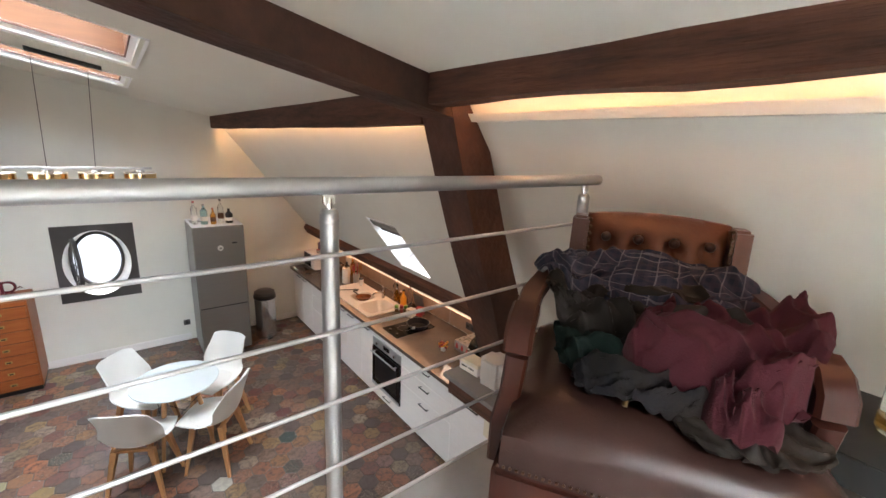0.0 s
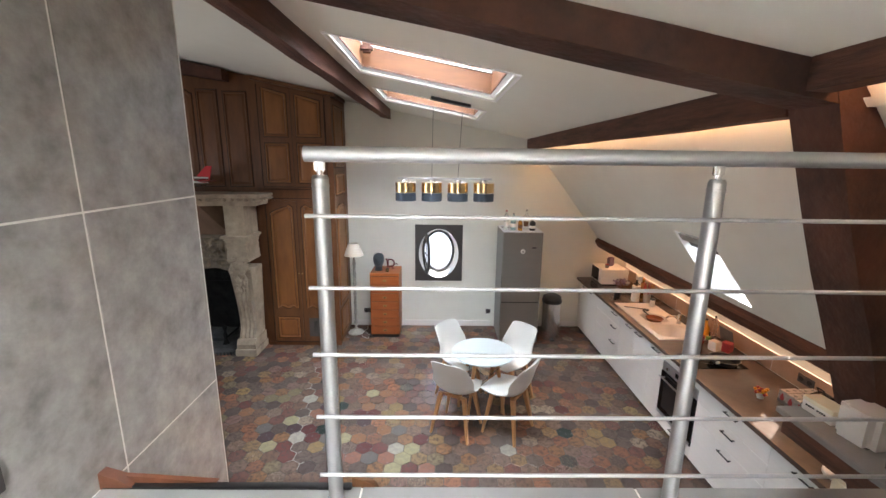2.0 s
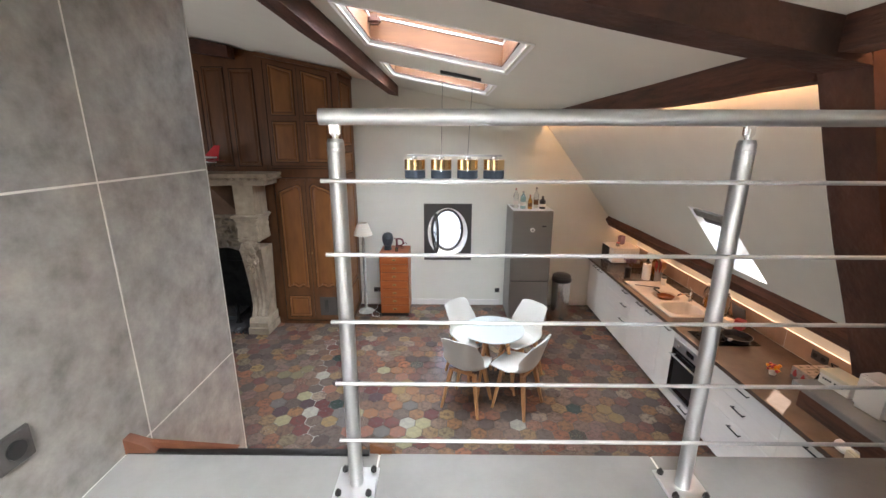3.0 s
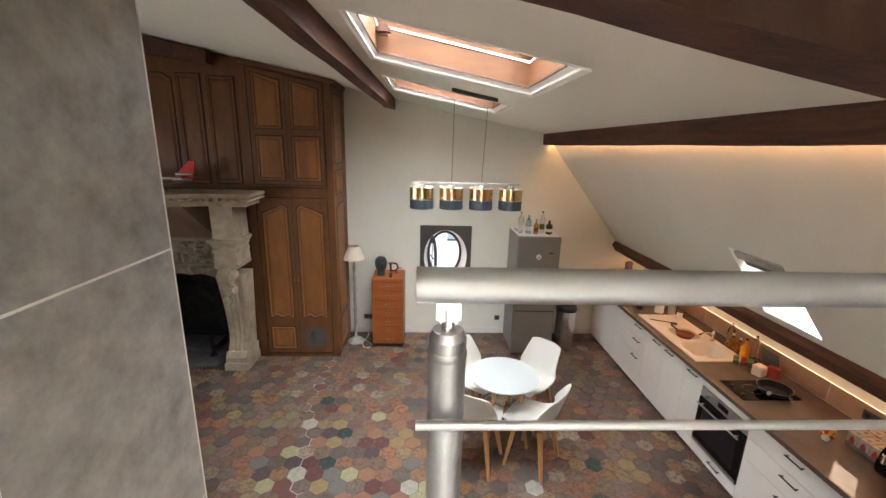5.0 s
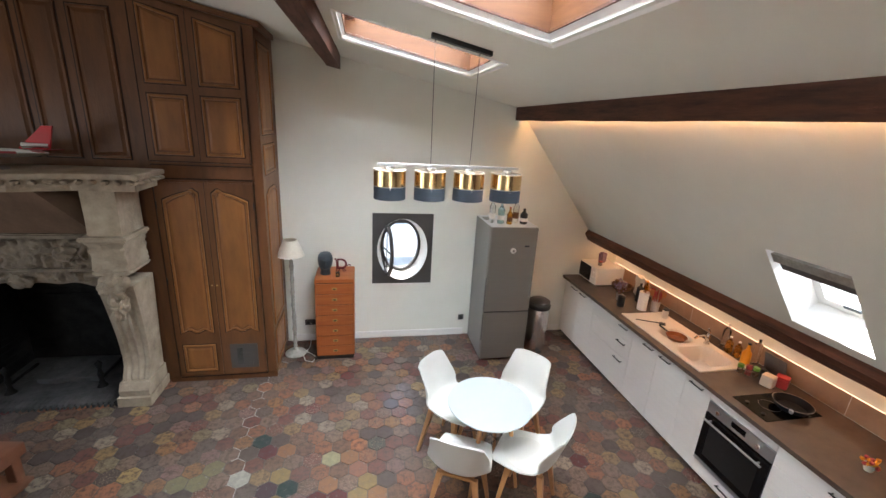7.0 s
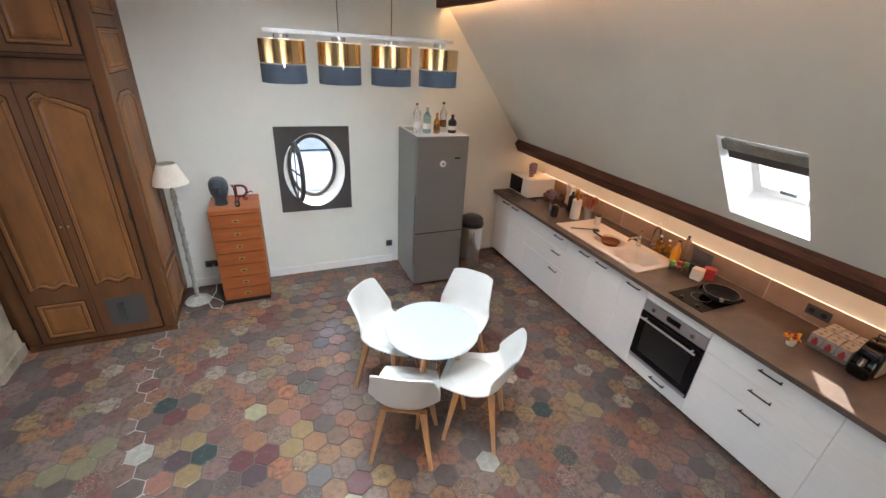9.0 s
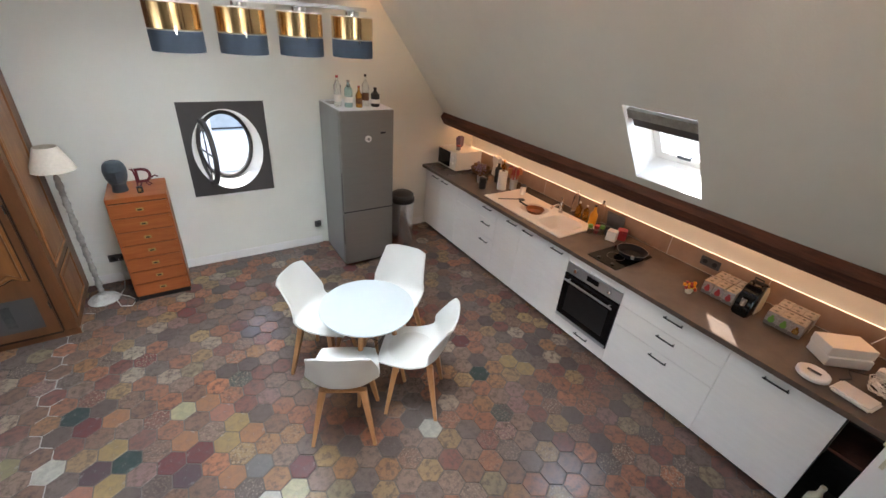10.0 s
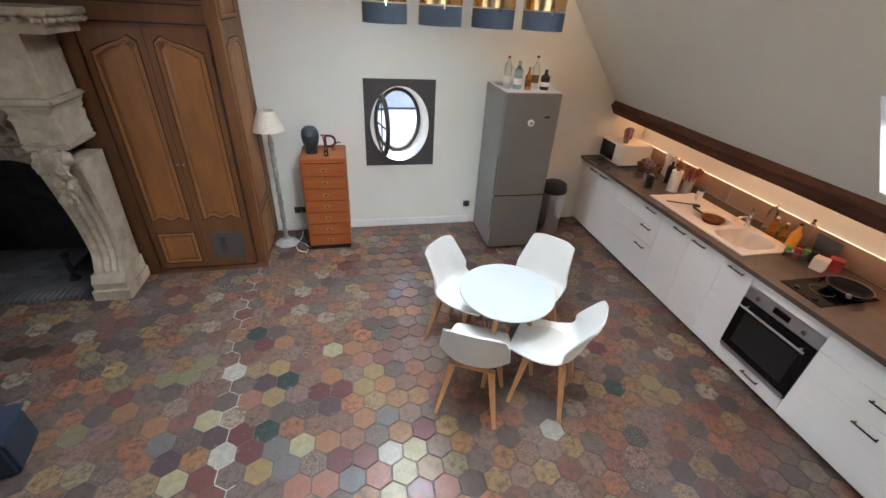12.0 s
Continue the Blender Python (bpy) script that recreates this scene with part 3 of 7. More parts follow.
bm.faces.new(rows[0])
bm.faces.new(rows[-1][::-1])
beam("wall_plate_beam", bm, M["beam_y"], "dark oak wall plate beam above the worktop")
bm = B()
bx(bm, (2.70, 1.1, 1.445), (RIGHT, GABLE, 1.465))
tagged(part("trim", bm, M["plaster"], smooth=False), "white board closing the recess above the worktop", "trim", kind="structure")
# short rafter in the corner over the fireplace
bm = B()
prism(bm, [(-3.05, -0.02), (-3.05, -0.16), (-5.69, -0.30), (-5.69, -0.02)], "y", 5.50, 5.69)
for v in bm.verts:
    v.co.z += ceil_z(v.co.x)
beam("rafter", bm, M["beam"], "dark oak rafter above the wood panelling")

tagged(part("trim", prism(B(), [(slope_x(3.02), 3.02), (slope_x(3.02) - 0.035, 3.02), (slope_x(3.05) - 0.035, 3.05), (slope_x(3.05), 3.05)], "y", BACK, 1.33), M["plaster"], smooth=False),
       "plaster lip below the loft's light recess", "trim", kind="structure")
# LED strips of the coves
def strip(name, a, b, mat, label):
    t = thing(name, label, "light")
    part("diffuser", bx(B(), a, b), mat, t)
    return t


strip("led_strip", (1.272, 1.56, 3.045), (1.285, GABLE - 0.05, 3.058), M["cove_led"], "warm hidden LED strip behind the ceiling purlin")
strip("led_strip", (1.185, BACK + 0.05, 3.10), (1.20, 1.31, 3.115), M["loft_led"], "warm hidden LED strip behind the loft purlin")
strip("led_strip", (2.958, 1.6, 1.086), (2.964, GABLE - 0.01, 1.090), M["line_led"], "warm LED line along the top of the splashback")
strip("led_strip", (2.74, 1.6, 1.430), (2.756, GABLE - 0.03, 1.440), M["white_led"], "warm hidden LED strip under the beam over the worktop")

# ---- loft floor, tiled wall, rail ----
loft = tagged(part("loft_floor", bx(B(), (-1.19, BACK, LOFT - 0.22), (2.24, EDGE - 0.004, LOFT - 0.0016)), M["grout"], smooth=False),
              "grey stone tiled loft floor with pale joints", "floor", kind="structure")
P = 0.81
tx = [-1.19, -0.43 - 0.0, -0.43 + P, -0.43 + 2 * P, -0.43 + 3 * P, 2.24]
ty = [EDGE, EDGE - P, EDGE - 2 * P, EDGE - 3 * P, EDGE - 4 * P, BACK]
g = 0.003
LOFT_TILES = [(tx[i] + g, ty[j + 1] + g, tx[i + 1] - g, ty[j] - (g if j else 0)) for i in range(4) for j in range(5) if ty[j] - ty[j + 1] > 0.05]
tiled = tagged(part("wall_tiled", bx(B(), (-1.32, BACK, 0.0), (-1.1915, 1.474, ceil_z(-1.2) + 0.05)), M["grout"], smooth=False),
               "wall clad in large grey stone tiles with pale joints", "wall", kind="structure")
wy = [1.48, 0.955, 0.955 - P, 0.955 - 2 * P, 0.955 - 3 * P, BACK]
wz = [0.0, 0.24, 1.05, 1.857, 2.665, 3.475, 3.70]
WALL_TILES = [(wy[i + 1] + g, wz[j] + g, wy[i] - (g if i else 0), wz[j + 1] - g) for i in range(5) for j in range(6) if wy[i] - wy[i + 1] > 0.05]
tagged(part("trim", bx(B(), (-1.325, 1.474, 0.0), (-1.189, 1.483, ceil_z(-1.2) + 0.03), 0.002), M["grout"]), "pale corner trim of the tiled wall", "trim", kind="structure")
# nosing of the top step, and the broken corner
tagged(part("trim", bx(B(), (-1.185, EDGE - 0.012, LOFT - 0.05), (-0.46, EDGE + 0.012, LOFT + 0.006), 0.002), M["black"]), "black metal edge of the top step", "trim", kind="structure")
bm = prism(B(), [(-1.19, LOFT - 0.002), (-1.09, LOFT + 0.0), (-1.13, LOFT + 0.03), (-1.19, LOFT + 0.05)], "y", EDGE - 0.012, EDGE + 0.02)
prism(bm, [(-1.13, LOFT + 0.002), (-0.86, LOFT + 0.008), (-1.13, LOFT + 0.03)], "y", EDGE + 0.006, EDGE + 0.02)
tagged(part("trim", rough(bm, 0.004, 30), M["red_table"]), "splintered wooden corner at the top step", "trim", kind="structure")
bm = prism(B(), [(-0.46, LOFT - 0.05), (-0.37, LOFT - 0.05), (-0.395, LOFT + 0.005), (-0.46, LOFT + 0.03)], "y", EDGE + 0.002, EDGE + 0.02)
tagged(part("trim", bm, M["skylight_wood"]), "raw wooden end piece at the loft edge", "trim", kind="structure")
# stair below the opening, under the walker
stair = thing("stair", "plain steep stair from the loft to the floor", "stair", kind="structure")
for k in range(9):
    z = LOFT - (k + 1) * 0.187
    part("tread", bx(B(), (-1.185, EDGE + 0.02 + k * 0.115, z - 0.035), (-0.45, EDGE + 0.17 + k * 0.115, z), 0.004), M["beech"], stair)

rail = thing("railing", "brushed steel loft railing with five thin bars", "railing")
RY = 0.745
part("handrail", cyl(B(), (-0.506, RY, 2.828), (1.36, RY, 2.828), 0.0172, seg=28), M["steel"], rail)
for z in (2.695, 2.53, 2.365, 2.2, 2.035):
    part("bar", cyl(B(), (-0.505, RY - 0.026, z), (1.345, RY - 0.026, z), 0.0048, seg=12), M["bar"], rail)
for x in (-0.475, 0.41, 1.29):
    bm = B()
    cyl(bm, (x, RY, LOFT + 0.006), (x, RY, 2.775), 0.0185, seg=24)
    cyl(bm, (x, RY, 2.775), (x, RY, 2.783), 0.0185, 0.015, seg=24)
    lathe(bm, [(0.0187, 2.755), (0.0195, 2.757), (0.0195, 2.761), (0.0187, 2.763)], (x, RY, 0), 24)
    p = part("post", bm, M["steel"], rail)
    bm = cyl(B(), (x, RY, 2.78), (x, RY, 2.805), 0.007)
    bx(bm, (x - 0.012, RY - 0.006, 2.79), (x + 0.012, RY + 0.006, 2.815), 0.003)
    part("bracket", bm, M["chrome"], p)
    pl = part("base_plate", bx(B(), (x - 0.055, RY - 0.055, LOFT), (x + 0.055, RY + 0.055, LOFT + 0.008), 0.002), M["bar"], rail)
    for dx in (-0.04, 0.04):
        for dy in (-0.04, 0.04):
            bm = cyl(B(), (x + dx, RY + dy, LOFT + 0.008), (x + dx, RY + dy, LOFT + 0.018), 0.0085, seg=6)
            cyl(bm, (x + dx, RY + dy, LOFT + 0.018), (x + dx, RY + dy, LOFT + 0.025), 0.0065, 0.003, seg=10)
            part("bolt", bm, M["black"], pl)


def socket(name, at, facing, label, wide=1):
    """A small wall socket: frame plate and round well. facing: degrees about z."""
    t = thing(name, label, "socket", at, facing)
    w = 0.04 * wide
    part("plate", bx(B(), (-w, -0.009, -0.04), (w, 0, 0.04), 0.003), M["panel_dark"], t)
    for k in range(wide):
        c = -w + 0.04 + 0.08 * k
        bm = B()
        cyl(bm, (c, -0.014, 0), (c, -0.009, 0), 0.021, seg=20)
        part("well", bm, M["black"], t)
    return t


socket("wall_socket", (-1.187, 0.58, 2.12), 90, "single grey wall socket on the tiled wall")
socket("wall_socket", (-1.40, GABLE - 0.001, 0.27), 0, "double dark wall socket low on the white wall", 2)
socket("wall_socket", (0.66, GABLE - 0.001, 0.27), 0, "single dark wall socket beside the fridge")

# ---- oval window ----
win = thing("window_1", "oval window in a dark grey square panel, its leaf open inward", "window", kind="structure")
part("surround", holed(B(), -0.60, 0.192, 0.813, 1.775, GABLE - 0.008, GABLE - 0.001, OC, (OCR[0] - 0.004, OCR[1] - 0.004)), M["panel_dark"], win, "flat dark grey square surround", smooth=False)


def oval_ring(bm, c, r, w, y0, y1, n=56):
    rings = []
    for y, k in ((y0, 0), (y0, w), (y1, w), (y1, 0)):
        rings.append([bm.verts.new((c[0] + (r[0] - k) * math.cos(2 * math.pi * i / n), y, c[1] + (r[1] - k) * math.sin(2 * math.pi * i / n))) for i in range(n)])
    for a, b in zip(rings, rings[1:] + rings[:1]):
        for i in range(n):
            bm.faces.new((a[i], a[(i + 1) % n], b[(i + 1) % n], b[i]))
    return bm


part("window_frame", oval_ring(B(), OC, (0.266, 0.366), 0.036, 6.705, 6.76), M["panel_dark"], win, "dark painted oval frame")
bm = B()   # splayed white reveal between the panel and the frame
rings = []
for y, rx, rz in ((GABLE - 0.009, OCR[0] - 0.004, OCR[1] - 0.004), (6.735, 0.264, 0.364), (6.80, 0.264, 0.364), (6.80, OCR[0] - 0.001, OCR[1] - 0.001), (GABLE - 0.009, OCR[0] - 0.001, OCR[1] - 0.001)):
    rings.append([bm.verts.new((OC[0] + rx * math.cos(2 * math.pi * i / 64), y, OC[1] + rz * math.sin(2 * math.pi * i / 64))) for i in range(64)])
for a, b in zip(rings, rings[1:] + rings[:1]):
    for i in range(64):
        bm.faces.new((a[i], a[(i + 1) % 64], b[(i + 1) % 64], b[i]))
part("reveal", bm, M["white_paint"], win, "splayed white reveal")
leaf = part("leaf", oval_ring(B(), (0.243, 0), (0.243, 0.338), 0.04, -0.02, 0.02), M["panel_dark"], win, "open oval casement with slim glazing bars")
leaf.matrix_basis = pose(OC[0] - 0.262, 6.69, OC[1], 0, 0, -77)
bm = B()
bx(bm, (0.04, -0.006, -0.008), (0.446, 0.006, 0.008))
bx(bm, (0.235, -0.006, -0.30), (0.251, 0.006, 0.30))
part("glazing_bar", bm, M["panel_dark"], leaf)
bm = B()
for i in range(40):
    bm.verts.new((0.243 + 0.205 * math.cos(2 * math.pi * i / 40), 0, 0.295 * math.sin(2 * math.pi * i / 40)))
bm.faces.new(bm.verts)
pane = part("pane", bm, M["window_glass"], leaf)
pane.visible_shadow = False
tagged(part("trim", bx(B(), (-0.33, GABLE - 0.012, 0.79), (-0.07, GABLE - 0.002, 0.808), 0.002), M["white_paint"]), "small white sill strip under the dark panel", "trim", kind="structure")

# ---- skylights ----


def skylight(name, box, label):
    x0, x1, y0, y1 = box
    t = thing(name, label, "skylight", kind="structure")
    w = 0.056
    out = [(x0 - w, y0 - w), (x1 + w, y0 - w), (x1 + w, y1 + w), (x0 - w, y1 + w)]
    inn = [(x0, y0), (x1, y0), (x1, y1), (x0, y1)]
    bm = B()   # white trim lying on the ceiling, dished towards the opening
    r = [[bm.verts.new((x, y, ceil_z(x) + h)) for x, y in pts] for pts, h in ((out, 0.0), (out, -0.010), (inn, 0.034), (inn, 0.05))]
    for a, b in zip(r, r[1:]):
        for k in range(4):
            bm.faces.new((a[k], a[(k + 1) % 4], b[(k + 1) % 4], b[k]))
    part("trim", bm, M["trim_white"], t, "white trim round the opening", smooth=False)
    for a in ((x0 - 0.022, x0 - 0.002, y0 - 0.002, y1 + 0.002), (x1 + 0.002, x1 + 0.022, y0 - 0.002, y1 + 0.002), (x0 - 0.002, x1 + 0.002, y0 - 0.022, y0 - 0.002), (x0 - 0.002, x1 + 0.002, y1 + 0.002, y1 + 0.022)):
        part("lining_board", sloped(B(), *a, 0.046, 0.205), M["skylight_wood"], t, "varnished wooden lining board", smooth=False)
    # dark bead at the foot of the lining
    bm = B()
    for a in ((x0, x0 + 0.008, y0, y1), (x1 - 0.008, x1, y0, y1), (x0 + 0.008, x1 - 0.008, y0, y0 + 0.008), (x0 + 0.008, x1 - 0.008, y1 - 0.008, y1)):
        sloped(bm, *a, 0.036, 0.048)
    part("bead", bm, M["beam_y"], t, "thin dark wooden bead", smooth=False)
    # upper stage, a little set back behind a thin white ledge
    o, d = 0.03, 0.045
    u0, u1, v0, v1 = x0 - o, x1 + o, y0 - o, y1 + d
    bm = B()
    for a in ((u0, x0 + 0.006, v0, v1), (x1 - 0.006, u1, v0, v1), (x0 + 0.006, x1 - 0.006, v0, y0 + 0.006), (x0 + 0.006, x1 - 0.006, y1 - 0.006, v1)):
        sloped(bm, *a, 0.207, 0.221)
    part("ledge", bm, M["white_paint"], t, "white ledge between the linings", smooth=False)
    for a in ((u0 - 0.02, u0, v0, v1), (u1, u1 + 0.02, v0, v1), (u0, u1, v0 - 0.02, v0), (u0, u1, v1, v1 + 0.02)):
        part("upper_lining", sloped(B(), *a, 0.205, 0.40), M["skylight_wood"], t, "reddish upper lining board", smooth=False)
    f = 0.06
    for a in ((u0, u0 + f, v0, v1), (u1 - f, u1, v0, v1), (u0 + f, u1 - f, v0, v0 + f), (u0 + f, u1 - f, v1 - f, v1)):
        part("sash", sloped(B(), *a, 0.325, 0.37), M["sash_grey"], t, "pale grey metal sash bar", smooth=False)
    pn = part("pane", sloped(B(), u0 + f, u1 - f, v0 + f, v1 - f, 0.345, 0.35), M["window_glass"], t, smooth=False)
    pn.visible_shadow = False
    part("crank", rough(bx(B(), (x0 + 0.0, y1 - 0.12, ceil_z(x0) + 0.13), (x0 + 0.10, y1 - 0.03, ceil_z(x0) + 0.20), 0.02), 0.003, 20), M["beam"], t, "dark opener housing")
    return t


skylight("skylight_1", SKY1, "large square skylight with deep varnished wooden lining")
skylight("skylight_2", SKY2, "smaller skylight with deep varnished wooden lining")
# Added behind the walker as a source for the loft's fill lamp.
skylight("skylight_3", SKY_ADDED, "unseen skylight added over the loft, with varnished wooden lining")

# ---- roof window in the sloping wall ----
rw = thing("window_2", "small roof window in the sloping wall with a dark blind", "window", kind="structure")


def along(d, off):
    """A point d up the slope from the lower edge, off outwards: x and z."""
    u = Vector((slope_x(VZ1) - slope_x(VZ0), VZ1 - VZ0)).normalized()
    n = Vector((-u.y, u.x)) * -1
    p = Vector((slope_x(VZ0), VZ0)) + u * d + n * off
    return p.x, p.y


LEN = math.hypot(slope_x(VZ1) - slope_x(VZ0), VZ1 - VZ0)
bm = B()
for d0, d1, y0, y1 in ((0.0, 0.07, VY0, VY1), (LEN - 0.07, LEN, VY0, VY1), (0.07, LEN - 0.07, VY0, VY0 + 0.06), (0.07, LEN - 0.07, VY1 - 0.06, VY1)):
    prism(bm, [along(d0, 0.24), along(d1, 0.24), along(d1, 0.30), along(d0, 0.30)], "y", y0, y1)
part("window_frame", bm, M["white_paint"], rw, "white sash frame", smooth=False)
part("sash_rail", prism(B(), [along(LEN - 0.13, 0.20), along(LEN - 0.07, 0.20), along(LEN - 0.07, 0.238), along(LEN - 0.13, 0.238)], "y", VY0 + 0.10, VY1 - 0.06), M["beech"], rw, "pine rail of the sash", smooth=False)
part("catch", prism(B(), [along(0.085, 0.21), along(0.115, 0.21), along(0.115, 0.238), along(0.085, 0.238)], "y", VY0 + 0.22, VY0 + 0.32), M["sculpture"], rw, "grey metal catch", smooth=False)
pn = part("pane", prism(B(), [along(0.07, 0.27), along(LEN - 0.07, 0.27), along(LEN - 0.07, 0.275), along(0.07, 0.275)], "y", VY0 + 0.06, VY1 - 0.06), M["window_glass"], rw, smooth=False)
pn.visible_shadow = False
part("blind_box", prism(B(), [along(LEN - 0.22, 0.05), along(LEN - 0.13, 0.045), along(LEN - 0.14, 0.10), along(LEN - 0.20, 0.10)], "y", VY0 + 0.01, VY1 - 0.02), M["panel_dark"], rw, "dark rolled blind")
part("control_bar", prism(B(), [along(LEN - 0.115, 0.01), along(LEN - 0.04, 0.01), along(LEN - 0.05, 0.045), along(LEN - 0.115, 0.045)], "y", VY0 + 0.01, VY1 - 0.02), M["lamp_grey"], rw, "weathered wooden top rail")
# reveal boards of the opening
bm = B()
for y0, y1 in ((VY0 - 0.012, VY0 + 0.001), (VY1 - 0.001, VY1 + 0.012)):
    prism(bm, [along(0, 0.003), along(LEN, 0.003), along(LEN, 0.30), along(0, 0.30)], "y", y0, y1)
prism(bm, [along(-0.012, 0.003), along(0.001, 0.003), along(0.001, 0.30), along(-0.012, 0.30)], "y", VY0, VY1)
prism(bm, [along(LEN - 0.001, 0.003), along(LEN + 0.012, 0.003), along(LEN + 0.012, 0.30), along(LEN - 0.001, 0.30)], "y", VY0, VY1)
part("reveal", bm, M["white_paint"], rw, "white reveal boards", smooth=False)

# ---- kitchen: floor, units, worktop ----
floor = tagged(part("floor", bx(B(), (LEFT, BACK, -0.12), (RIGHT, GABLE, -0.004)), M["dark_grout"], smooth=False),
               "floor of worn multicoloured hexagonal clay tiles", "floor", kind="structure")

FX = 2.215   # face of the kitchen fronts


def handle(y, z, parent, w=0.15):
    bm = B()
    bx(bm, (FX - 0.032, y - w / 2, z - 0.005), (FX - 0.022, y + w / 2, z + 0.005), 0.002)
    for s in (-1, 1):
        bx(bm, (FX - 0.024, y + s * (w / 2 - 0.012) - 0.004, z - 0.004), (FX + 0.0, y + s * (w / 2 - 0.012) + 0.004, z + 0.004), 0.001)
    return part("handle", bm, M["black_metal"], parent, "slim black bar handle")


def front(y0, y1, z0, z1, parent, name):
    return part(name, bx(B(), (FX, y0 + 0.0015, z0 + 0.0015), (FX + 0.019, y1 - 0.0015, z1 - 0.0015), 0.0015), M["front"], parent)


def unit(y0, y1, label, fronts, body_top=0.858):
    """A base unit: fronts as rows (name, y0, y1, z0, z1, handle y, handle z)."""
    t = thing("base_cabinet", label, "cabinet", group="kitchen base units")
    part("body", bx(B(), (FX + 0.021, y0 + 0.001, 0.075), (2.93, y1 - 0.001, body_top)), M["carcass"], t, smooth=False)
    part("plinth", bx(B(), (FX + 0.07, y0 + 0.001, 0.0), (FX + 0.085, y1 - 0.001, 0.072)), M["black"], t, "dark recessed plinth", smooth=False)
    for name, a, b, c, d, hy, hz in fronts:
        f = front(a, b, c, d, t, name)
        if hy is not None:
            handle(hy, hz, f)
    return t


TOPZ, LOWZ = 0.852, 0.035
Y = [6.475, 6.085, 5.69, 4.89, 4.49, 4.10, 3.815, 3.215, 2.385, 1.765]
unit(Y[2], Y[0], "white two-door base cabinet in the corner", [("door", Y[1], Y[0], LOWZ, TOPZ, 6.20, 0.80), ("door", Y[2], Y[1], LOWZ, TOPZ, 5.97, 0.80)])
unit(Y[3], Y[2], "white base cabinet with three drawers", [("drawer", Y[3], Y[2], 0.66, TOPZ, 5.05, 0.80), ("drawer", Y[3], Y[2], 0.44, 0.66, 5.05, 0.61), ("drawer", Y[3], Y[2], LOWZ, 0.44, 5.05, 0.39)])
unit(Y[5], Y[3], "white two-door cabinet under the sink", [("door", Y[4], Y[3], LOWZ, TOPZ, 4.62, 0.80), ("door", Y[5], Y[4], LOWZ, TOPZ, 4.37, 0.80)], 0.74)
unit(Y[6], Y[5], "narrow white base cabinet beside the oven", [("door", Y[6], Y[5], LOWZ, TOPZ, 3.96, 0.80)])
unit(Y[8], Y[7], "wide white base cabinet with three drawers", [("drawer", Y[8], Y[7], 0.66, TOPZ, 2.78, 0.79), ("drawer", Y[8], Y[7], 0.47, 0.66, 2.78, 0.61), ("drawer", Y[8], Y[7], LOWZ, 0.47, 2.78, 0.42)])
unit(Y[9], Y[8], "white panelled dishwasher front with one handle", [("door", Y[9], Y[8], LOWZ, TOPZ, 2.10, 0.79)])
# oven
ov = thing("oven", "built-in stainless oven with a dark glass door", "oven")
part("body", bx(B(), (FX + 0.02, 3.217, 0.16), (2.80, 3.813, 0.76)), M["black"], ov, smooth=False)
fp = part("control_panel", bx(B(), (FX - 0.004, 3.218, 0.655), (FX + 0.02, 3.812, 0.757), 0.002), M["steel"], ov, "brushed steel control panel")
part("display", bx(B(), (FX - 0.006, 3.45, 0.685), (FX - 0.003, 3.58, 0.735), 0.001), M["dark_glass"], fp)
for y in (3.33, 3.70):
    part("knob", cyl(B(), (FX - 0.024, y, 0.71), (FX - 0.004, y, 0.71), 0.018, seg=20), M["chrome"], fp)
dr = part("oven_door", bx(B(), (FX - 0.012, 3.218, 0.163), (FX + 0.02, 3.812, 0.65), 0.003), M["dark_glass"], ov, "dark glass oven door")
part("door_edge", bx(B(), (FX - 0.014, 3.222, 0.166), (FX - 0.0125, 3.808, 0.20)), M["steel"], dr, smooth=False)
part("inner_window", bx(B(), (FX - 0.0135, 3.29, 0.26), (FX - 0.0125, 3.74, 0.55)), M["black"], dr, smooth=False)
bm = cyl(B(), (FX - 0.05, 3.25, 0.60), (FX - 0.05, 3.78, 0.60), 0.009, seg=14)
for y in (3.29, 3.74):
    cyl(bm, (FX - 0.05, y, 0.60), (FX - 0.012, y, 0.60), 0.007, seg=10)
part("handle", bm, M["steel"], dr, "round steel bar handle")
t = thing("oven_housing", "white oven housing with a shallow plinth drawer", "cabinet", group="kitchen base units")
part("body", bx(B(), (FX + 0.021, 3.216, 0.05), (2.90, 3.814, 0.155)), M["carcass"], t, smooth=False)
f = front(3.215, 3.815, LOWZ, 0.158, t, "drawer")
handle(3.47, 0.115, f)
front(3.215, 3.815, 0.762, TOPZ, t, "filler_panel")

# worktop with sink cut-out
bm = B()
rings = [[bm.verts.new((x, y, z)) for x, y in pts] for z in (0.862, 0.90) for pts in (((2.16, 1.50), (2.965, 1.50), (2.965, GABLE - 0.003), (2.16, GABLE - 0.003)), ((2.27, 4.03), (2.75, 4.03), (2.75, 5.16), (2.27, 5.16)))]
for k in range(4):
    j = (k + 1) % 4
    for a, b in ((0, 1), (2, 3), (0, 2), (1, 3)):
        bm.faces.new((rings[a][k], rings[a][j], rings[b][j], rings[b][k]))
worktop = tagged(part("worktop", bm, M["counter"], smooth=False),
                 "long dark brown-grey stone-look kitchen worktop", "worktop")
splash = tagged(part("splashback", bx(B(), (2.966, 1.50, 0.90), (2.972, GABLE - 0.002, 1.084)), M["grout"], smooth=False), "brown stone-look tiled splashback behind the worktop", "splashback", kind="structure")
SPLASH = [1.50, 1.75, 2.55, 3.35, 4.15, 4.95, 5.75, GABLE - 0.002]

# sink
snk = thing("sink", "cream resin double-bowl sink with drainer", "sink")


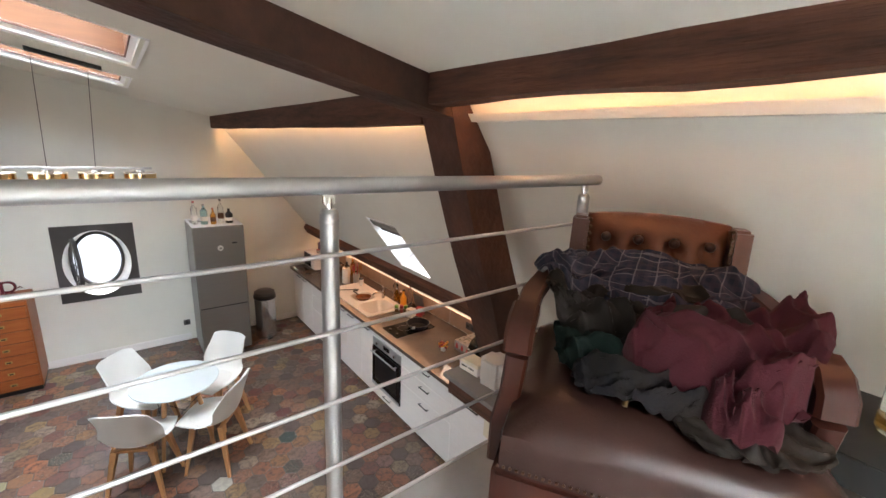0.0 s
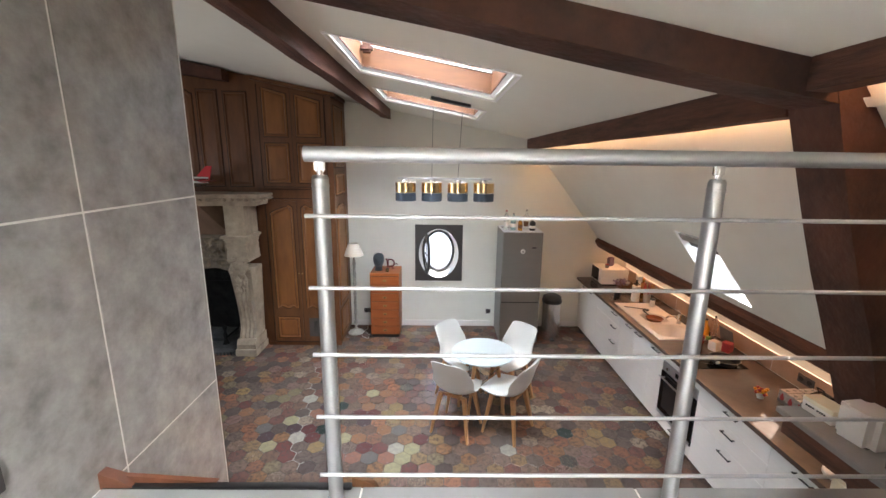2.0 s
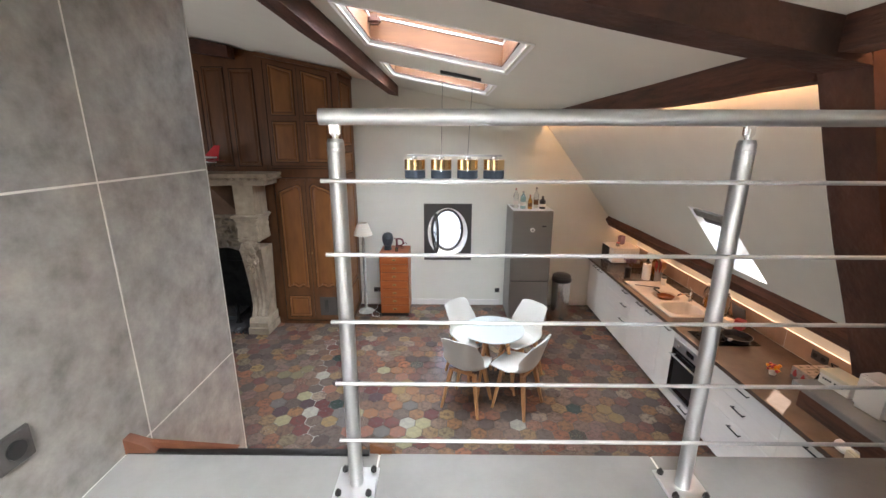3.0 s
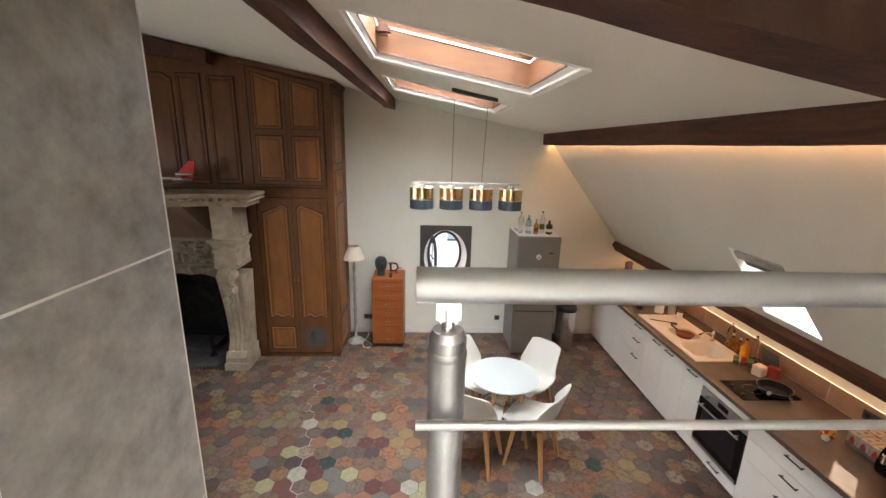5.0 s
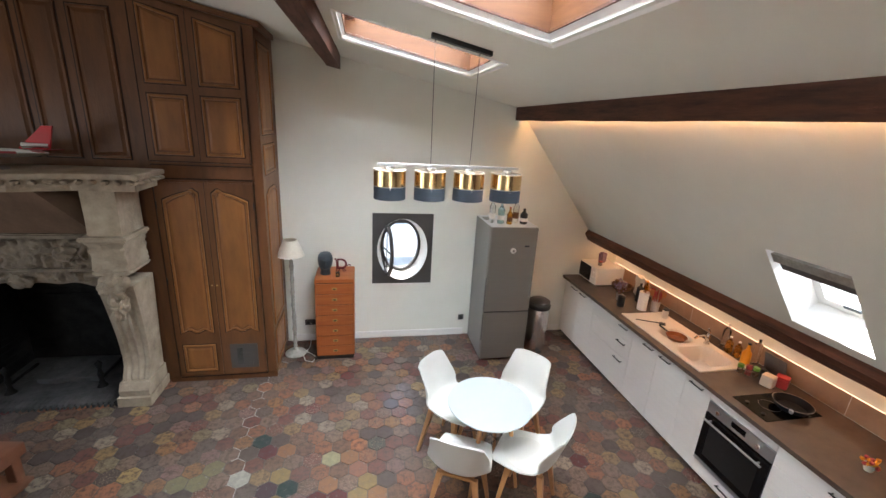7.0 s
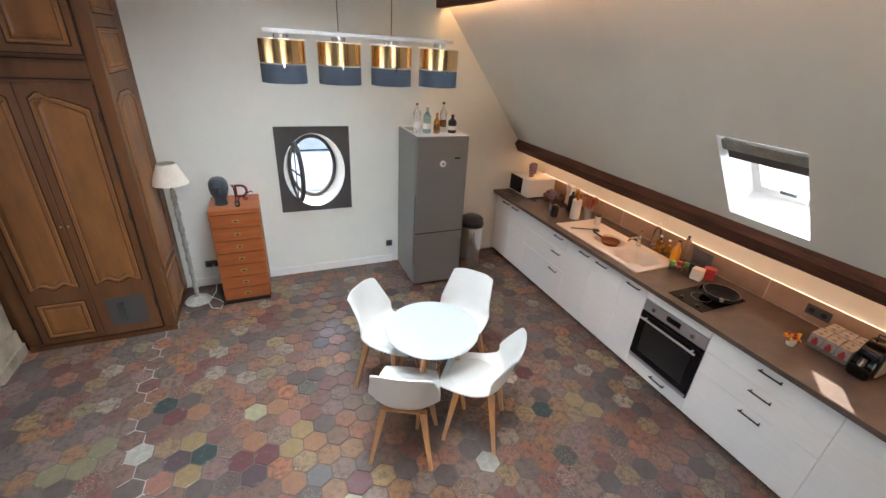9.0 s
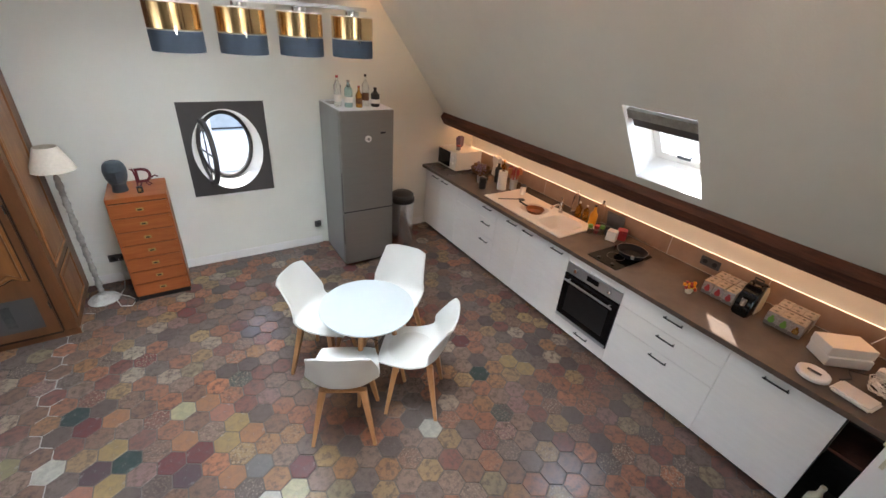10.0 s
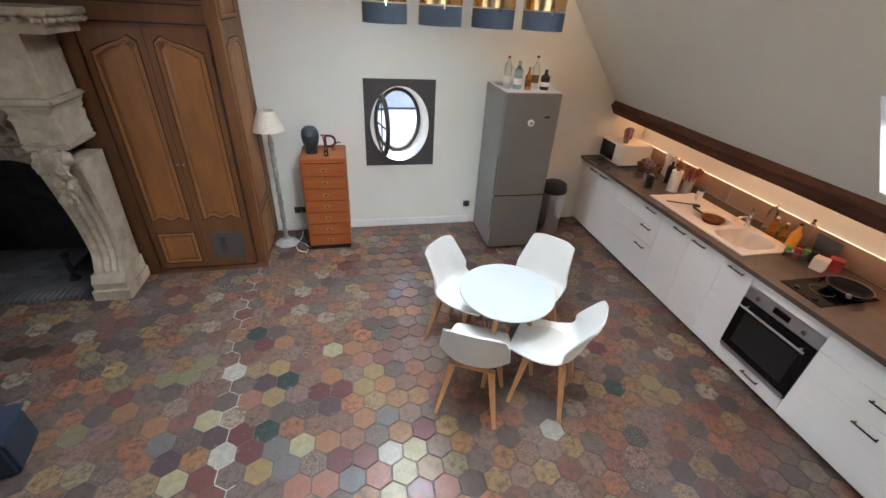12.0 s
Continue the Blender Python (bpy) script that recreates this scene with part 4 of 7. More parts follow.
def basin_top(bm):
    """Sheet with two bowls pressed into it."""
    nx, ny = 30, 60
    vs = []
    for i in range(nx + 1):
        row = []
        for j in range(ny + 1):
            x, y = 2.245 + (2.775 - 2.245) * i / nx, 4.005 + (5.185 - 4.005) * j / ny
            z = 0.912
            for cx, cy, rx, ry, d in ((2.50, 4.24, 0.20, 0.18, 0.15), (2.51, 4.63, 0.14, 0.14, 0.09)):
                s = (abs((x - cx) / rx) ** 4 + abs((y - cy) / ry) ** 4) ** 0.25
                if s < 1.0:
                    k = min((1 - s) / 0.22, 1)
                    z -= d * k * k * (3 - 2 * k)
            if y > 4.82 and 2.3 < x < 2.72:
                z -= 0.004 + 0.002 * math.sin(x * 120)
            row.append(bm.verts.new((x, y, z)))
        vs.append(row)
    for i in range(nx):
        for j in range(ny):
            bm.faces.new((vs[i][j], vs[i + 1][j], vs[i + 1][j + 1], vs[i][j + 1]))
    ext = bmesh.ops.extrude_edge_only(bm, edges=[e for e in bm.edges if e.is_boundary])
    for v in ext["geom"]:
        if isinstance(v, bmesh.types.BMVert):
            v.co.z = 0.899
    return bm


part("bowl_sheet", basin_top(B()), M["sink"], snk)
for c in ((2.50, 4.24, 0.764), (2.51, 4.63, 0.824)):
    part("drain", cyl(B(), c, (c[0], c[1], c[2] + 0.004), 0.035, seg=20), M["chrome"], snk, "chrome drain")
tap = thing("tap", "chrome mixer tap at the back of the sink", "tap")
bm = lathe(B(), [(0.026, 0), (0.026, 0.012), (0.020, 0.02), (0.020, 0.10), (0.014, 0.115)], (2.71, 4.44, 0.912), 16)
part("body", bm, M["chrome"], tap)
part("spout", tube(B(), [(2.70, 4.44, 0.99), (2.66, 4.44, 1.01), (2.58, 4.44, 1.005), (2.55, 4.44, 0.985)], 0.011, 10), M["chrome"], tap)
part("lever", tube(B(), [(2.71, 4.44, 1.03), (2.72, 4.44, 1.05), (2.69, 4.44, 1.09)], 0.007, 8), M["chrome"], tap)

# hob and pan
M["nonstick"] = material("navy_black_nonstick", (0.008, 0.009, 0.014), 0.4, spec=0.2, var=0.2, scale=20)
M["hob_glass"] = material("black_hob_glass", (0.006, 0.006, 0.006), 0.08, spec=0.12, var=0.2)
hob = thing("hob", "black glass induction hob set in the worktop", "hob")
part("glass", bx(B(), (2.245, 3.36, 0.9), (2.765, 3.665, 0.906), 0.002), M["hob_glass"], hob)
for y in (3.44, 3.58):
    part("knob", cyl(B(), (2.30, y, 0.906), (2.30, y, 0.916), 0.014, seg=14), M["black"], hob)
for x in (2.45, 2.65):
    part("ring", oval_ring(B(), (0, 0), (0.075, 0.075), 0.002, 0, 0.0006, 32), M["box_grey"], hob).matrix_basis = pose(x, 3.52, 0.9062, 90)
pan = thing("frying_pan", "black non-stick frying pan on the hob", "pan", (2.60, 3.47, 0.907), 215)
part("bowl", lathe(B(), [(0.0, 0.0), (0.100, 0.0), (0.128, 0.052), (0.133, 0.053), (0.126, 0.046), (0.098, 0.004), (0.0, 0.004)], seg=36, closed=True), M["nonstick"], pan)
part("rim", lathe(B(), [(0.1325, 0.050), (0.1345, 0.052), (0.1325, 0.055), (0.130, 0.053)], seg=36, closed=True), M["box_grey"], pan, "worn pale rim")
part("handle", tube(B(), [(0.128, 0, 0.044), (0.15, 0, 0.052), (0.175, 0, 0.055)], 0.014, 10), M["steel"], pan, "short steel handle stub")


# ---- small things on the worktop ----
def bottle(name, at, r, h, mat, label, neck=0.35, cap=None, band=None):
    t = thing(name, label, "bottle", at)
    part("body", lathe(B(), [(r * 0.9, 0), (r, 0.01), (r, h * (1 - neck)), (r * 0.42, h * (1 - neck * 0.62)), (r * 0.34, h * (1 - neck * 0.4)), (r * 0.34, h * 0.93)], seg=16), mat, t)
    part("cap", cyl(B(), (0, 0, h * 0.93), (0, 0, h), r * 0.38, seg=12), cap or M["black"], t)
    if band:
        part("label", lathe(B(), [(r * 1.012, h * 0.18), (r * 1.012, h * 0.40)], seg=16, closed=True), band, t, "paper label")
    return t


CT = 0.901
mw = thing("microwave", "white microwave oven with a dark glass door", "microwave", (2.60, 6.245, CT), 0)
part("body", bx(B(), (-0.21, -0.22, 0.012), (0.21, 0.22, 0.25), 0.008), M["white_plastic"], mw)
part("door", bx(B(), (-0.216, -0.08, 0.03), (-0.209, 0.21, 0.235), 0.003), M["dark_glass"], mw, "dark glass door")
pn = part("control_panel", bx(B(), (-0.215, -0.21, 0.03), (-0.209, -0.09, 0.235), 0.002), M["white_plastic"], mw)
for z in (0.10, 0.17):
    part("knob", cyl(B(), (-0.232, -0.15, z), (-0.215, -0.15, z), 0.02, seg=16), M["white_plastic"], pn)
for y in (-0.18, 0.18):
    part("foot", bx(B(), (-0.18, y - 0.02, 0), (0.18, y + 0.02, 0.013)), M["black"], mw, smooth=False)
bag = thing("snack_bag", "printed paper snack bag standing on the microwave", "bag", (2.62, 6.30, CT + 0.25), 20)
part("pouch", rough(bx(B(), (-0.055, -0.035, 0), (0.055, 0.035, 0.15), 0.015), 0.012, 25), M["violet"], bag)
jar = thing("jar", "small jar with a red lid on the microwave", "jar", (2.52, 6.18, CT + 0.25))
part("glass_body", cyl(B(), (0, 0, 0), (0, 0, 0.05), 0.03), M["box_grey"], jar)
part("lid", cyl(B(), (0, 0, 0.05), (0, 0, 0.062), 0.031), M["red_plastic"], jar)
bask = thing("fruit_basket", "wicker basket filled with wrapped sweets", "basket", (2.70, 5.88, CT))
part("basket", lathe(B(), [(0.08, 0), (0.12, 0.03), (0.135, 0.08), (0.125, 0.08), (0.11, 0.035), (0.0, 0.012)], seg=24), M["wicker"], bask)
random.seed(5)
for k in range(14):
    a, r = random.uniform(0, 6.28), random.uniform(0, 0.09)
    bm = B()
    bmesh.ops.create_icosphere(bm, subdivisions=1, radius=random.uniform(0.025, 0.04), matrix=pose(r * math.cos(a), r * math.sin(a), 0.075 + random.uniform(0, 0.03)))
    part("sweet", rough(bm, 0.012, 40), [M["violet"], M["box_grey"], M["wicker"]][k % 3], bask)
bag = thing("snack_bag", "white crumpled snack bag leaning on the splashback", "bag", (2.82, 5.70, CT), 70)
part("pouch", rough(grid_box(B(), (-0.08, -0.03, 0), (0.08, 0.03, 0.26), (3, 1, 4)), 0.03, 14), M["paper"], bag)
bottle("oil_bottle", (2.70, 5.52, CT), 0.042, 0.24, M["black"], "dark bottle beside the paper roll", 0.25)
bottle("oil_bottle", (2.82, 5.56, CT), 0.035, 0.26, M["amber"], "dark amber oil bottle with a yellow cap", 0.3, M["orange"])
bottle("coffee_jar", (2.37, 5.40, CT), 0.045, 0.15, M["black"], "glass jar filled with dark coffee", 0.12, M["box_grey"])
bou = thing("dried_flowers", "bunch of dried lilac flowers behind a jar", "flowers", (2.46, 5.58, CT))
bm = B()
for k in range(26):
    a, r = random.uniform(0, 6.28), random.uniform(0.02, 0.07)
    tip = (r * math.cos(a), r * math.sin(a), random.uniform(0.15, 0.24))
    tube(bm, [(0, 0, 0.02), (tip[0] * 0.4, tip[1] * 0.4, 0.1), tip], 0.0018, 4)
part("stem", bm, M["wicker"], bou)
bm = B()
for k in range(46):
    a, r = random.uniform(0, 6.28), random.uniform(0.0, 0.075)
    bmesh.ops.create_icosphere(bm, subdivisions=1, radius=random.uniform(0.007, 0.014), matrix=pose(r * math.cos(a), r * math.sin(a), random.uniform(0.12, 0.24)))
part("blossom", rough(bm, 0.006, 90), M["violet"], bou)
part("pot", lathe(B(), [(0.03, 0), (0.035, 0.09), (0.03, 0.09), (0.0, 0.02)], seg=16), M["box_grey"], bou)
roll = thing("paper_towel", "upright white paper towel roll", "paper roll", (2.58, 5.29, CT))
part("paper", lathe(B(), [(0.02, 0.0), (0.055, 0.0), (0.055, 0.225), (0.02, 0.225)], seg=28), M["paper"], roll)
part("core", cyl(B(), (0, 0, 0.2), (0, 0, 0.235), 0.018), M["wicker"], roll)
ut = thing("utensil_pot", "steel pot of red kitchen utensils", "utensils", (2.72, 5.24, CT))
part("pot", lathe(B(), [(0.045, 0), (0.05, 0.13), (0.046, 0.13), (0.042, 0.01), (0.0, 0.01)], seg=20), M["steel"], ut)
for k in range(9):
    a = k * 0.9
    dx, dy = 0.026 * math.cos(a), 0.026 * math.sin(a)
    bm = tube(B(), [(dx, dy, 0.02), (dx * 2.2, dy * 2.2, 0.2)], 0.005, 6)
    bx(bm, (-0.028, -0.005, 0), (0.028, 0.005, 0.075), 0.005, pose(dx * 2.5, dy * 2.5, 0.19, 0, 0, a * 57))
    part("utensil", bm, M["red_plastic"] if k % 3 else M["beech"], ut, "red spatula" if k % 3 else "wooden spatula")
gl = thing("glass_jar", "small glass jar with a blue lid beside the sink", "jar", (2.69, 5.03, 0.913))
part("glass_body", lathe(B(), [(0.03, 0), (0.033, 0.02), (0.033, 0.09), (0.028, 0.095)], seg=18), M["paper"], gl)
part("lid", cyl(B(), (0, 0, 0.095), (0, 0, 0.115), 0.031), M["sculpture"], gl)
sp = thing("ladle", "black plastic ladle lying on the drainer", "ladle", (2.42, 4.93, 0.917), -35)
bm = tube(B(), [(-0.14, 0, 0.004), (0, 0, 0.012), (0.10, 0, 0.02)], 0.006, 6)
bx(bm, (0.09, -0.03, 0.008), (0.16, 0.03, 0.022), 0.006)
part("body", bm, M["black"], sp)
cp = thing("skillet", "small copper pan in the sink's round bowl", "pan", (2.51, 4.62, 0.88), 100)
part("bowl", lathe(B(), [(0.0, 0.0), (0.08, 0.0), (0.10, 0.035), (0.104, 0.036), (0.098, 0.03), (0.078, 0.004), (0.0, 0.004)], seg=28, closed=True), material("copper_pan", (0.33, 0.12, 0.04), 0.35, 0.7, var=0.4, scale=15), cp)
part("handle", tube(B(), [(0.10, 0, 0.03), (0.22, 0, 0.05)], 0.009, 8), M["black"], cp)
bottle("soap_bottle", (2.83, 4.30, CT), 0.034, 0.17, M["amber"], "clear amber washing-up liquid bottle", 0.35, M["white_plastic"])
bottle("soap_bottle", (2.84, 4.21, CT), 0.032, 0.16, M["amber"], "amber hand soap bottle with a pump", 0.35, M["white_plastic"])
bottle("water_bottle", (2.87, 4.39, CT), 0.035, 0.26, M["glass"], "clear plastic bottle behind the sink", 0.3, M["white_plastic"])
bottle("juice_bottle", (2.80, 4.085, CT), 0.04, 0.22, M["orange"], "orange cleaning bottle with a black cap", 0.45)
bottle("pepper_mill", (2.89, 4.07, CT), 0.032, 0.26, M["glass"], "tall glass pepper mill with a black top", 0.2)
for dx, mat, lb in ((0.0, "green_plastic", "green spice pot"), (0.07, "red_plastic", "red spice pot"), (0.13, "green_plastic", "green and white spice pot"), (0.19, "black", "dark spice jar")):
    s = thing("spice_jar", lb + " beside the hob", "jar", (2.62 + dx * 0.7, 3.965 - dx * 0.55, CT), group="spice jars")
    part("pot", lathe(B(), [(0.020, 0), (0.023, 0.006), (0.023, 0.055), (0.019, 0.062)], seg=16), M["gin"] if mat != "black" else M["black"], s, "small glass pot")
    part("contents", cyl(B(), (0, 0, 0.004), (0, 0, 0.04), 0.0205), M["wicker"] if mat == "green_plastic" else M[mat], s)
    part("lid", cyl(B(), (0, 0, 0.062), (0, 0, 0.092), 0.024), M[mat], s, "coloured screw lid")
tin = thing("tin", "square cream tea tin", "tin", (2.70, 3.765, CT), 20)
part("box", bx(B(), (-0.045, -0.045, 0), (0.045, 0.045, 0.085), 0.006), M["sink"], tin)
part("lid", bx(B(), (-0.046, -0.046, 0.085), (0.046, 0.046, 0.10), 0.005), M["sink"], tin)
tin = thing("tin", "square red tea tin", "tin", (2.81, 3.735, CT), 30)
part("box", bx(B(), (-0.045, -0.045, 0), (0.045, 0.045, 0.085), 0.006), M["red_plastic"], tin)
part("lid", bx(B(), (-0.046, -0.046, 0.085), (0.046, 0.046, 0.10), 0.005), M["red_plastic"], tin)
sl = tagged(part("slate_board", bx(B(), (-0.10, -0.006, 0), (0.10, 0.006, 0.19), 0.003), M["slate"]), "grey slate board leaning on the splashback", "board")
sl.matrix_basis = pose(2.935, 3.90, CT, 0, 0, 90) @ pose(0, 0, 0, -14)
fl = thing("flower_pot", "tiny pot of red and yellow artificial flowers", "flowers", (2.50, 2.88, CT))
part("pot", lathe(B(), [(0.022, 0), (0.034, 0.05), (0.029, 0.05), (0.0, 0.03)], seg=16), M["white_plastic"], fl)
for k in range(16):
    a, r = k * 2.4, 0.045 * math.sqrt(k / 16)
    bm = B()
    bmesh.ops.create_icosphere(bm, subdivisions=1, radius=0.015, matrix=pose(r * math.cos(a), r * math.sin(a), 0.065 + 0.018 * math.cos(k)))
    part("blossom", rough(bm, 0.004, 90), [M["red_plastic"], M["orange"], material("yellow_petal", (0.75, 0.55, 0.03), 0.6, var=0.2) if k == 2 else M["orange"]][k % 3], fl)
socket("wall_socket", (2.964, 2.98, 1.0), -90, "double dark socket on the splashback", 2)


def capsule_box(at, turn, label, mat):
    t = thing("capsule_box", label, "box", at, turn, "coffee capsule boxes")
    part("carton", bx(B(), (-0.07, -0.036, 0), (0.07, 0.036, 0.105), 0.002), M["card"], t)
    part("print_base", bx(B(), (-0.0722, -0.0355, 0.002), (-0.0702, 0.0355, 0.03)), M["slate"], t, "dark printed base", smooth=False)
    bm = lathe(B(), [(0.010, 0), (0.018, 0.012), (0.018, 0.034), (0.008, 0.05), (0.008, 0.062)], seg=12)
    bmesh.ops.transform(bm, matrix=pose(-0.0712, 0, 0.022) @ Matrix.Diagonal((0.09, 1, 1, 1)), verts=bm.verts)
    part("print", bm, mat, t, "coloured printed motif")
    for x in (-0.032, 0.032):
        part("lid_print", cyl(B(), (x, 0, 0.1052), (x, 0, 0.1058), 0.012, seg=14), M["slate"], t, "grey printed circle")
    return t


for k in range(3):
    for x in (2.69, 2.84):
        capsule_box((x, 2.815 - 0.078 * k, CT), 4, "pale printed box of coffee capsules with a red motif", M["red_plastic"])
for k in range(3):
    for x in (2.71, 2.86):
        capsule_box((x, 2.375 - 0.074 * k, CT), 4, "pale printed box of coffee capsules with a green motif", M["green_plastic"] if k < 2 else M["amber"])
cm = thing("coffee_machine", "compact black capsule coffee machine", "coffee machine", (2.66, 2.535, CT), 0)
cm.scale = (0.88, 0.9, 0.98)
bm = B()
prof = [(-0.13, 0), (0.13, 0), (0.14, 0.08), (0.125, 0.19), (0.07, 0.245), (0.0, 0.255), (-0.07, 0.225), (-0.12, 0.15), (-0.14, 0.06)]
prism(bm, prof, "y", -0.06, 0.06)
bmesh.ops.bevel(bm, geom=list(bm.edges), offset=0.012, segments=2, affect="EDGES", clamp_overlap=True)
part("body", bm, M["gloss_black"], cm)
part("side_panel", prism(B(), [(-0.01, 0.012), (0.118, 0.012), (0.126, 0.08), (0.112, 0.18), (0.06, 0.23), (0.01, 0.235)], "y", -0.066, -0.059), M["cream"], cm, "beige side panel")
part("lever", tube(B(), [(0.0, -0.03, 0.245), (-0.03, -0.03, 0.295), (-0.03, 0.03, 0.295), (0.0, 0.03, 0.245)], 0.006, 8), M["black"], cm)
part("spout", cyl(B(), (-0.14, 0, 0.10), (-0.14, 0, 0.16), 0.022, seg=14), M["chrome"], cm)
# white boxes, router and cables at the end of the worktop
bxw = thing("card_box", "long white cardboard box on its side", "box", (2.66, 1.98, CT), -38)
part("carton", bx(B(), (-0.135, -0.085, 0), (0.135, 0.085, 0.065), 0.002), M["white_plastic"], bxw)
bxw = thing("card_box", "white cardboard lid resting slanted on a box", "box", (2.67, 1.98, CT + 0.0655), -38)
part("carton", bx(B(), (-0.145, -0.075, 0), (0.135, 0.085, 0.065), 0.002), M["white_plastic"], bxw)
rt = thing("router", "round white plastic router with a dark slot", "router", (2.32, 2.0, CT))
part("body", lathe(B(), [(0.075, 0), (0.085, 0.006), (0.085, 0.024), (0.078, 0.03)], seg=36), M["white_plastic"], rt)
part("slot", bx(B(), (-0.012, -0.035, 0.0305), (0.012, 0.035, 0.0325), 0.001), M["black"], rt)
pl = thing("modem", "flat white modem box with rounded corners", "modem", (2.33, 1.80, CT), -8)
part("body", bx(B(), (-0.075, -0.10, 0), (0.075, 0.10, 0.028), 0.012), M["white_plastic"], pl)
cb = thing("cable_bundle", "tangle of white network cables", "cables")
random.seed(11)
for k in range(9):
    pts = []
    ph, r1 = random.uniform(0, 6.28), random.uniform(0.05, 0.11)
    for i in range(26):
        a = ph + i * 0.5
        pts.append((2.56 + r1 * math.cos(a) * random.uniform(0.8, 1.1), 1.72 + r1 * 0.8 * math.sin(a) * random.uniform(0.8, 1.1), CT + 0.006 + 0.045 * abs(math.sin(i * 0.33 + k))))
    part("cable", tube(B(), pts, 0.0028, 5), M["white_plastic"], cb)
part("cable", tube(B(), [(2.80, 1.90, CT + 0.13), (2.90, 1.86, CT + 0.19), (2.94, 1.76, CT + 0.12), (2.86, 1.70, CT + 0.01)], 0.004, 6), M["white_plastic"], cb)
part("cable", tube(B(), [(2.62, 1.72, CT + 0.03), (2.80, 1.62, CT + 0.02), (2.95, 1.55, CT + 0.03)], 0.003, 6), M["white_plastic"], cb)
part("adapter", bx(B(), (2.62, 1.74, CT + 0.03), (2.70, 1.80, CT + 0.075), 0.008), M["white_plastic"], cb, "white power adapter")
part("cable", tube(B(), [(2.42, 1.90, CT + 0.01), (2.50, 1.86, CT + 0.01), (2.56, 1.90, CT + 0.02), (2.75, 1.66, CT + 0.01)], 0.003, 6), M["black"], cb, "black cable")
# niche beyond the dishwasher, with a bottle; white end panel with the intercom
part_n = thing("wine_shelf", "dark open niche under the worktop's end", "shelf")
part("back_panel", bx(B(), (2.60, 1.52, 0.02), (2.62, 1.76, 0.86)), M["soot"], part_n, smooth=False)
part("shelf", bx(B(), (2.26, 1.53, 0.55), (2.60, 1.755, 0.57)), M["beam"], part_n, smooth=False)
part("side_panel", bx(B(), (2.25, 1.50, 0.0), (2.62, 1.52, 0.86)), M["soot"], part_n, smooth=False)
bottle("milk_bottle", (2.30, 1.66, 0.0), 0.045, 0.27, M["cream"], "cream ceramic bottle in the niche", 0.4, M["cream"])
endw = tagged(part("end_panel", bx(B(), (1.87, 1.43, 0.0), (1.905, 1.608, 1.30), 0.003), M["white_paint"]), "narrow white painted end panel beside the post", "panel", kind="structure")
ic = thing("intercom", "cream wall intercom handset with coiled cord", "intercom", (1.868, 1.545, 1.03))
part("body", bx(B(), (-0.035, -0.075, 0), (0, 0.075, 0.22), 0.008), M["cream"], ic)
part("handset", bx(B(), (-0.065, -0.068, 0.01), (-0.036, -0.01, 0.21), 0.012), M["cream"], ic)
part("cord", tube(B(), [(-0.02 + 0.008 * math.cos(i * 1.3), 0.03 + 0.008 * math.sin(i * 1.3), -0.002 * i) for i in range(60)], 0.0025, 5), M["cream"], ic)

# ---- fridge, bin, bottles ----
fr = thing("fridge", "tall grey steel fridge-freezer with bottles on top", "fridge", (1.05, 6.09, 0.0))
part("body", bx(B(), (-0.295, -0.28, 0.03), (0.295, 0.33, 1.785), 0.008), M["fridge_side"], fr)
up = part("door", bx(B(), (-0.295, -0.335, 0.70), (0.295, -0.284, 1.785), 0.008), M["fridge"], fr)
lo = part("door", bx(B(), (-0.295, -0.335, 0.035), (0.295, -0.284, 0.692), 0.008), M["fridge"], fr)
part("grip", bx(B(), (-0.298, -0.325, 0.72), (-0.285, -0.30, 1.15), 0.003), M["panel_dark"], up, "dark recessed grip")
part("grip", bx(B(), (-0.298, -0.325, 0.30), (-0.285, -0.30, 0.67), 0.003), M["panel_dark"], lo, "dark recessed grip")
part("badge", bx(B(), (0.14, -0.3375, 1.545), (0.20, -0.335, 1.565), 0.001), M["black"], up)
mg = part("magnet", cyl(B(), (0.0, -0.348, 1.50), (0.0, -0.335, 1.50), 0.034, seg=24), M["white_plastic"], up, "round white magnet")
part("magnet_dot", cyl(B(), (0.002, -0.351, 1.498), (0.002, -0.348, 1.498), 0.015, seg=16), M["fridge_side"], mg)
for x in (-0.25, 0.25):
    part("foot", bx(B(), (x - 0.03, -0.25, 0), (x + 0.03, 0.30, 0.031)), M["black"], fr, smooth=False)
part("door_gasket", bx(B(), (-0.290, -0.330, 0.690), (0.290, -0.286, 0.702)), M["black"], fr, "dark gap between the doors", smooth=False)
part("top_panel", bx(B(), (-0.294, -0.33, 1.7852), (0.294, 0.32, 1.7895), 0.001), M["sash_grey"], fr, "pale top panel")
FT = 1.790
bottle("gin_bottle", (0.82, 5.98, FT), 0.036, 0.30, M["gin"], "clear gin bottle with a red cap", 0.3, M["red_plastic"], M["paper"])
bottle("gin_bottle", (0.925, 5.95, FT), 0.042, 0.26, M["blue_gin"], "pale blue square gin bottle", 0.32, M["box_grey"], M["paper"])
bottle("whisky_bottle", (1.025, 5.92, FT), 0.034, 0.21, M["amber"], "short amber whisky bottle with a red cap", 0.42, M["red_plastic"], M["wicker"])
bottle("rum_bottle", (1.13, 6.0, FT), 0.036, 0.31, M["gin"], "clear bottle with a black top and brown label", 0.35, M["black"], M["wicker"])
bottle("gin_bottle", (1.215, 5.94, FT), 0.046, 0.19, M["black"], "squat black gin bottle with a diamond label", 0.35, M["black"], M["paper"])
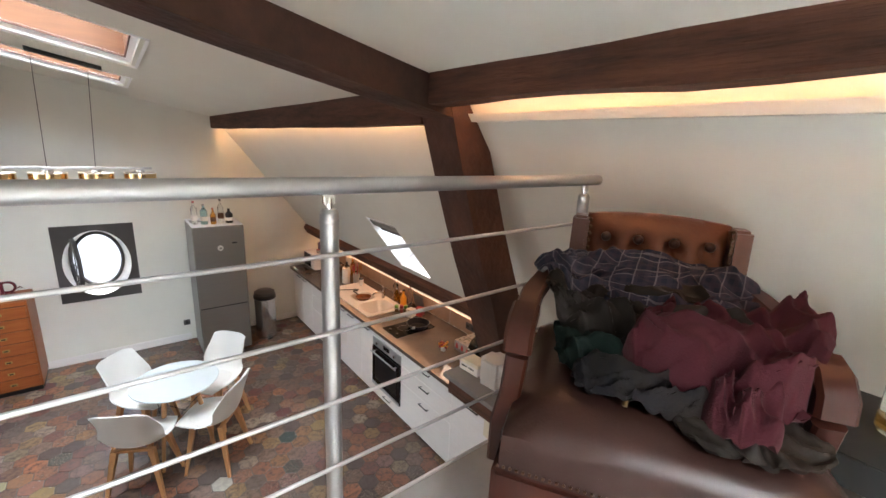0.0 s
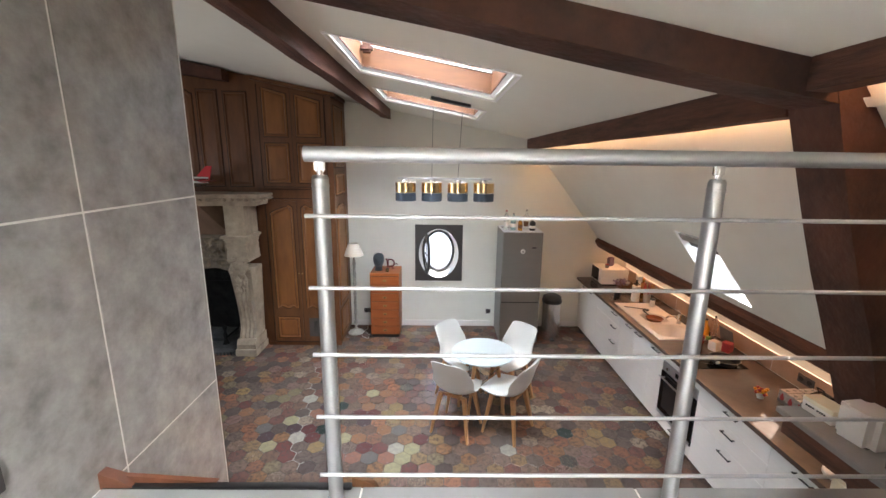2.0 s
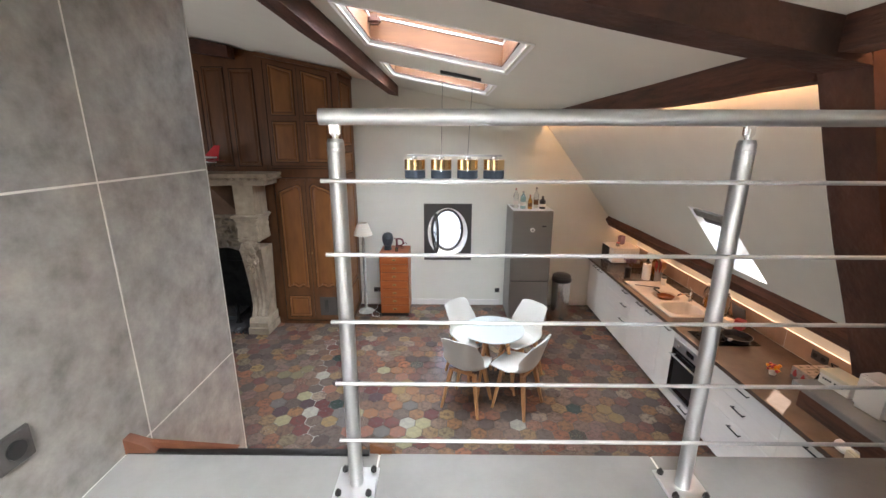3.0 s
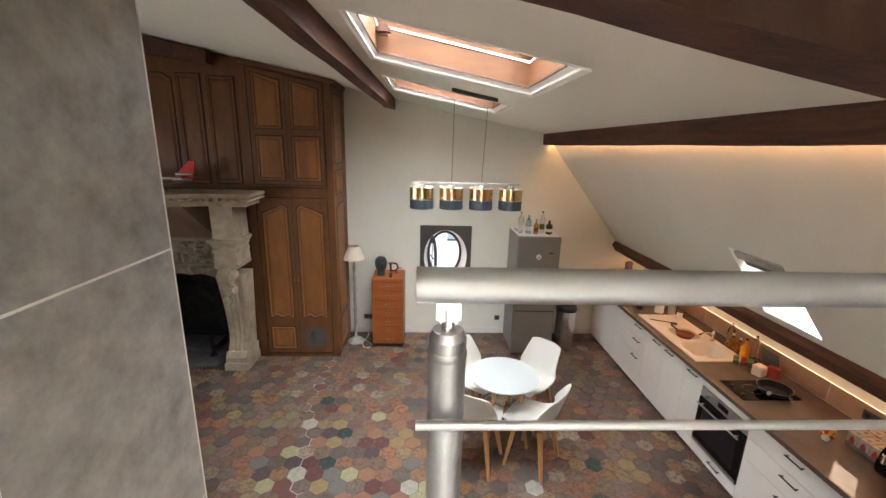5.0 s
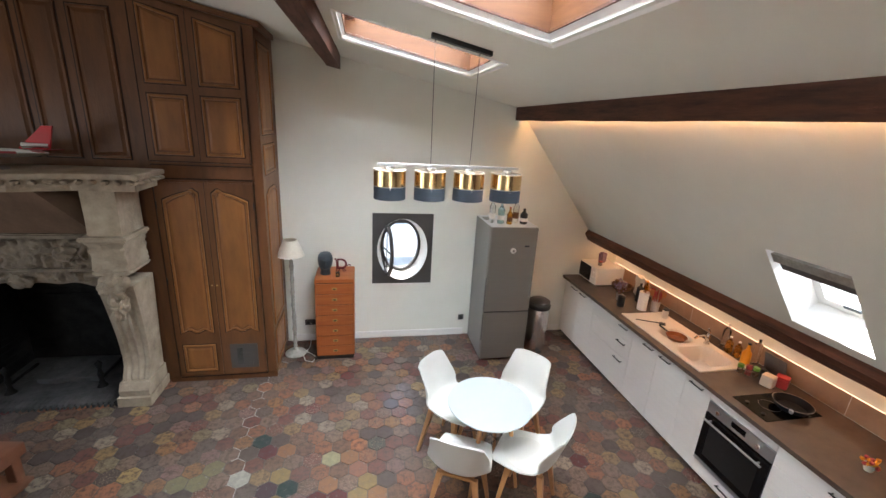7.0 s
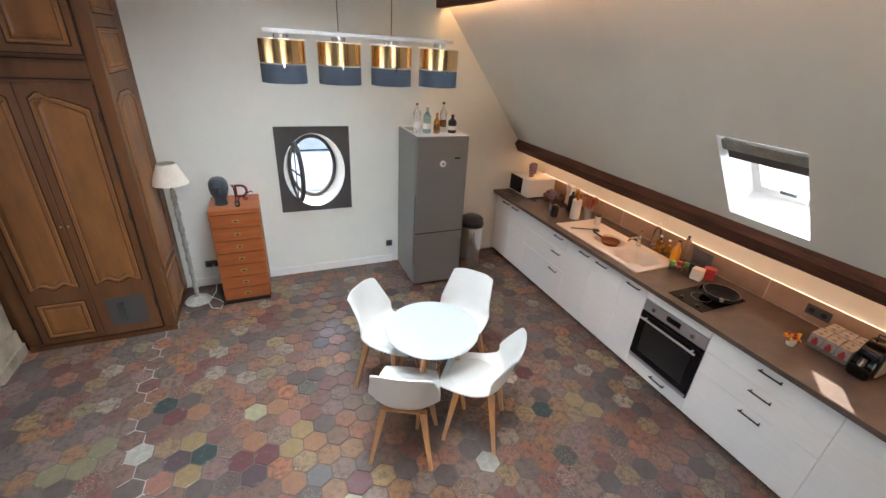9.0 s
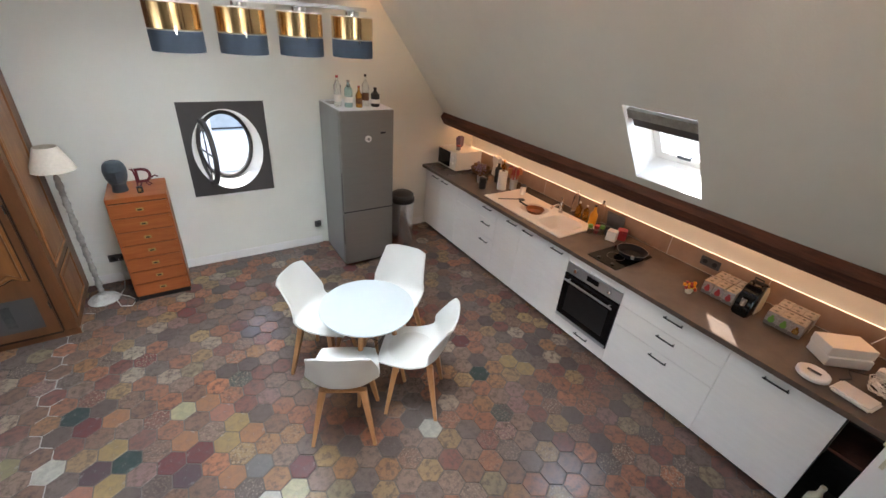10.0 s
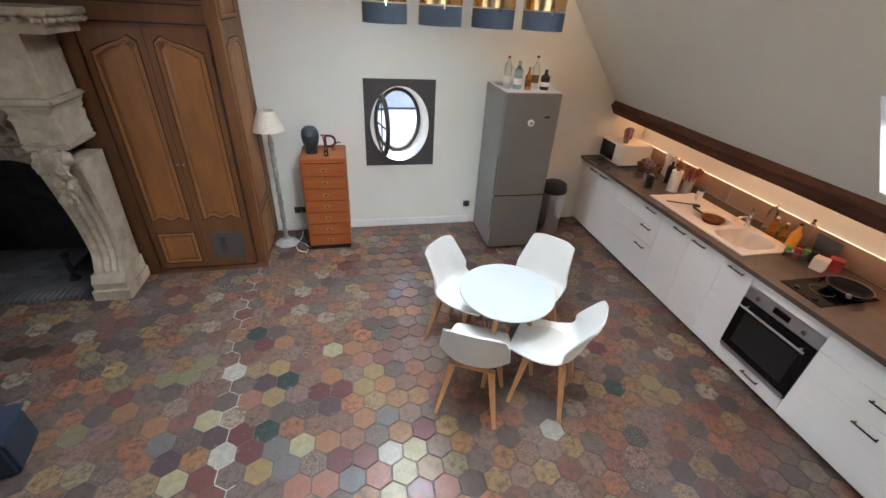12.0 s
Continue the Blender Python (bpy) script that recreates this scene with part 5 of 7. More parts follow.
tr = thing("tray", "thin grey tray on the fridge", "tray", (0.84, 6.20, FT))
part("dish", bx(B(), (-0.06, -0.08, 0), (0.06, 0.08, 0.008), 0.003), M["fridge_side"], tr)
M["bin_steel"] = material("polished_bin_steel", (0.66, 0.65, 0.64), 0.25, 0.95, var=0.05, scale=12)
M["bin_lid"] = material("dark_bin_lid", (0.06, 0.06, 0.062), 0.35, 0.4, var=0.1, scale=12)
bn = thing("pedal_bin", "tall round steel bin with a dark lid", "bin", (1.63, 6.06, 0.0))
part("drum", lathe(B(), [(0.135, 0.0), (0.145, 0.02), (0.145, 0.60), (0.14, 0.61)], seg=36), M["bin_steel"], bn)
part("rim", lathe(B(), [(0.147, 0.60), (0.155, 0.61), (0.155, 0.65), (0.147, 0.66)], seg=36), M["black"], bn, "black plastic rim")
part("lid", lathe(B(), [(0.147, 0.66), (0.142, 0.70), (0.10, 0.725), (0.0, 0.73)], seg=36, closed=True), M["bin_lid"], bn, "domed dark lid")
part("pedal", bx(B(), (-0.03, -0.18, 0.0), (0.03, -0.13, 0.02), 0.004), M["black"], bn)

# ---- table and chairs ----
TC = (0.305, 4.04)
tb = thing("round_table", "round white dining table on wooden legs", "table", (*TC, 0))
part("tabletop", lathe(B(), [(0.0, 0.713), (0.322, 0.713), (0.345, 0.720), (0.349, 0.727), (0.345, 0.733), (0.0, 0.734)], seg=72, closed=True), M["table_white"], tb)
for k in range(4):
    a = radians(45 + 90 * k + 8)
    part("leg", cyl(B(), (0.30 * math.cos(a), 0.30 * math.sin(a), 0.0), (0.17 * math.cos(a), 0.17 * math.sin(a), 0.70), 0.014, 0.022, 14), M["beech"], tb)
bm = B()
for k in range(4):
    a, b = radians(53 + 90 * k), radians(143 + 90 * k)
    for z0, z1 in ((0.62, 0.36), (0.36, 0.62)):
        tube(bm, [(0.2 * math.cos(a), 0.2 * math.sin(a), z0), (0.23 * math.cos(b), 0.23 * math.sin(b), z1)], 0.003, 6)
part("wire_brace", bm, M["black_metal"], tb, "black wire cross brace")


def shell(bm):
    """A moulded seat: v runs from the front edge to the top of the back, u across."""
    nu, nv = 20, 30
    prof = [(0.245, 0.462), (0.225, 0.480), (0.12, 0.476), (0.0, 0.462), (-0.11, 0.468), (-0.178, 0.51), (-0.213, 0.585), (-0.245, 0.70), (-0.275, 0.805), (-0.292, 0.875)]
    half = [0.170, 0.198, 0.226, 0.240, 0.243, 0.243, 0.237, 0.218, 0.200, 0.188]
    side = [0.0, 0.004, 0.014, 0.04, 0.085, 0.125, 0.13, 0.09, 0.05, 0.03]
    vs = []
    for j in range(nv + 1):
        s = j / nv * (len(prof) - 1)
        i = min(int(s), len(prof) - 2)
        f = s - i
        y = prof[i][0] * (1 - f) + prof[i + 1][0] * f
        z = prof[i][1] * (1 - f) + prof[i + 1][1] * f
        h = half[i] * (1 - f) + half[i + 1] * f
        c = side[i] * (1 - f) + side[i + 1] * f
        back = min(max((s - 3.5) / 3, 0), 1)
        row = []
        for k in range(nu + 1):
            u = 2 * k / nu - 1
            lift = c * abs(u) ** 2.6
            x = h * u
            end = 0.02 * (1 - abs(u) ** 4)
            yy = y + lift * back * 1.0 + (end if j == 0 else 0)
            zz = z + lift * (1 - back * 0.75) - 0.05 * abs(u) ** 5 * max(0.0, (s - len(prof) + 2.2) / 1.2) ** 2
            row.append(bm.verts.new((x, yy, zz)))
        vs.append(row)
    for j in range(nv):
        for k in range(nu):
            bm.faces.new((vs[j][k], vs[j][k + 1], vs[j + 1][k + 1], vs[j + 1][k]))
    for _ in range(2):
        bmesh.ops.smooth_vert(bm, verts=bm.verts, factor=0.5, use_axis_x=True, use_axis_y=True, use_axis_z=True)
    bmesh.ops.recalc_face_normals(bm, faces=bm.faces)
    bmesh.ops.solidify(bm, geom=list(bm.faces), thickness=0.011)
    return bm


def dining_chair(at, turn):
    t = thing("dining_chair", "white moulded plastic chair on splayed wooden legs", "chair", at, turn, "chairs round the table")
    part("seat_shell", shell(B()), M["chair_shell"], t)
    bm = B()   # thin pad in the seat
    lathe(bm, [(0.0, 0.446), (0.15, 0.452), (0.175, 0.455), (0.18, 0.460), (0.165, 0.467), (0.0, 0.462)], (0, 0.03, 0.028), 28, closed=True)
    part("seat_pad", bm, M["chair_shell"], t, "thin white seat pad")
    for sx in (-1, 1):
        for sy in (-1, 1):
            bm = B()
            cyl(bm, (sx * 0.21, sy * 0.19 - 0.01, 0.0), (sx * 0.13, sy * 0.12, 0.452), 0.016, 0.031, 4)
            part("leg", bm, M["beech"], t)
    bm = B()
    bx(bm, (-0.14, -0.13, 0.428), (0.14, -0.10, 0.453), 0.004)
    bx(bm, (-0.14, 0.10, 0.428), (0.14, 0.13, 0.453), 0.004)
    part("support_frame", bm, M["beech"], t)
    return t


first = dining_chair((0.005, 3.72, 0), -27)
for x, y, turn in ((0.545, 3.70, 52), (0.065, 4.37, 225), (0.665, 4.33, 130)):
    copy_thing(first, pose(x, y, 0, 0, 0, turn))

# ---- pendant lamp over the table ----
pd = thing("pendant_lamp", "four-shade pendant lamp with gold and dark blue drums", "lamp")
LX, LY = (-0.55, -0.285, -0.02, 0.245), 4.02
part("canopy", sloped(B(), -0.30, 0.10, 4.10, 4.15, -0.03, -0.002), M["black"], pd, "flat black ceiling plate", smooth=False)
for a, b in ((-0.275, -0.285), (0.02, -0.02)):
    part("cable", tube(B(), [(a, 4.125, ceil_z(a) - 0.028), (b, LY, 2.645)], 0.0022, 6), M["black"], pd)
part("crossbar", bx(B(), (-0.63, LY - 0.008, 2.625), (0.325, LY + 0.008, 2.642), 0.002), M["steel"], pd, "brushed steel crossbar")
for x in LX:
    sh = part("shade", lathe(B(), [(0.102, 2.41), (0.104, 2.41), (0.104, 2.492), (0.102, 2.492)], (x, LY, 0), 40, closed=True), M["shade_blue"], pd, "dark blue fabric lower drum")
    part("gold_band", lathe(B(), [(0.1025, 2.498), (0.105, 2.498), (0.105, 2.595), (0.1025, 2.595)], (x, LY, 0), 40, closed=True), M["gold"], sh, "polished gold upper band")
    part("lining", lathe(B(), [(0.1000, 2.412), (0.1018, 2.412), (0.1018, 2.596), (0.1052, 2.596), (0.1052, 2.601), (0.1000, 2.601)], (x, LY, 0), 40, closed=True), M["linen"], sh, "white inner lining with a pale rim")
    bm = lathe(B(), [(0.012, 2.50), (0.020, 2.505), (0.020, 2.59), (0.035, 2.60), (0.035, 2.62), (0.012, 2.627)], (x, LY, 0), 20)
    for k in range(3):
        a = k * 2.094
        tube(bm, [(x, LY, 2.595), (x + 0.104 * math.cos(a), LY + 0.104 * math.sin(a), 2.595)], 0.0025, 5)
    part("socket", bm, M["chrome"], sh)
    for k in range(3):
        a = k * 2.094 + 0.5
        part("clip", bx(B(), (-0.0035, -0.002, 0), (0.0035, 0.002, 0.03), 0, pose(x + 0.1045 * math.cos(a), LY + 0.1045 * math.sin(a), 2.48, 0, 0, math.degrees(a) + 90)), M["chrome"], sh)

# ---- drawer chest, sculpture, letters, floor lamp ----
ch = thing("drawer_chest", "tall narrow orange-brown wooden chest with seven drawers", "chest", (-1.055, 6.23, 0))
part("plinth", bx(B(), (-0.22, -0.225, 0), (0.22, 0.22, 0.05)), M["black"], ch, "black recessed plinth", smooth=False)
part("body", bx(B(), (-0.23, -0.232, 0.05), (0.23, 0.235, 1.07), 0.004), M["chest"], ch)
for k in range(7):
    z0 = 0.06 + k * 0.138
    d = part("drawer", bx(B(), (-0.215, -0.247, z0), (0.215, -0.23, z0 + 0.130), 0.004), M["chest"], ch)
    # Dark strip painting the shade in the gap above each drawer.
    part("gap", bx(B(), (-0.214, -0.2335, z0 + 0.1302), (0.214, -0.2315, z0 + 0.1378)), M["groove"], d, smooth=False)
    bm = bx(B(), (-0.028, -0.250, z0 + 0.052), (0.028, -0.2465, z0 + 0.082), 0.001)
    part("pull", bm, M["brass"], d, "recessed brass pull")
    part("pull_well", bx(B(), (-0.016, -0.2515, z0 + 0.058), (0.016, -0.250, z0 + 0.072)), M["black"], d, smooth=False)
bm = lathe(B(), [(0.062, 0.0), (0.058, 0.02), (0.055, 0.06), (0.066, 0.085), (0.080, 0.12), (0.088, 0.165), (0.089, 0.20), (0.080, 0.24), (0.058, 0.268), (0.025, 0.28), (0.004, 0.282)], seg=40)
bmesh.ops.subdivide_edges(bm, edges=[e for e in bm.edges if abs(e.verts[0].co.z - e.verts[1].co.z) > 0.01], cuts=2)
for v in bm.verts:
    x, y, z = v.co
    v.co.y = y * (1.16 if z > 0.09 else 1.0)
    if y < -0.02:
        ax, f = abs(x), -v.co.y
        push = 0.020 * math.exp(-(x / 0.011) ** 2 - ((z - 0.155) / 0.026) ** 2)          # nose
        push += 0.006 * math.exp(-((z - 0.200) / 0.010) ** 2) * (ax < 0.06)                # brow
        push -= 0.010 * math.exp(-((ax - 0.032) / 0.014) ** 2 - ((z - 0.183) / 0.010) ** 2)  # eye hollows
        push += 0.007 * math.exp(-(x / 0.022) ** 2 - ((z - 0.118) / 0.008) ** 2)           # lips
        push += 0.014 * math.exp(-(x / 0.03) ** 2 - ((z - 0.090) / 0.014) ** 2)            # chin
        v.co.y -= push
hd = tagged(part("sculpture", bm, M["sculpture"]), "blue-grey ceramic head sculpture on the chest", "sculpture")
hd.matrix_basis = pose(-1.17, 6.20, 1.071, 0, 0, 4)
cv = bpy.data.curves.new("letters", "FONT")
cv.body, cv.size, cv.extrude, cv.bevel_depth = "D", 0.19, 0.008, 0.002
tmp = bpy.data.objects.new("letters", cv)
me = bpy.data.meshes.new_from_object(tmp)
bpy.data.objects.remove(tmp)
lt = thing("letter_ornament", "dark red ornamental letters standing on the chest", "ornament", (-1.02, 6.25, 1.071))
me.materials.append(M["dark_red"])
o = new("letter", me)
o.parent = lt
o.matrix_basis = pose(-0.03, 0, 0.045, 90)
part("flourish", tube(B(), [(0.0, 0, 0.006), (0.02, 0, 0.05), (0.06, 0, 0.055), (0.09, 0, 0.02), (0.07, 0, 0.008), (0.05, 0, 0.03), (0.085, 0, 0.075), (0.13, 0, 0.10), (0.15, 0, 0.085)], 0.007, 8), M["dark_red"], lt)
part("flourish", tube(B(), [(-0.03, 0, 0.16), (-0.05, 0, 0.175), (-0.03, 0, 0.18), (-0.02, 0, 0.1), (-0.02, 0, 0.01)], 0.006, 8), M["dark_red"], lt)
cn = thing("candle", "small dark candle glass on the chest", "candle", (-1.02, 6.10, 1.071))
part("glass_body", cyl(B(), (0, 0, 0), (0, 0, 0.055), 0.024, seg=18), M["black"], cn)
part("label", bx(B(), (-0.012, -0.026, 0.015), (0.012, -0.023, 0.045)), M["brass"], cn, smooth=False)

fl = thing("floor_lamp", "turned grey wooden floor lamp with a cream shade", "floor lamp", (-1.56, 6.17, 0))
part("base", lathe(B(), [(0.125, 0), (0.13, 0.012), (0.115, 0.028), (0.07, 0.045), (0.035, 0.07), (0.028, 0.09)], seg=32), M["lamp_grey"], fl)
prof = [(0.02, 0.09)]
for k in range(7):
    z = 0.10 + k * 0.165
    prof += [(0.016, z), (0.026, z + 0.02), (0.018, z + 0.04), (0.030, z + 0.085), (0.020, z + 0.13), (0.024, z + 0.145)]
prof += [(0.014, 1.27)]
part("stem", lathe(B(), prof, seg=18), M["lamp_grey"], fl)
part("shade", lathe(B(), [(0.155, 1.32), (0.080, 1.51), (0.078, 1.51), (0.153, 1.32)], seg=40, closed=True), M["linen"], fl, "cream linen cone shade")
part("bulb_holder", cyl(B(), (0, 0, 1.26), (0, 0, 1.36), 0.014), M["chrome"], fl)
cbl = thing("lamp_cable", "white lamp cable lying on the floor", "cable")
part("cable", tube(B(), [(-1.45, 6.2, 0.012), (-1.36, 6.12, 0.012), (-1.30, 6.03, 0.012), (-1.33, 5.93, 0.012), (-1.42, 5.97, 0.012), (-1.46, 6.10, 0.012), (-1.40, 6.3, 0.012), (-1.40, 6.46, 0.05), (-1.40, 6.485, 0.26)], 0.0035, 6), M["white_plastic"], cbl)
part("switch", bx(B(), (-1.31, 5.99, 0.006), (-1.28, 6.05, 0.024), 0.004), M["black"], cbl)

# ---- built-in wooden closet ----
CF = 5.70
cl = thing("closet", "built-in walnut closet with arched panelled doors", "closet")


def cz(x):
    return ceil_z(x) - 0.01


bm = B()
prism(bm, [(-2.80, 0.03), (-1.70, 0.03), (-1.70, cz(-1.70)), (-2.80, cz(-2.80))], "y", CF, GABLE - 0.003)
part("body", bm, M["closet"], cl, smooth=False)
bm = B()
prism(bm, [(-2.80, 0.0), (-1.69, 0.0), (-1.69, 0.06), (-2.80, 0.06)], "y", CF - 0.012, CF - 0.001)
part("base_board", bm, M["closet"], cl, smooth=False)
bm = B()
prism(bm, [(-2.78, cz(-2.78) - 0.05), (-1.64, cz(-1.64) - 0.05), (-1.64, cz(-1.64)), (-2.78, cz(-2.78))], "y", CF - 0.05, CF + 0.6)
part("cornice", bm, M["closet"], cl, "sloping wooden cornice", smooth=False)
part("mid_rail", bx(B(), (-2.68, CF - 0.012, 2.245), (-1.79, CF - 0.001, 2.40), 0.004), M["closet"], cl)
# Dark strips paint the shade along rails and between the doors.
for z in (2.258, 2.388, 2.421, 0.062):
    part("groove", bx(B(), (-2.69, CF - 0.0265, z - 0.004), (-1.795, CF - 0.0005, z + 0.004)), M["groove"], cl, "dark strip painted as shade in the joint", smooth=False)
for x in (-2.6985, -2.249, -1.7915):
    part("groove", bx(B(), (x - 0.003, CF - 0.020, 0.07), (x + 0.003, CF - 0.0015, 2.225)), M["groove"], cl, "dark strip painted as shade between the doors", smooth=False)
    part("groove", bx(B(), (x - 0.003, CF - 0.020, 2.43), (x + 0.003, CF - 0.0015, cz(x) - 0.09)), M["groove"], cl, "dark strip painted as shade between the doors", smooth=False)
for z in (2.235, 2.408):
    part("moulding", bx(B(), (-2.70, CF - 0.022, z - 0.012), (-1.78, CF - 0.001, z + 0.012), 0.006), M["closet"], cl)
for x in (-2.74, -1.745):
    part("stile", bx(B(), (x - 0.045, CF - 0.010, 0.06), (x + 0.045, CF - 0.001, cz(x) - 0.05), 0.003), M["closet"], cl)


def raised(parent, x0, x1, z0, z1, arch=0.0, y=CF - 0.024, slant=0.0, low=0.0, lean=0, wood="closet_panel"):
    """A raised panel with a moulded border; arch lifts its head in the middle, or at one side by lean; low scallops its foot."""
    def outline(i):
        pts = []
        n = 14
        for k in range(n + 1):
            u = k / n
            x = x0 + i + (x1 - x0 - 2 * i) * u
            pts.append((x, z0 + i + low * (math.cos(u * 4 * math.pi) * 0.5 - 0.5) * -1 * (1 if low else 0)))
        for k in range(n + 1):
            u = 1 - k / n
            x = x0 + i + (x1 - x0 - 2 * i) * u
            s = min(max((1 - abs(2 * u - 1)) / 0.55, 0), 1)
            s = s * s * (3 - 2 * s)
            if lean:
                w = u if lean > 0 else 1 - u
                s = 0.8 * math.sin(min(w / 0.85, 1.0) * math.pi / 2) + 0.28 * math.exp(-((w - 0.82) / 0.10) ** 2) - 0.15 * max(0.0, w - 0.9) / 0.1
            pts.append((x, z1 - i - arch * (1 - s) + slant * (u - 0.5)))
        return pts
    bm = B()
    rings = []
    for i, d in ((0.0, 0.0), (0.006, -0.012), (0.022, -0.012), (0.030, 0.003), (0.062, -0.007)):
        rings.append([bm.verts.new((px, y + d, pz)) for px, pz in outline(i)])
    for a, b in zip(rings, rings[1:]):
        for k in range(len(a)):
            bm.faces.new((a[k], a[(k + 1) % len(a)], b[(k + 1) % len(a)], b[k]))
    bmesh.ops.contextual_create(bm, geom=rings[-1])
    p = part("raised_panel", bm, M[wood], parent, smooth=False)
    bm = B()   # flat dark strip round the panel, painting the shade of a groove
    rings = [[bm.verts.new((px, y + d, pz)) for px, pz in outline(i)] for i, d in ((-0.009, -0.0005), (-0.007, -0.0015), (0.0015, -0.0015))]
    for a, b in zip(rings, rings[1:]):
        for k in range(len(a)):
            bm.faces.new((a[k], a[(k + 1) % len(a)], b[(k + 1) % len(a)], b[k]))
    part("groove", bm, M["groove"], p, "dark strip painted as groove shade round the panel")
    return p


for a, b, knob in ((-2.69, -2.252, -2.275), (-2.246, -1.80, -2.225)):
    d = part("door", bx(B(), (a, CF - 0.024, 0.07), (b, CF - 0.002, 2.225), 0.003), M["closet"], cl)
    raised(d, a + 0.06, b - 0.055, 0.60, 2.16, 0.11, low=0.035, lean=1 if a < -2.5 else -1)
    kx = b - 0.095 if a < -2.5 else a + 0.10
    part("carved_scroll", rough(tube(B(), [(kx - 0.03, CF - 0.032, 2.11), (kx, CF - 0.036, 2.13), (kx + 0.02, CF - 0.036, 2.105), (kx, CF - 0.036, 2.085), (kx - 0.012, CF - 0.036, 2.10)], 0.009, 8), 0.002, 40), M["closet"], d, "small carved scroll")
    if a < -2.5:
        raised(d, a + 0.06, b - 0.055, 0.13, 0.46)
    else:
        w = part("vent_pane", bx(B(), (a + 0.08, CF - 0.028, 0.15), (b - 0.08, CF - 0.023, 0.45), 0.002), M["panel_dark"], d, "small dark glazed vent pane")
        part("vent_motif", bx(B(), (a + 0.15, CF - 0.030, 0.20), (a + 0.21, CF - 0.0285, 0.40)), M["hearth"], w, smooth=False)
        part("vent_motif", bx(B(), (a + 0.24, CF - 0.030, 0.18), (a + 0.31, CF - 0.0285, 0.34)), M["panel_dark"], w, smooth=False)
    part("keyhole", cyl(B(), (knob, CF - 0.030, 1.15), (knob, CF - 0.024, 1.15), 0.008, seg=10), M["brass"], d)
    for z in (0.35, 1.2, 2.0):
        hx = a + 0.004 if a < -2.5 else b - 0.004
        part("hinge", cyl(B(), (hx, CF - 0.03, z - 0.035), (hx, CF - 0.03, z + 0.035), 0.006, seg=8), M["black"], d)
    sl = -0.19 * (b - a)
    bm = B()
    zt = lambda x: cz(x) - 0.075
    prism(bm, [(a, 2.425), (b, 2.425), (b, zt(b)), (a, zt(a))], "y", CF - 0.024, CF - 0.002)
    d = part("door", bm, M["closet"], cl, smooth=False)
    raised(d, a + 0.06, b - 0.05, 2.48, 3.02)
    raised(d, a + 0.06, b - 0.05, 3.11, zt((a + b) / 2) - 0.06, slant=sl)
for z0, z1 in ((0.12, 0.55), (0.62, 2.15), (2.30, 2.60), (2.70, 3.55)):
    p = raised(cl, 0.0, 0.52, z0, z1, 0.05 if z1 == 2.15 else 0.0, y=0)
    p.matrix_basis = pose(-1.70, CF + 0.08, 0, 0, 0, 90)

# ---- panelled chimney wall and stone fireplace ----
bm = B()
prism(bm, [(LEFT, 2.15), (-2.80, 2.15), (-2.80, cz(-2.80)), (LEFT, cz(LEFT))], "y", 5.74, GABLE - 0.003)
for a, b in ((LEFT, -4.55), (-3.02, -2.80)):
    tagged(part("wall_panelling", bx(B(), (a, 5.74, 0), (b, GABLE - 0.003, 2.149)), M["closet"], smooth=False), "dark walnut panelling beside the fireplace", "wall", kind="structure")
panelling = tagged(part("wall_panelling", bm, M["closet"], smooth=False), "dark walnut panelling over the fireplace", "wall", kind="structure")
for a, b in ((-5.6, -5.1), (-5.04, -4.62), (-4.56, -4.08), (-4.02, -3.60), (-3.54, -3.26), (-3.18, -2.86)):
    raised(panelling, a, b, 2.42, min(3.72, cz(b) - 0.22), 0.06 if b - a > 0.35 else 0.0, y=5.738, wood="closet")

fp = thing("fireplace", "large carved pale stone fireplace with a sooty opening", "fireplace")
top = [(-2.58, 5.20), (-2.58, 5.72), (-5.05, 5.72), (-5.05, 5.20), (-4.58, 5.20), (-4.22, 5.06), (-3.42, 5.06), (-3.06, 5.20)]


def inset(poly, d):
    cx, cy = -3.82, 5.72
    return [(x + (d if x < cx else -d), y + (d if y < 5.7 else 0)) for x, y in poly]


bm = B()
prism(bm, top, "z", 2.30, 2.345)
bmesh.ops.bevel(bm, geom=list(bm.edges), offset=0.008, segments=2, affect="EDGES")
part("mantel_shelf", bm, M["stone"], fp)
part("mantel_moulding", prism(B(), inset(top, 0.035), "z", 2.25, 2.30), M["stone"], fp, smooth=False)
part("mantel_moulding", prism(B(), inset(top, 0.07), "z", 2.19, 2.25), M["stone"], fp, smooth=False)
mold = inset(top, 0.028)
for (ax, ay), (bx_, by) in zip(mold[2:] + mold[:1], mold[3:] + mold[:2]):
    length = math.hypot(bx_ - ax, by - ay)
    for i in range(int(length / 0.085)):
        u = (i + 0.5) / max(int(length / 0.085), 1)
        bm = B()
        bmesh.ops.create_icosphere(bm, subdivisions=1, radius=0.036, matrix=pose(ax + (bx_ - ax) * u, ay + (by - ay) * u, 2.272) @ Matrix.Diagonal((1, 1, 0.7, 1)))
        part("carved_leaf", rough(bm, 0.008, 50), M["stone"], fp)


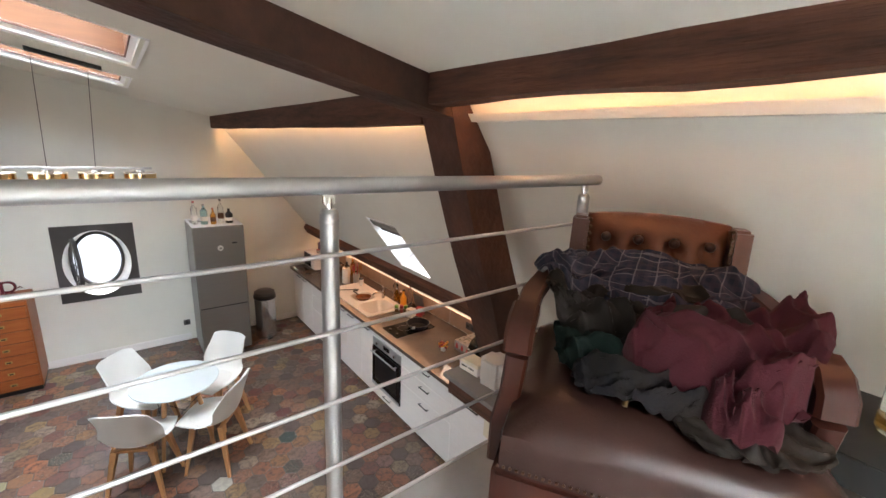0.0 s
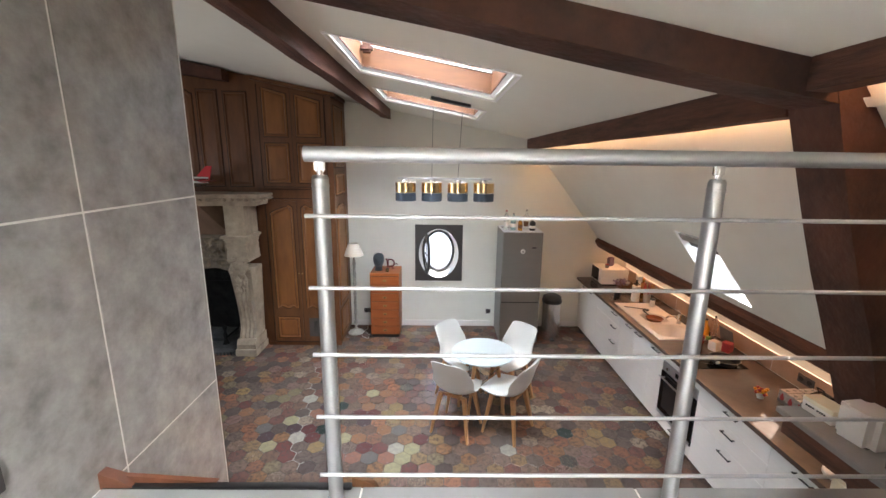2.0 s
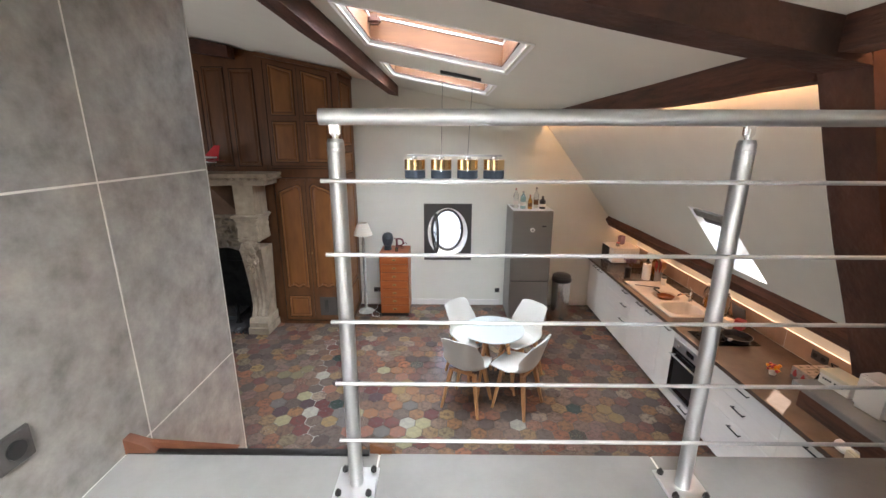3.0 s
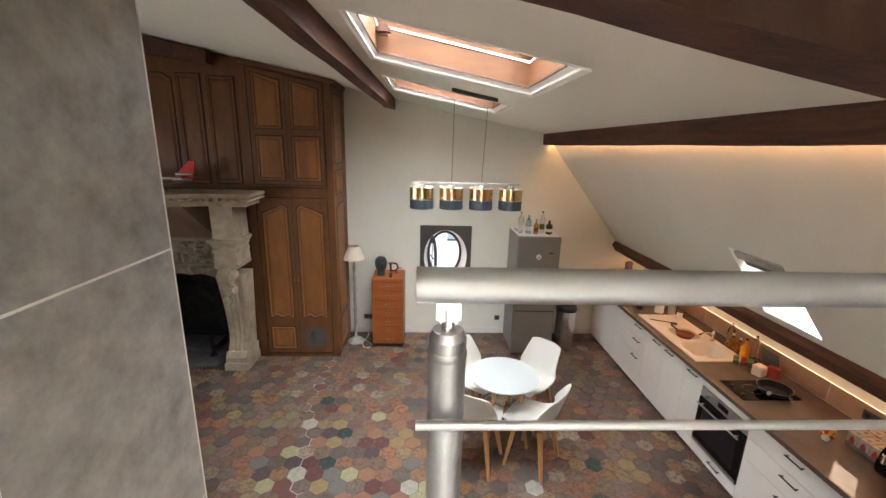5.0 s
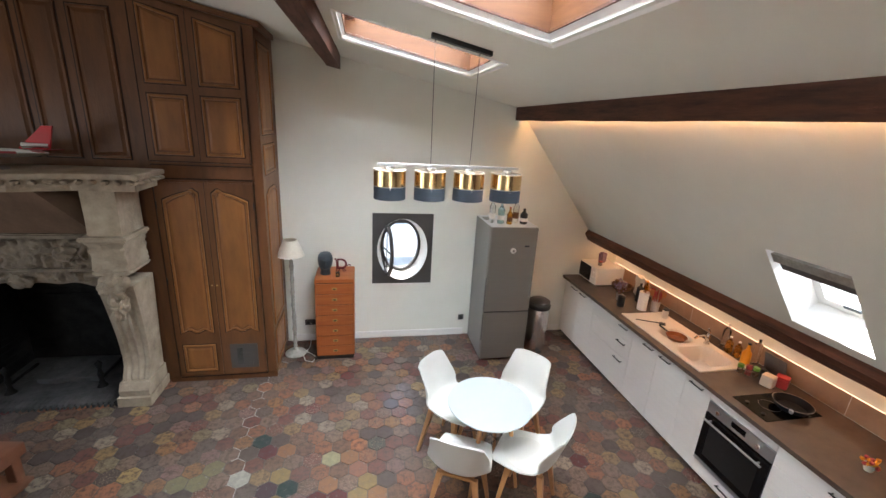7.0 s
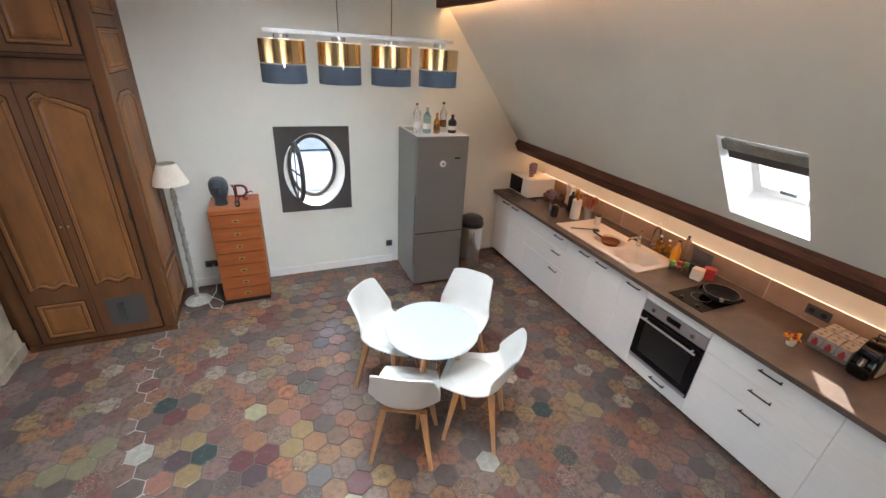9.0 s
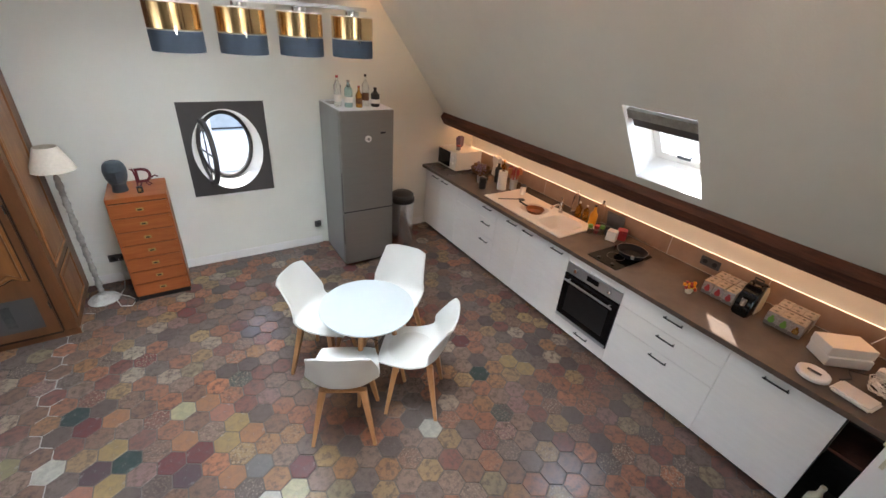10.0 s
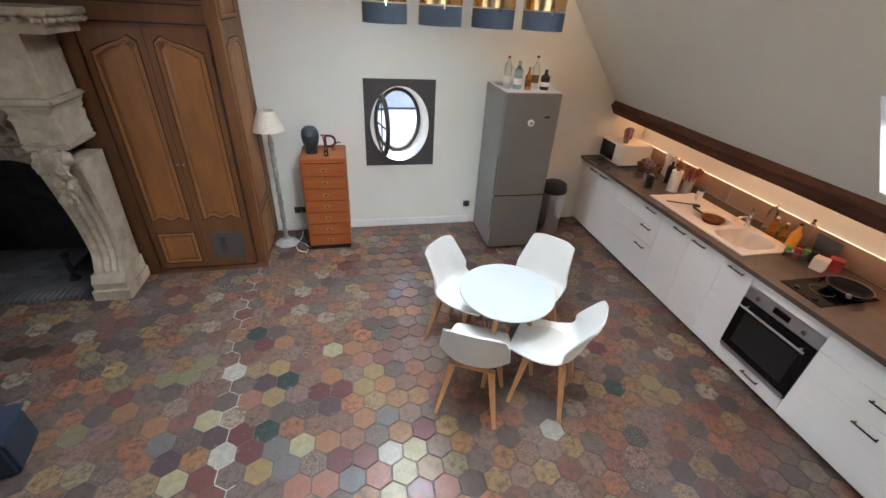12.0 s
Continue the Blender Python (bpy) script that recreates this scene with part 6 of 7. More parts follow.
def pillar(cx):
    p = part("pillar", rough(grid_box(B(), (cx - 0.15, 5.30, 0.0), (cx + 0.15, 5.72, 0.10), (3, 3, 1)), 0.006, 14), M["stone"], fp, "carved stone console pillar")
    bm = B()
    prism(bm, [(5.33, 0.10), (5.72, 0.10), (5.72, 0.24), (5.36, 0.24), (5.32, 0.17)], "x", cx - 0.135, cx + 0.135)
    part("plinth_block", bm, M["stone"], p)
    # scrolled shaft, leaning out towards its head
    bm = B()
    rows = []
    for i in range(25):
        u = i / 24
        z = 0.24 + 1.05 * u
        fy = 5.44 - 0.10 * u ** 2 + 0.05 * math.sin(u * math.pi * 1.0) * (1 - u) - (0.05 * math.exp(-((u - 0.02) / 0.08) ** 2))
        w = 0.115 + 0.035 * u
        row = []
        for kx in range(29):
            v = kx / 28
            groove = 0.022 * (0.5 + 0.5 * math.cos(v * 2 * math.pi * 4)) if 0.08 < v < 0.92 and u < 0.78 else 0.0
            row.append(bm.verts.new((cx - w + 2 * w * v, fy + groove, z)))
        row.append(bm.verts.new((cx + w, 5.72, z)))
        row.append(bm.verts.new((cx - w, 5.72, z)))
        rows.append(row)
    for a, b in zip(rows, rows[1:]):
        for k in range(len(a)):
            bm.faces.new((a[k], a[(k + 1) % len(a)], b[(k + 1) % len(a)], b[k]))
    bm.faces.new(rows[0])
    bm.faces.new(rows[-1])
    part("fluted_shaft", bm, M["stone"], p)
    # acanthus swag
    for i in range(46):
        u = random.random()
        bm = B()
        bmesh.ops.create_icosphere(bm, subdivisions=2, radius=random.uniform(0.028, 0.05), matrix=pose(cx + random.uniform(-0.13, 0.13) * (0.4 + 0.6 * u), 5.335 - 0.03 * random.random(), 0.98 + 0.42 * u) @ Matrix.Diagonal((1, 0.7, 1.3, 1)))
        part("carved_leaf", rough(bm, 0.016, 35), M["stone"], p)
    part("neck_band", bx(B(), (cx - 0.155, 5.31, 1.40), (cx + 0.155, 5.72, 1.45), 0.015), M["stone"], p)
    bm = grid_box(B(), (cx - 0.14, 5.32, 1.45), (cx + 0.14, 5.72, 1.70), (8, 4, 8))
    part("capital", rough(bm, 0.026, 26), M["stone"], p)
    bm = bx(B(), (cx - 0.19, 5.26, 1.735), (cx + 0.19, 5.72, 1.775), 0.01)
    bx(bm, (cx - 0.165, 5.29, 1.70), (cx + 0.165, 5.72, 1.735), 0.012)
    part("cap_plate", bm, M["stone"], p)
    part("upper_block", rough(grid_box(B(), (cx - 0.135, 5.33, 1.775), (cx + 0.135, 5.72, 2.19), (2, 2, 3)), 0.004, 9), M["stone"], p)


random.seed(3)
pillar(-2.98)
pillar(-4.62)
# frieze between the pillars, with a carved lower edge
bm = B()
rows = []
n = 110
for i in range(n + 1):
    u = i / n
    x = -4.49 + 1.38 * u
    foot = 1.27 - 0.10 * (abs(2 * u - 1) ** 6) + 0.008 * math.cos(u * 2 * math.pi * 5)
    row = []
    for j in range(31):
        v = j / 30
        z = foot + (1.72 - foot) * v
        carve = 0.05 * abs(noise.noise(Vector((x * 13, z * 13, 3)))) + 0.03 * max(0, noise.noise(Vector((x * 5, z * 6, 8)))) - 0.012 * (0.28 < v < 0.34)
        row.append(bm.verts.new((x, 5.50 - carve * (1.5 if 0.05 < v < 0.95 else 0), z)))
    row += [bm.verts.new((x, 5.70, 1.72)), bm.verts.new((x, 5.70, foot))]
    rows.append(row)
for a, b in zip(rows, rows[1:]):
    for k in range(len(a)):
        bm.faces.new((a[k], a[(k + 1) % len(a)], b[(k + 1) % len(a)], b[k]))
bm.faces.new(rows[0])
bm.faces.new(rows[-1])
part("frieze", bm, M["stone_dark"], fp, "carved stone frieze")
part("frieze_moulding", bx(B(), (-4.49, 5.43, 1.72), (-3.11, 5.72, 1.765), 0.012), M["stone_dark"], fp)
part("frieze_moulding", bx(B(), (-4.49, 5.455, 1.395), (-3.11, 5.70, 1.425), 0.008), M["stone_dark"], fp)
for fx in (-4.2, -3.8, -3.4):
    bm = B()
    bmesh.ops.create_icosphere(bm, subdivisions=3, radius=0.085, matrix=pose(fx, 5.47, 1.30 if fx == -3.8 else 1.57) @ Matrix.Diagonal((1.2, 0.5, 0.9, 1)))
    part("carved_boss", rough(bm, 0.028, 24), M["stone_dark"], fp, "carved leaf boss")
# hood between frieze and shelf
bm = B()
v0 = [(-4.48, 5.46, 1.765), (-3.12, 5.46, 1.765), (-3.12, 5.73, 1.765), (-4.48, 5.73, 1.765)]
v1 = [(-4.30, 5.17, 2.19), (-3.34, 5.17, 2.19), (-3.10, 5.73, 2.19), (-4.50, 5.73, 2.19)]
a, b = [bm.verts.new(p) for p in v0], [bm.verts.new(p) for p in v1]
bm.faces.new(a[::-1])
bm.faces.new(b)
for i in range(4):
    bm.faces.new((a[i], a[(i + 1) % 4], b[(i + 1) % 4], b[i]))
part("hood", bm, M["hood"], fp, "brown tapered hood under the shelf", smooth=False)
# firebox
bm = B()
bx(bm, (-4.55, 6.30, 0.0), (-3.02, 6.36, 1.75))
bx(bm, (-4.55, 5.56, 0.0), (-4.48, 6.30, 1.75))
bx(bm, (-3.09, 5.56, 0.0), (-3.02, 6.30, 1.75))
bx(bm, (-4.48, 5.72, 1.50), (-3.09, 6.30, 1.75))
part("firebox", bm, M["soot"], fp, "black sooty firebox", smooth=False)
part("fireback", rough(grid_box(B(), (-4.2, 6.25, 0.05), (-3.35, 6.30, 0.85), (5, 1, 5)), 0.008, 9), M["soot"], fp)
bm = bx(B(), (-4.47, 5.36, 0.0), (-3.12, 6.30, 0.03), 0.004)
part("hearth", bm, M["hearth"], fp, "ashy grey hearth slab")
for i in range(26):
    x = -4.42 + i * 0.05
    part("grate_bar", bx(B(), (x, 5.32, 0.002), (x + 0.022, 5.50, 0.038), 0.003), M["hearth"], fp)
for z in [0.10 + 0.075 * i for i in range(14)]:
    for x0, x1, y0, y1 in ((-4.478, -4.470, 5.62, 6.25), (-3.10, -3.092, 5.62, 6.25), (-4.40, -3.16, 6.288, 6.298)):
        part("brick_course", bx(B(), (x0, y0, z), (x1, y1, z + 0.055), 0.002), M["soot"], fp)
fd = thing("firedog", "iron firedog standing in the hearth", "firedog", (-4.25, 5.62, 0.03), group="firedogs")
bm = lathe(B(), [(0.05, 0), (0.03, 0.03), (0.018, 0.08), (0.03, 0.14), (0.015, 0.20), (0.035, 0.27), (0.0, 0.31)], seg=14, closed=True)
part("upright", bm, M["soot"], fd)
part("log_bar", bx(B(), (-0.012, 0.0, 0.08), (0.012, 0.40, 0.10), 0.003), M["soot"], fd)
copy_thing(fd, pose(-3.45, 5.66, 0.03))
asht = tagged(part("ash_mound", rough(grid_box(B(), (-4.1, 5.75, 0.031), (-3.5, 6.15, 0.09), (6, 5, 1)), 0.03, 7), M["hearth"]), "grey heap of ash and burnt wood", "ash")
# model aircraft on the shelf
ac = thing("model_aeroplane", "red and silver model airliner on a stand", "model aeroplane", (-3.66, 5.34, 2.346), 4)
ac.scale = (1.2, 1.2, 1.2)
prof = [(0.0, 0.0), (0.02, 0.03), (0.032, 0.10), (0.034, 0.65), (0.022, 0.78), (0.008, 0.86)]
bm = lathe(B(), prof, seg=18)
bmesh.ops.transform(bm, matrix=pose(-0.55, 0, 0.115, 0, 90, 0), verts=bm.verts)
part("fuselage", bm, M["chrome"], ac, "silver fuselage")
part("cheat_line", bx(B(), (-0.48, -0.0355, 0.108), (0.14, 0.0355, 0.124), 0.002), M["red_plastic"], ac)
for s in (-1, 1):
    bm = B()
    prism(bm, [(-0.18, 0), (-0.02, 0), (0.16, 0.36 * s), (0.10, 0.36 * s)], "z", 0.098, 0.106)
    part("wing", bm, M["chrome"], ac, "silver wing", smooth=False)
    part("engine", cyl(B(), (-0.10, 0.14 * s, 0.08), (0.02, 0.14 * s, 0.08), 0.02, 0.015, 12), M["chrome"], ac)
    bm = B()
    prism(bm, [(0.20, 0), (0.27, 0), (0.34, 0.12 * s), (0.30, 0.12 * s)], "z", 0.13, 0.135)
    part("tailplane", bm, M["red_plastic"], ac, smooth=False)
part("tail_engine", cyl(B(), (0.17, 0, 0.165), (0.32, 0, 0.165), 0.024, 0.018, 14), M["chrome"], ac)
bm = B()
prism(bm, [(0.14, 0.14), (0.32, 0.14), (0.36, 0.30), (0.30, 0.30)], "y", -0.006, 0.006)
part("tail_fin", bm, material("bright_red_paint", (0.55, 0.012, 0.02), 0.3, var=0.1), ac, "bright red tail fin", smooth=False)
part("stand", lathe(B(), [(0.06, 0), (0.06, 0.012), (0.012, 0.02), (0.012, 0.085)], seg=16), M["box_grey"], ac)

# ---- coffee table, trunk and tub in the sitting corner ----
ctb = thing("coffee_table", "low red-brown wooden coffee table with a shelf", "coffee table", (-3.27, 4.42, 0), -8)
part("tabletop", bx(B(), (-1.1, -0.62, 0.30), (0.0, 0.0, 0.40), 0.006), M["red_table"], ctb)
part("shelf", bx(B(), (-1.08, -0.64, 0.07), (0.03, -0.03, 0.10), 0.004), M["red_table"], ctb)
for x in (-1.05, -0.10):
    for y in (-0.57, -0.10):
        part("leg", bx(B(), (x, y, 0.0), (x + 0.07, y + 0.07, 0.30), 0.004), M["red_table"], ctb)
tk = thing("trunk", "old leather-covered trunk with dark straps", "trunk", (-3.25, 3.75, 0), -8)
part("body", bx(B(), (-0.62, -0.38, 0.0), (0.0, 0.0, 0.36), 0.01), M["trunk"], tk)
part("lid", bx(B(), (-0.625, -0.385, 0.362), (0.005, 0.005, 0.45), 0.015), M["trunk"], tk)
for y in (-0.30, -0.10):
    part("strap", bx(B(), (-0.63, y, 0.0), (0.01, y + 0.035, 0.455), 0.003), M["leather"], tk, "dark leather strap")
bk = thing("magazine", "white magazine lying on the trunk", "magazine", (-3.42, 3.62, 0.4565), 25)
part("pages", bx(B(), (-0.14, -0.10, 0), (0.14, 0.10, 0.012), 0.002), M["paper"], bk)
part("cover_print", bx(B(), (-0.10, -0.07, 0.0125), (0.10, 0.02, 0.0135)), M["sculpture"], bk, smooth=False)
tbn = thing("plastic_crate", "dark navy plastic crate on the floor", "crate", (-2.98, 3.72, 0), 12)
bm = bx(B(), (-0.2, -0.15, 0.0), (0.2, 0.15, 0.26), 0.02)
part("tub", bm, M["blue_tub"], tbn)
part("rim", bx(B(), (-0.21, -0.16, 0.262), (0.21, 0.16, 0.285), 0.008), M["blue_tub"], tbn)

# ---- armchair with clothes, side table on the loft ----
ARM = (1.02, 0.34, LOFT)
AT = 121      # the chair's own +y is its front
arm = thing("armchair", "brown buttoned leather armchair heaped with clothes", "armchair", ARM, AT)
bm = grid_box(B(), (-0.29, -0.26, 0.42), (0.29, 0.30, 0.565), (16, 16, 5))
for v in bm.verts:
    x, y, z = v.co
    e = max(abs(x) / 0.29, abs(y - 0.02) / 0.28)
    if z > 0.5:
        v.co.z -= 0.06 * e ** 6 * (z - 0.42) / 0.145
        v.co.z += 0.005 * noise.noise(v.co * 5)
bmesh.ops.smooth_vert(bm, verts=bm.verts, factor=0.5, use_axis_x=True, use_axis_y=True, use_axis_z=True)
part("seat", bm, M["leather"], arm, "dark brown leather seat cushion")
part("seat_frame", bx(B(), (-0.30, -0.27, 0.30), (0.30, 0.302, 0.425), 0.01), M["mahogany"], arm)
for i in range(46):
    bm = B()
    bmesh.ops.create_icosphere(bm, subdivisions=1, radius=0.0038, matrix=pose(-0.285 + i * 0.0127, 0.302, 0.437))
    part("nail", bm, M["bronze"], arm)
for i in range(24):
    bm = B()
    bmesh.ops.create_icosphere(bm, subdivisions=1, radius=0.007, matrix=pose(-0.292, -0.25 + i * 0.023, 0.437))
    part("nail", bm, M["bronze"], arm)


def back_y(z):
    return -0.26 - 0.14 * (z - 0.45)


bm = B()
rows = []
n, m = 48, 36
for j in range(m + 1):
    z = 0.42 + 0.46 * j / m
    row = []
    for i in range(n + 1):
        u = 2 * i / n - 1
        w = 0.172 + 0.03 * (z - 0.42)
        x = w * u
        y = back_y(z) + 0.075 * (1 - abs(u) ** 6) * (1 - (j / m) ** 10)
        for bx0 in (-0.13, -0.045, 0.045, 0.13):
            for bz in (0.60, 0.70, 0.80):
                d = math.hypot(x - bx0 - (0.05 if bz == 0.70 else 0), z - bz)
                y -= 0.040 * math.exp(-(d / 0.024) ** 2)
        row.append(bm.verts.new((x, y, z - 0.012 + 0.014 * (1 - u * u) * j / m)))
    rows.append(row)
for j, row in enumerate(rows):
    row += [bm.verts.new((v.co.x, back_y(0.42 + 0.46 * j / m) - 0.03, v.co.z)) for v in reversed(row)]
for a, b in zip(rows, rows[1:]):
    for i in range(len(a)):
        bm.faces.new((a[i], a[(i + 1) % len(a)], b[(i + 1) % len(a)], b[i]))
bm.faces.new(rows[0])
bm.faces.new(rows[-1])
bk = part("backrest", bm, M["leather_tan"], arm, "tan buttoned leather back")
for bx0 in (-0.13, -0.045, 0.045, 0.13):
    for bz in (0.70, 0.80):
        bm = B()
        bmesh.ops.create_icosphere(bm, subdivisions=2, radius=0.014, matrix=pose(bx0 + (0.05 if bz == 0.70 else 0), back_y(bz) + 0.05, bz + 0.015))
        part("button", bm, M["leather"], bk)
for s, ax, py in ((-1, -0.255, 0.13), (1, 0.288, 0.19)):
    bm = B()
    prism(bm, [(-0.27, 0.25), (-0.20, 0.25), (-0.27, 0.865), (-0.34, 0.865)], "x", s * 0.203 - 0.024, s * 0.203 + 0.024)
    bmesh.ops.bevel(bm, geom=list(bm.edges), offset=0.008, segments=2, affect="EDGES")
    part("back_post", bm, M["leather_tan"], arm)
    for i in range(20):
        bm = B()
        z = 0.48 + i * 0.02
        bmesh.ops.create_icosphere(bm, subdivisions=1, radius=0.006, matrix=pose(s * 0.176, back_y(z) + 0.055, z))
        part("nail", bm, M["bronze"], arm)
    pts = [(s * 0.215, -0.30, 0.715), (ax * 0.93, -0.18, 0.71), (ax, 0.0, 0.70), (ax, 0.08, 0.69), (ax, 0.14, 0.67), (ax, 0.16, 0.62)]
    a = part("armrest", bar(B(), pts[:5], 0.026, 0.018), M["mahogany"], arm, "polished wooden armrest")
    part("arm_cap", bar(B(), [(ax, 0.095, 0.692), (ax, 0.14, 0.680), (ax, 0.165, 0.655), (ax, 0.170, 0.622)], 0.031, 0.021), M["mahogany"], a, "polished wooden arm end")
    part("arm_post", bar(B(), [(ax, 0.165, 0.61), (ax + s * 0.006, 0.5 * py + 0.075, 0.52), (ax + s * 0.02, 0.5 * py + 0.08, 0.45), (s * 0.305, py, 0.36)], 0.024, 0.018), M["mahogany"], arm)
    for y in (-0.24, 0.27):
        part("leg", cyl(B(), (s * 0.27, y, 0.0), (s * 0.27, y, 0.305), 0.018, 0.03, 10), M["mahogany"], arm)


def lerp(a, b, t):
    return a + (b - a) * t


def support(x, y):
    """Height of the seat, arms and back under the cloth, in the chair's axes."""
    z = 0.562
    if y < -0.12:
        z += (-0.12 - y) * 1.1
    k = min(max((abs(x) - 0.20) / 0.06, 0.0), 1.0) * min(max((0.15 - y) / 0.05, 0.0), 1.0)
    return z + k * max(0.69 - z, 0.0)


def garment(name, label, mat, x0, x1, y0, y1, lift, fold, seed, turn=0.0, thick=0.010, bulge=0.05, n=70, ridge=0.5, passes=2, scale=1.0):
    """A crumpled cloth lying over the seat and back: long soft folds and a rolled, uneven rim."""
    bm = B()
    uv = bm.loops.layers.uv.new("UVMap")
    vs = []
    ct, sn = math.cos(radians(turn)), math.sin(radians(turn))
    for i in range(n + 1):
        row = []
        for j in range(n + 1):
            u, v = 2 * i / n - 1, 2 * j / n - 1
            # a rounded, lobed outline
            k = math.sqrt(max(1 - 0.42 * v * v, 0.05)), math.sqrt(max(1 - 0.42 * u * u, 0.05))
            a = math.atan2(v, u)
            lobe = 1 + 0.13 * noise.noise(Vector((math.cos(a) * 1.6, math.sin(a) * 1.6, seed)))
            lx, ly = u * k[0] * lobe, v * k[1] * lobe
            rx, ry = lx * ct - ly * sn, lx * sn + ly * ct
            x, y = lerp(x0, x1, (rx + 1) / 2), lerp(y0, y1, (ry + 1) / 2)
            w = 0.55 * noise.noise(Vector((u * 0.9, v * 0.9, seed + 5)))
            fa = math.sin((u * 1.2 + v * 2.1 + w * 2.2) * 4.2 * scale + seed) * 0.5 + 0.5
            fb = math.sin((u * 2.4 - v * 1.3 + w * 2.8) * 5.5 * scale + seed * 2) * 0.5 + 0.5
            big = noise.noise(Vector((u * 1.4 + seed, v * 1.4, seed)))
            rim = max(abs(u), abs(v)) ** 6
            h = bulge * (1 - 0.85 * rim) * (1 + 0.9 * big) + fold * (1.3 * fa ** 2 + 0.8 * fb ** 3) * (1 - 0.5 * rim)
            z = support(x, y) + lift * (1 - 0.75 * rim) + h
            z += ridge * fold * (1 - abs(noise.noise(Vector((u * 4.5 + w * 3, v * 4.5 - w * 3, seed + 11))))) ** 4
            if z > 0.72:
                z = 0.72 + 0.55 * (z - 0.72)
            low = back_y(z) + 0.075
            d = y + 0.25 * h - low
            row.append(bm.verts.new((x, low + (d if d > 0.04 else 0.04 * math.exp(d / 0.04 - 1)), z)))
        vs.append(row)
    for i in range(n):
        for j in range(n):
            f = bm.faces.new((vs[i][j], vs[i + 1][j], vs[i + 1][j + 1], vs[i][j + 1]))
            for lp, (p, q) in zip(f.loops, ((i, j), (i + 1, j), (i + 1, j + 1), (i, j + 1))):
                lp[uv].uv = (p / n, q / n)
    for k in range(passes):
        bmesh.ops.smooth_vert(bm, verts=bm.verts, factor=0.5, use_axis_x=True, use_axis_y=True, use_axis_z=True)
    bmesh.ops.recalc_face_normals(bm, faces=bm.faces)
    bm.normal_update()
    rim = [e for e in bm.edges if e.is_boundary]
    twin = {v: bm.verts.new(v.co - v.normal * thick) for v in list(bm.verts)}
    for f in list(bm.faces):
        bm.faces.new([twin[v] for v in reversed(f.verts)])
    for e in rim:
        a, b = e.verts
        bm.faces.new((a, b, twin[b], twin[a]))
    bmesh.ops.recalc_face_normals(bm, faces=bm.faces)
    ob = part(name, bm, M[mat])
    ob.matrix_basis = pose(*ARM, 0, 0, AT)
    return tagged(ob, label, "clothing", group="clothes on the armchair")


garment("green_pullover", "dark green pullover under the other clothes", "green_cloth", 0.225, 0.02, -0.08, 0.13, 0.02, 0.022, 2.1, bulge=0.03)
garment("dark_trousers", "black trousers hanging over the seat side", "jacket", 0.0, -0.27, -0.04, 0.29, 0.004, 0.016, 7.7, bulge=0.012, ridge=0.6, passes=2)
garment("jeans", "faded dark jeans with a brown lining", "denim", 0.17, -0.16, 0.0, 0.22, 0.012, 0.024, 5.2, 20, bulge=0.025, ridge=0.9, passes=1)
garment("leather_jacket", "worn black leather jacket folded on the seat", "jacket", 0.27, -0.22, -0.17, 0.06, 0.06, 0.036, 3.4, -8, ridge=0.9, passes=1)
garment("plaid_shirt", "blue-grey checked flannel shirt over the back", "plaid", 0.31, -0.25, -0.25, -0.05, 0.10, 0.036, 1.3, 4, bulge=0.035, passes=2, scale=1.2)
garment("maroon_sweater", "maroon jersey sweater crumpled on the pile", "maroon", 0.08, -0.275, -0.12, 0.20, 0.075, 0.042, 4.6, 14, thick=0.014, bulge=0.040, n=90, ridge=0.7, passes=3, scale=1.25)
garment("sweater_sleeve", "hanging sleeve of the maroon sweater", "maroon", -0.05, -0.18, 0.06, 0.27, 0.030, 0.020, 8.2, 10, thick=0.014, n=50, ridge=0.3, passes=3)
bm = tube(B(), [(0.06, 0.18, 0.60), (0.066, 0.20, 0.592), (0.07, 0.215, 0.578)], 0.005, 8)
bk = tagged(part("belt_buckle", bm, M["brass"]), "small brass buckle of the jeans", "buckle")
bk.matrix_basis = pose(*ARM, 0, 0, AT)

# stone shelf beyond the rail, beside the leaning post, with a loudspeaker and a box
SZ = 1.72
shelf = thing("stone_shelf", "grey stone shelf on a dark wooden board", "shelf")
part("slab", bx(B(), (1.37, 0.872, SZ - 0.028), (1.655, 1.515, SZ), 0.003), M["floor_tile"], shelf)
part("board", rough(grid_box(B(), (1.395, 0.872, 1.60), (1.43, 1.49, SZ - 0.0285), (2, 8, 6)), 0.003, 9), M["beam_y"], shelf, "dark stained board")
part("bracket", bx(B(), (1.43, 1.30, SZ - 0.12), (1.655, 1.335, SZ - 0.0285), 0.003), M["beam"], shelf)
sp = thing("loudspeaker", "small white rounded loudspeaker on the stone shelf", "loudspeaker", (1.535, 1.275, SZ), 6)
bm = bx(B(), (-0.072, -0.075, 0.004), (0.072, 0.075, 0.14))
bmesh.ops.bevel(bm, geom=[e for e in bm.edges if abs(e.verts[0].co.z - e.verts[1].co.z) > 0.1], offset=0.028, segments=5, affect="EDGES")
bmesh.ops.bevel(bm, geom=[e for e in bm.edges if all(v.co.z > 0.13 for v in e.verts)], offset=0.006, segments=2, affect="EDGES")
part("body", bm, M["speaker_white"], sp)
part("foot", bx(B(), (-0.055, -0.055, 0), (0.055, 0.055, 0.0045)), M["panel_dark"], sp, smooth=False)
part("cable", tube(B(), [(0.07, -0.02, 0.02), (0.09, -0.06, 0.01), (0.08, -0.14, 0.004), (0.05, -0.22, 0.004)], 0.003, 6), M["white_plastic"], sp, "white power cable")
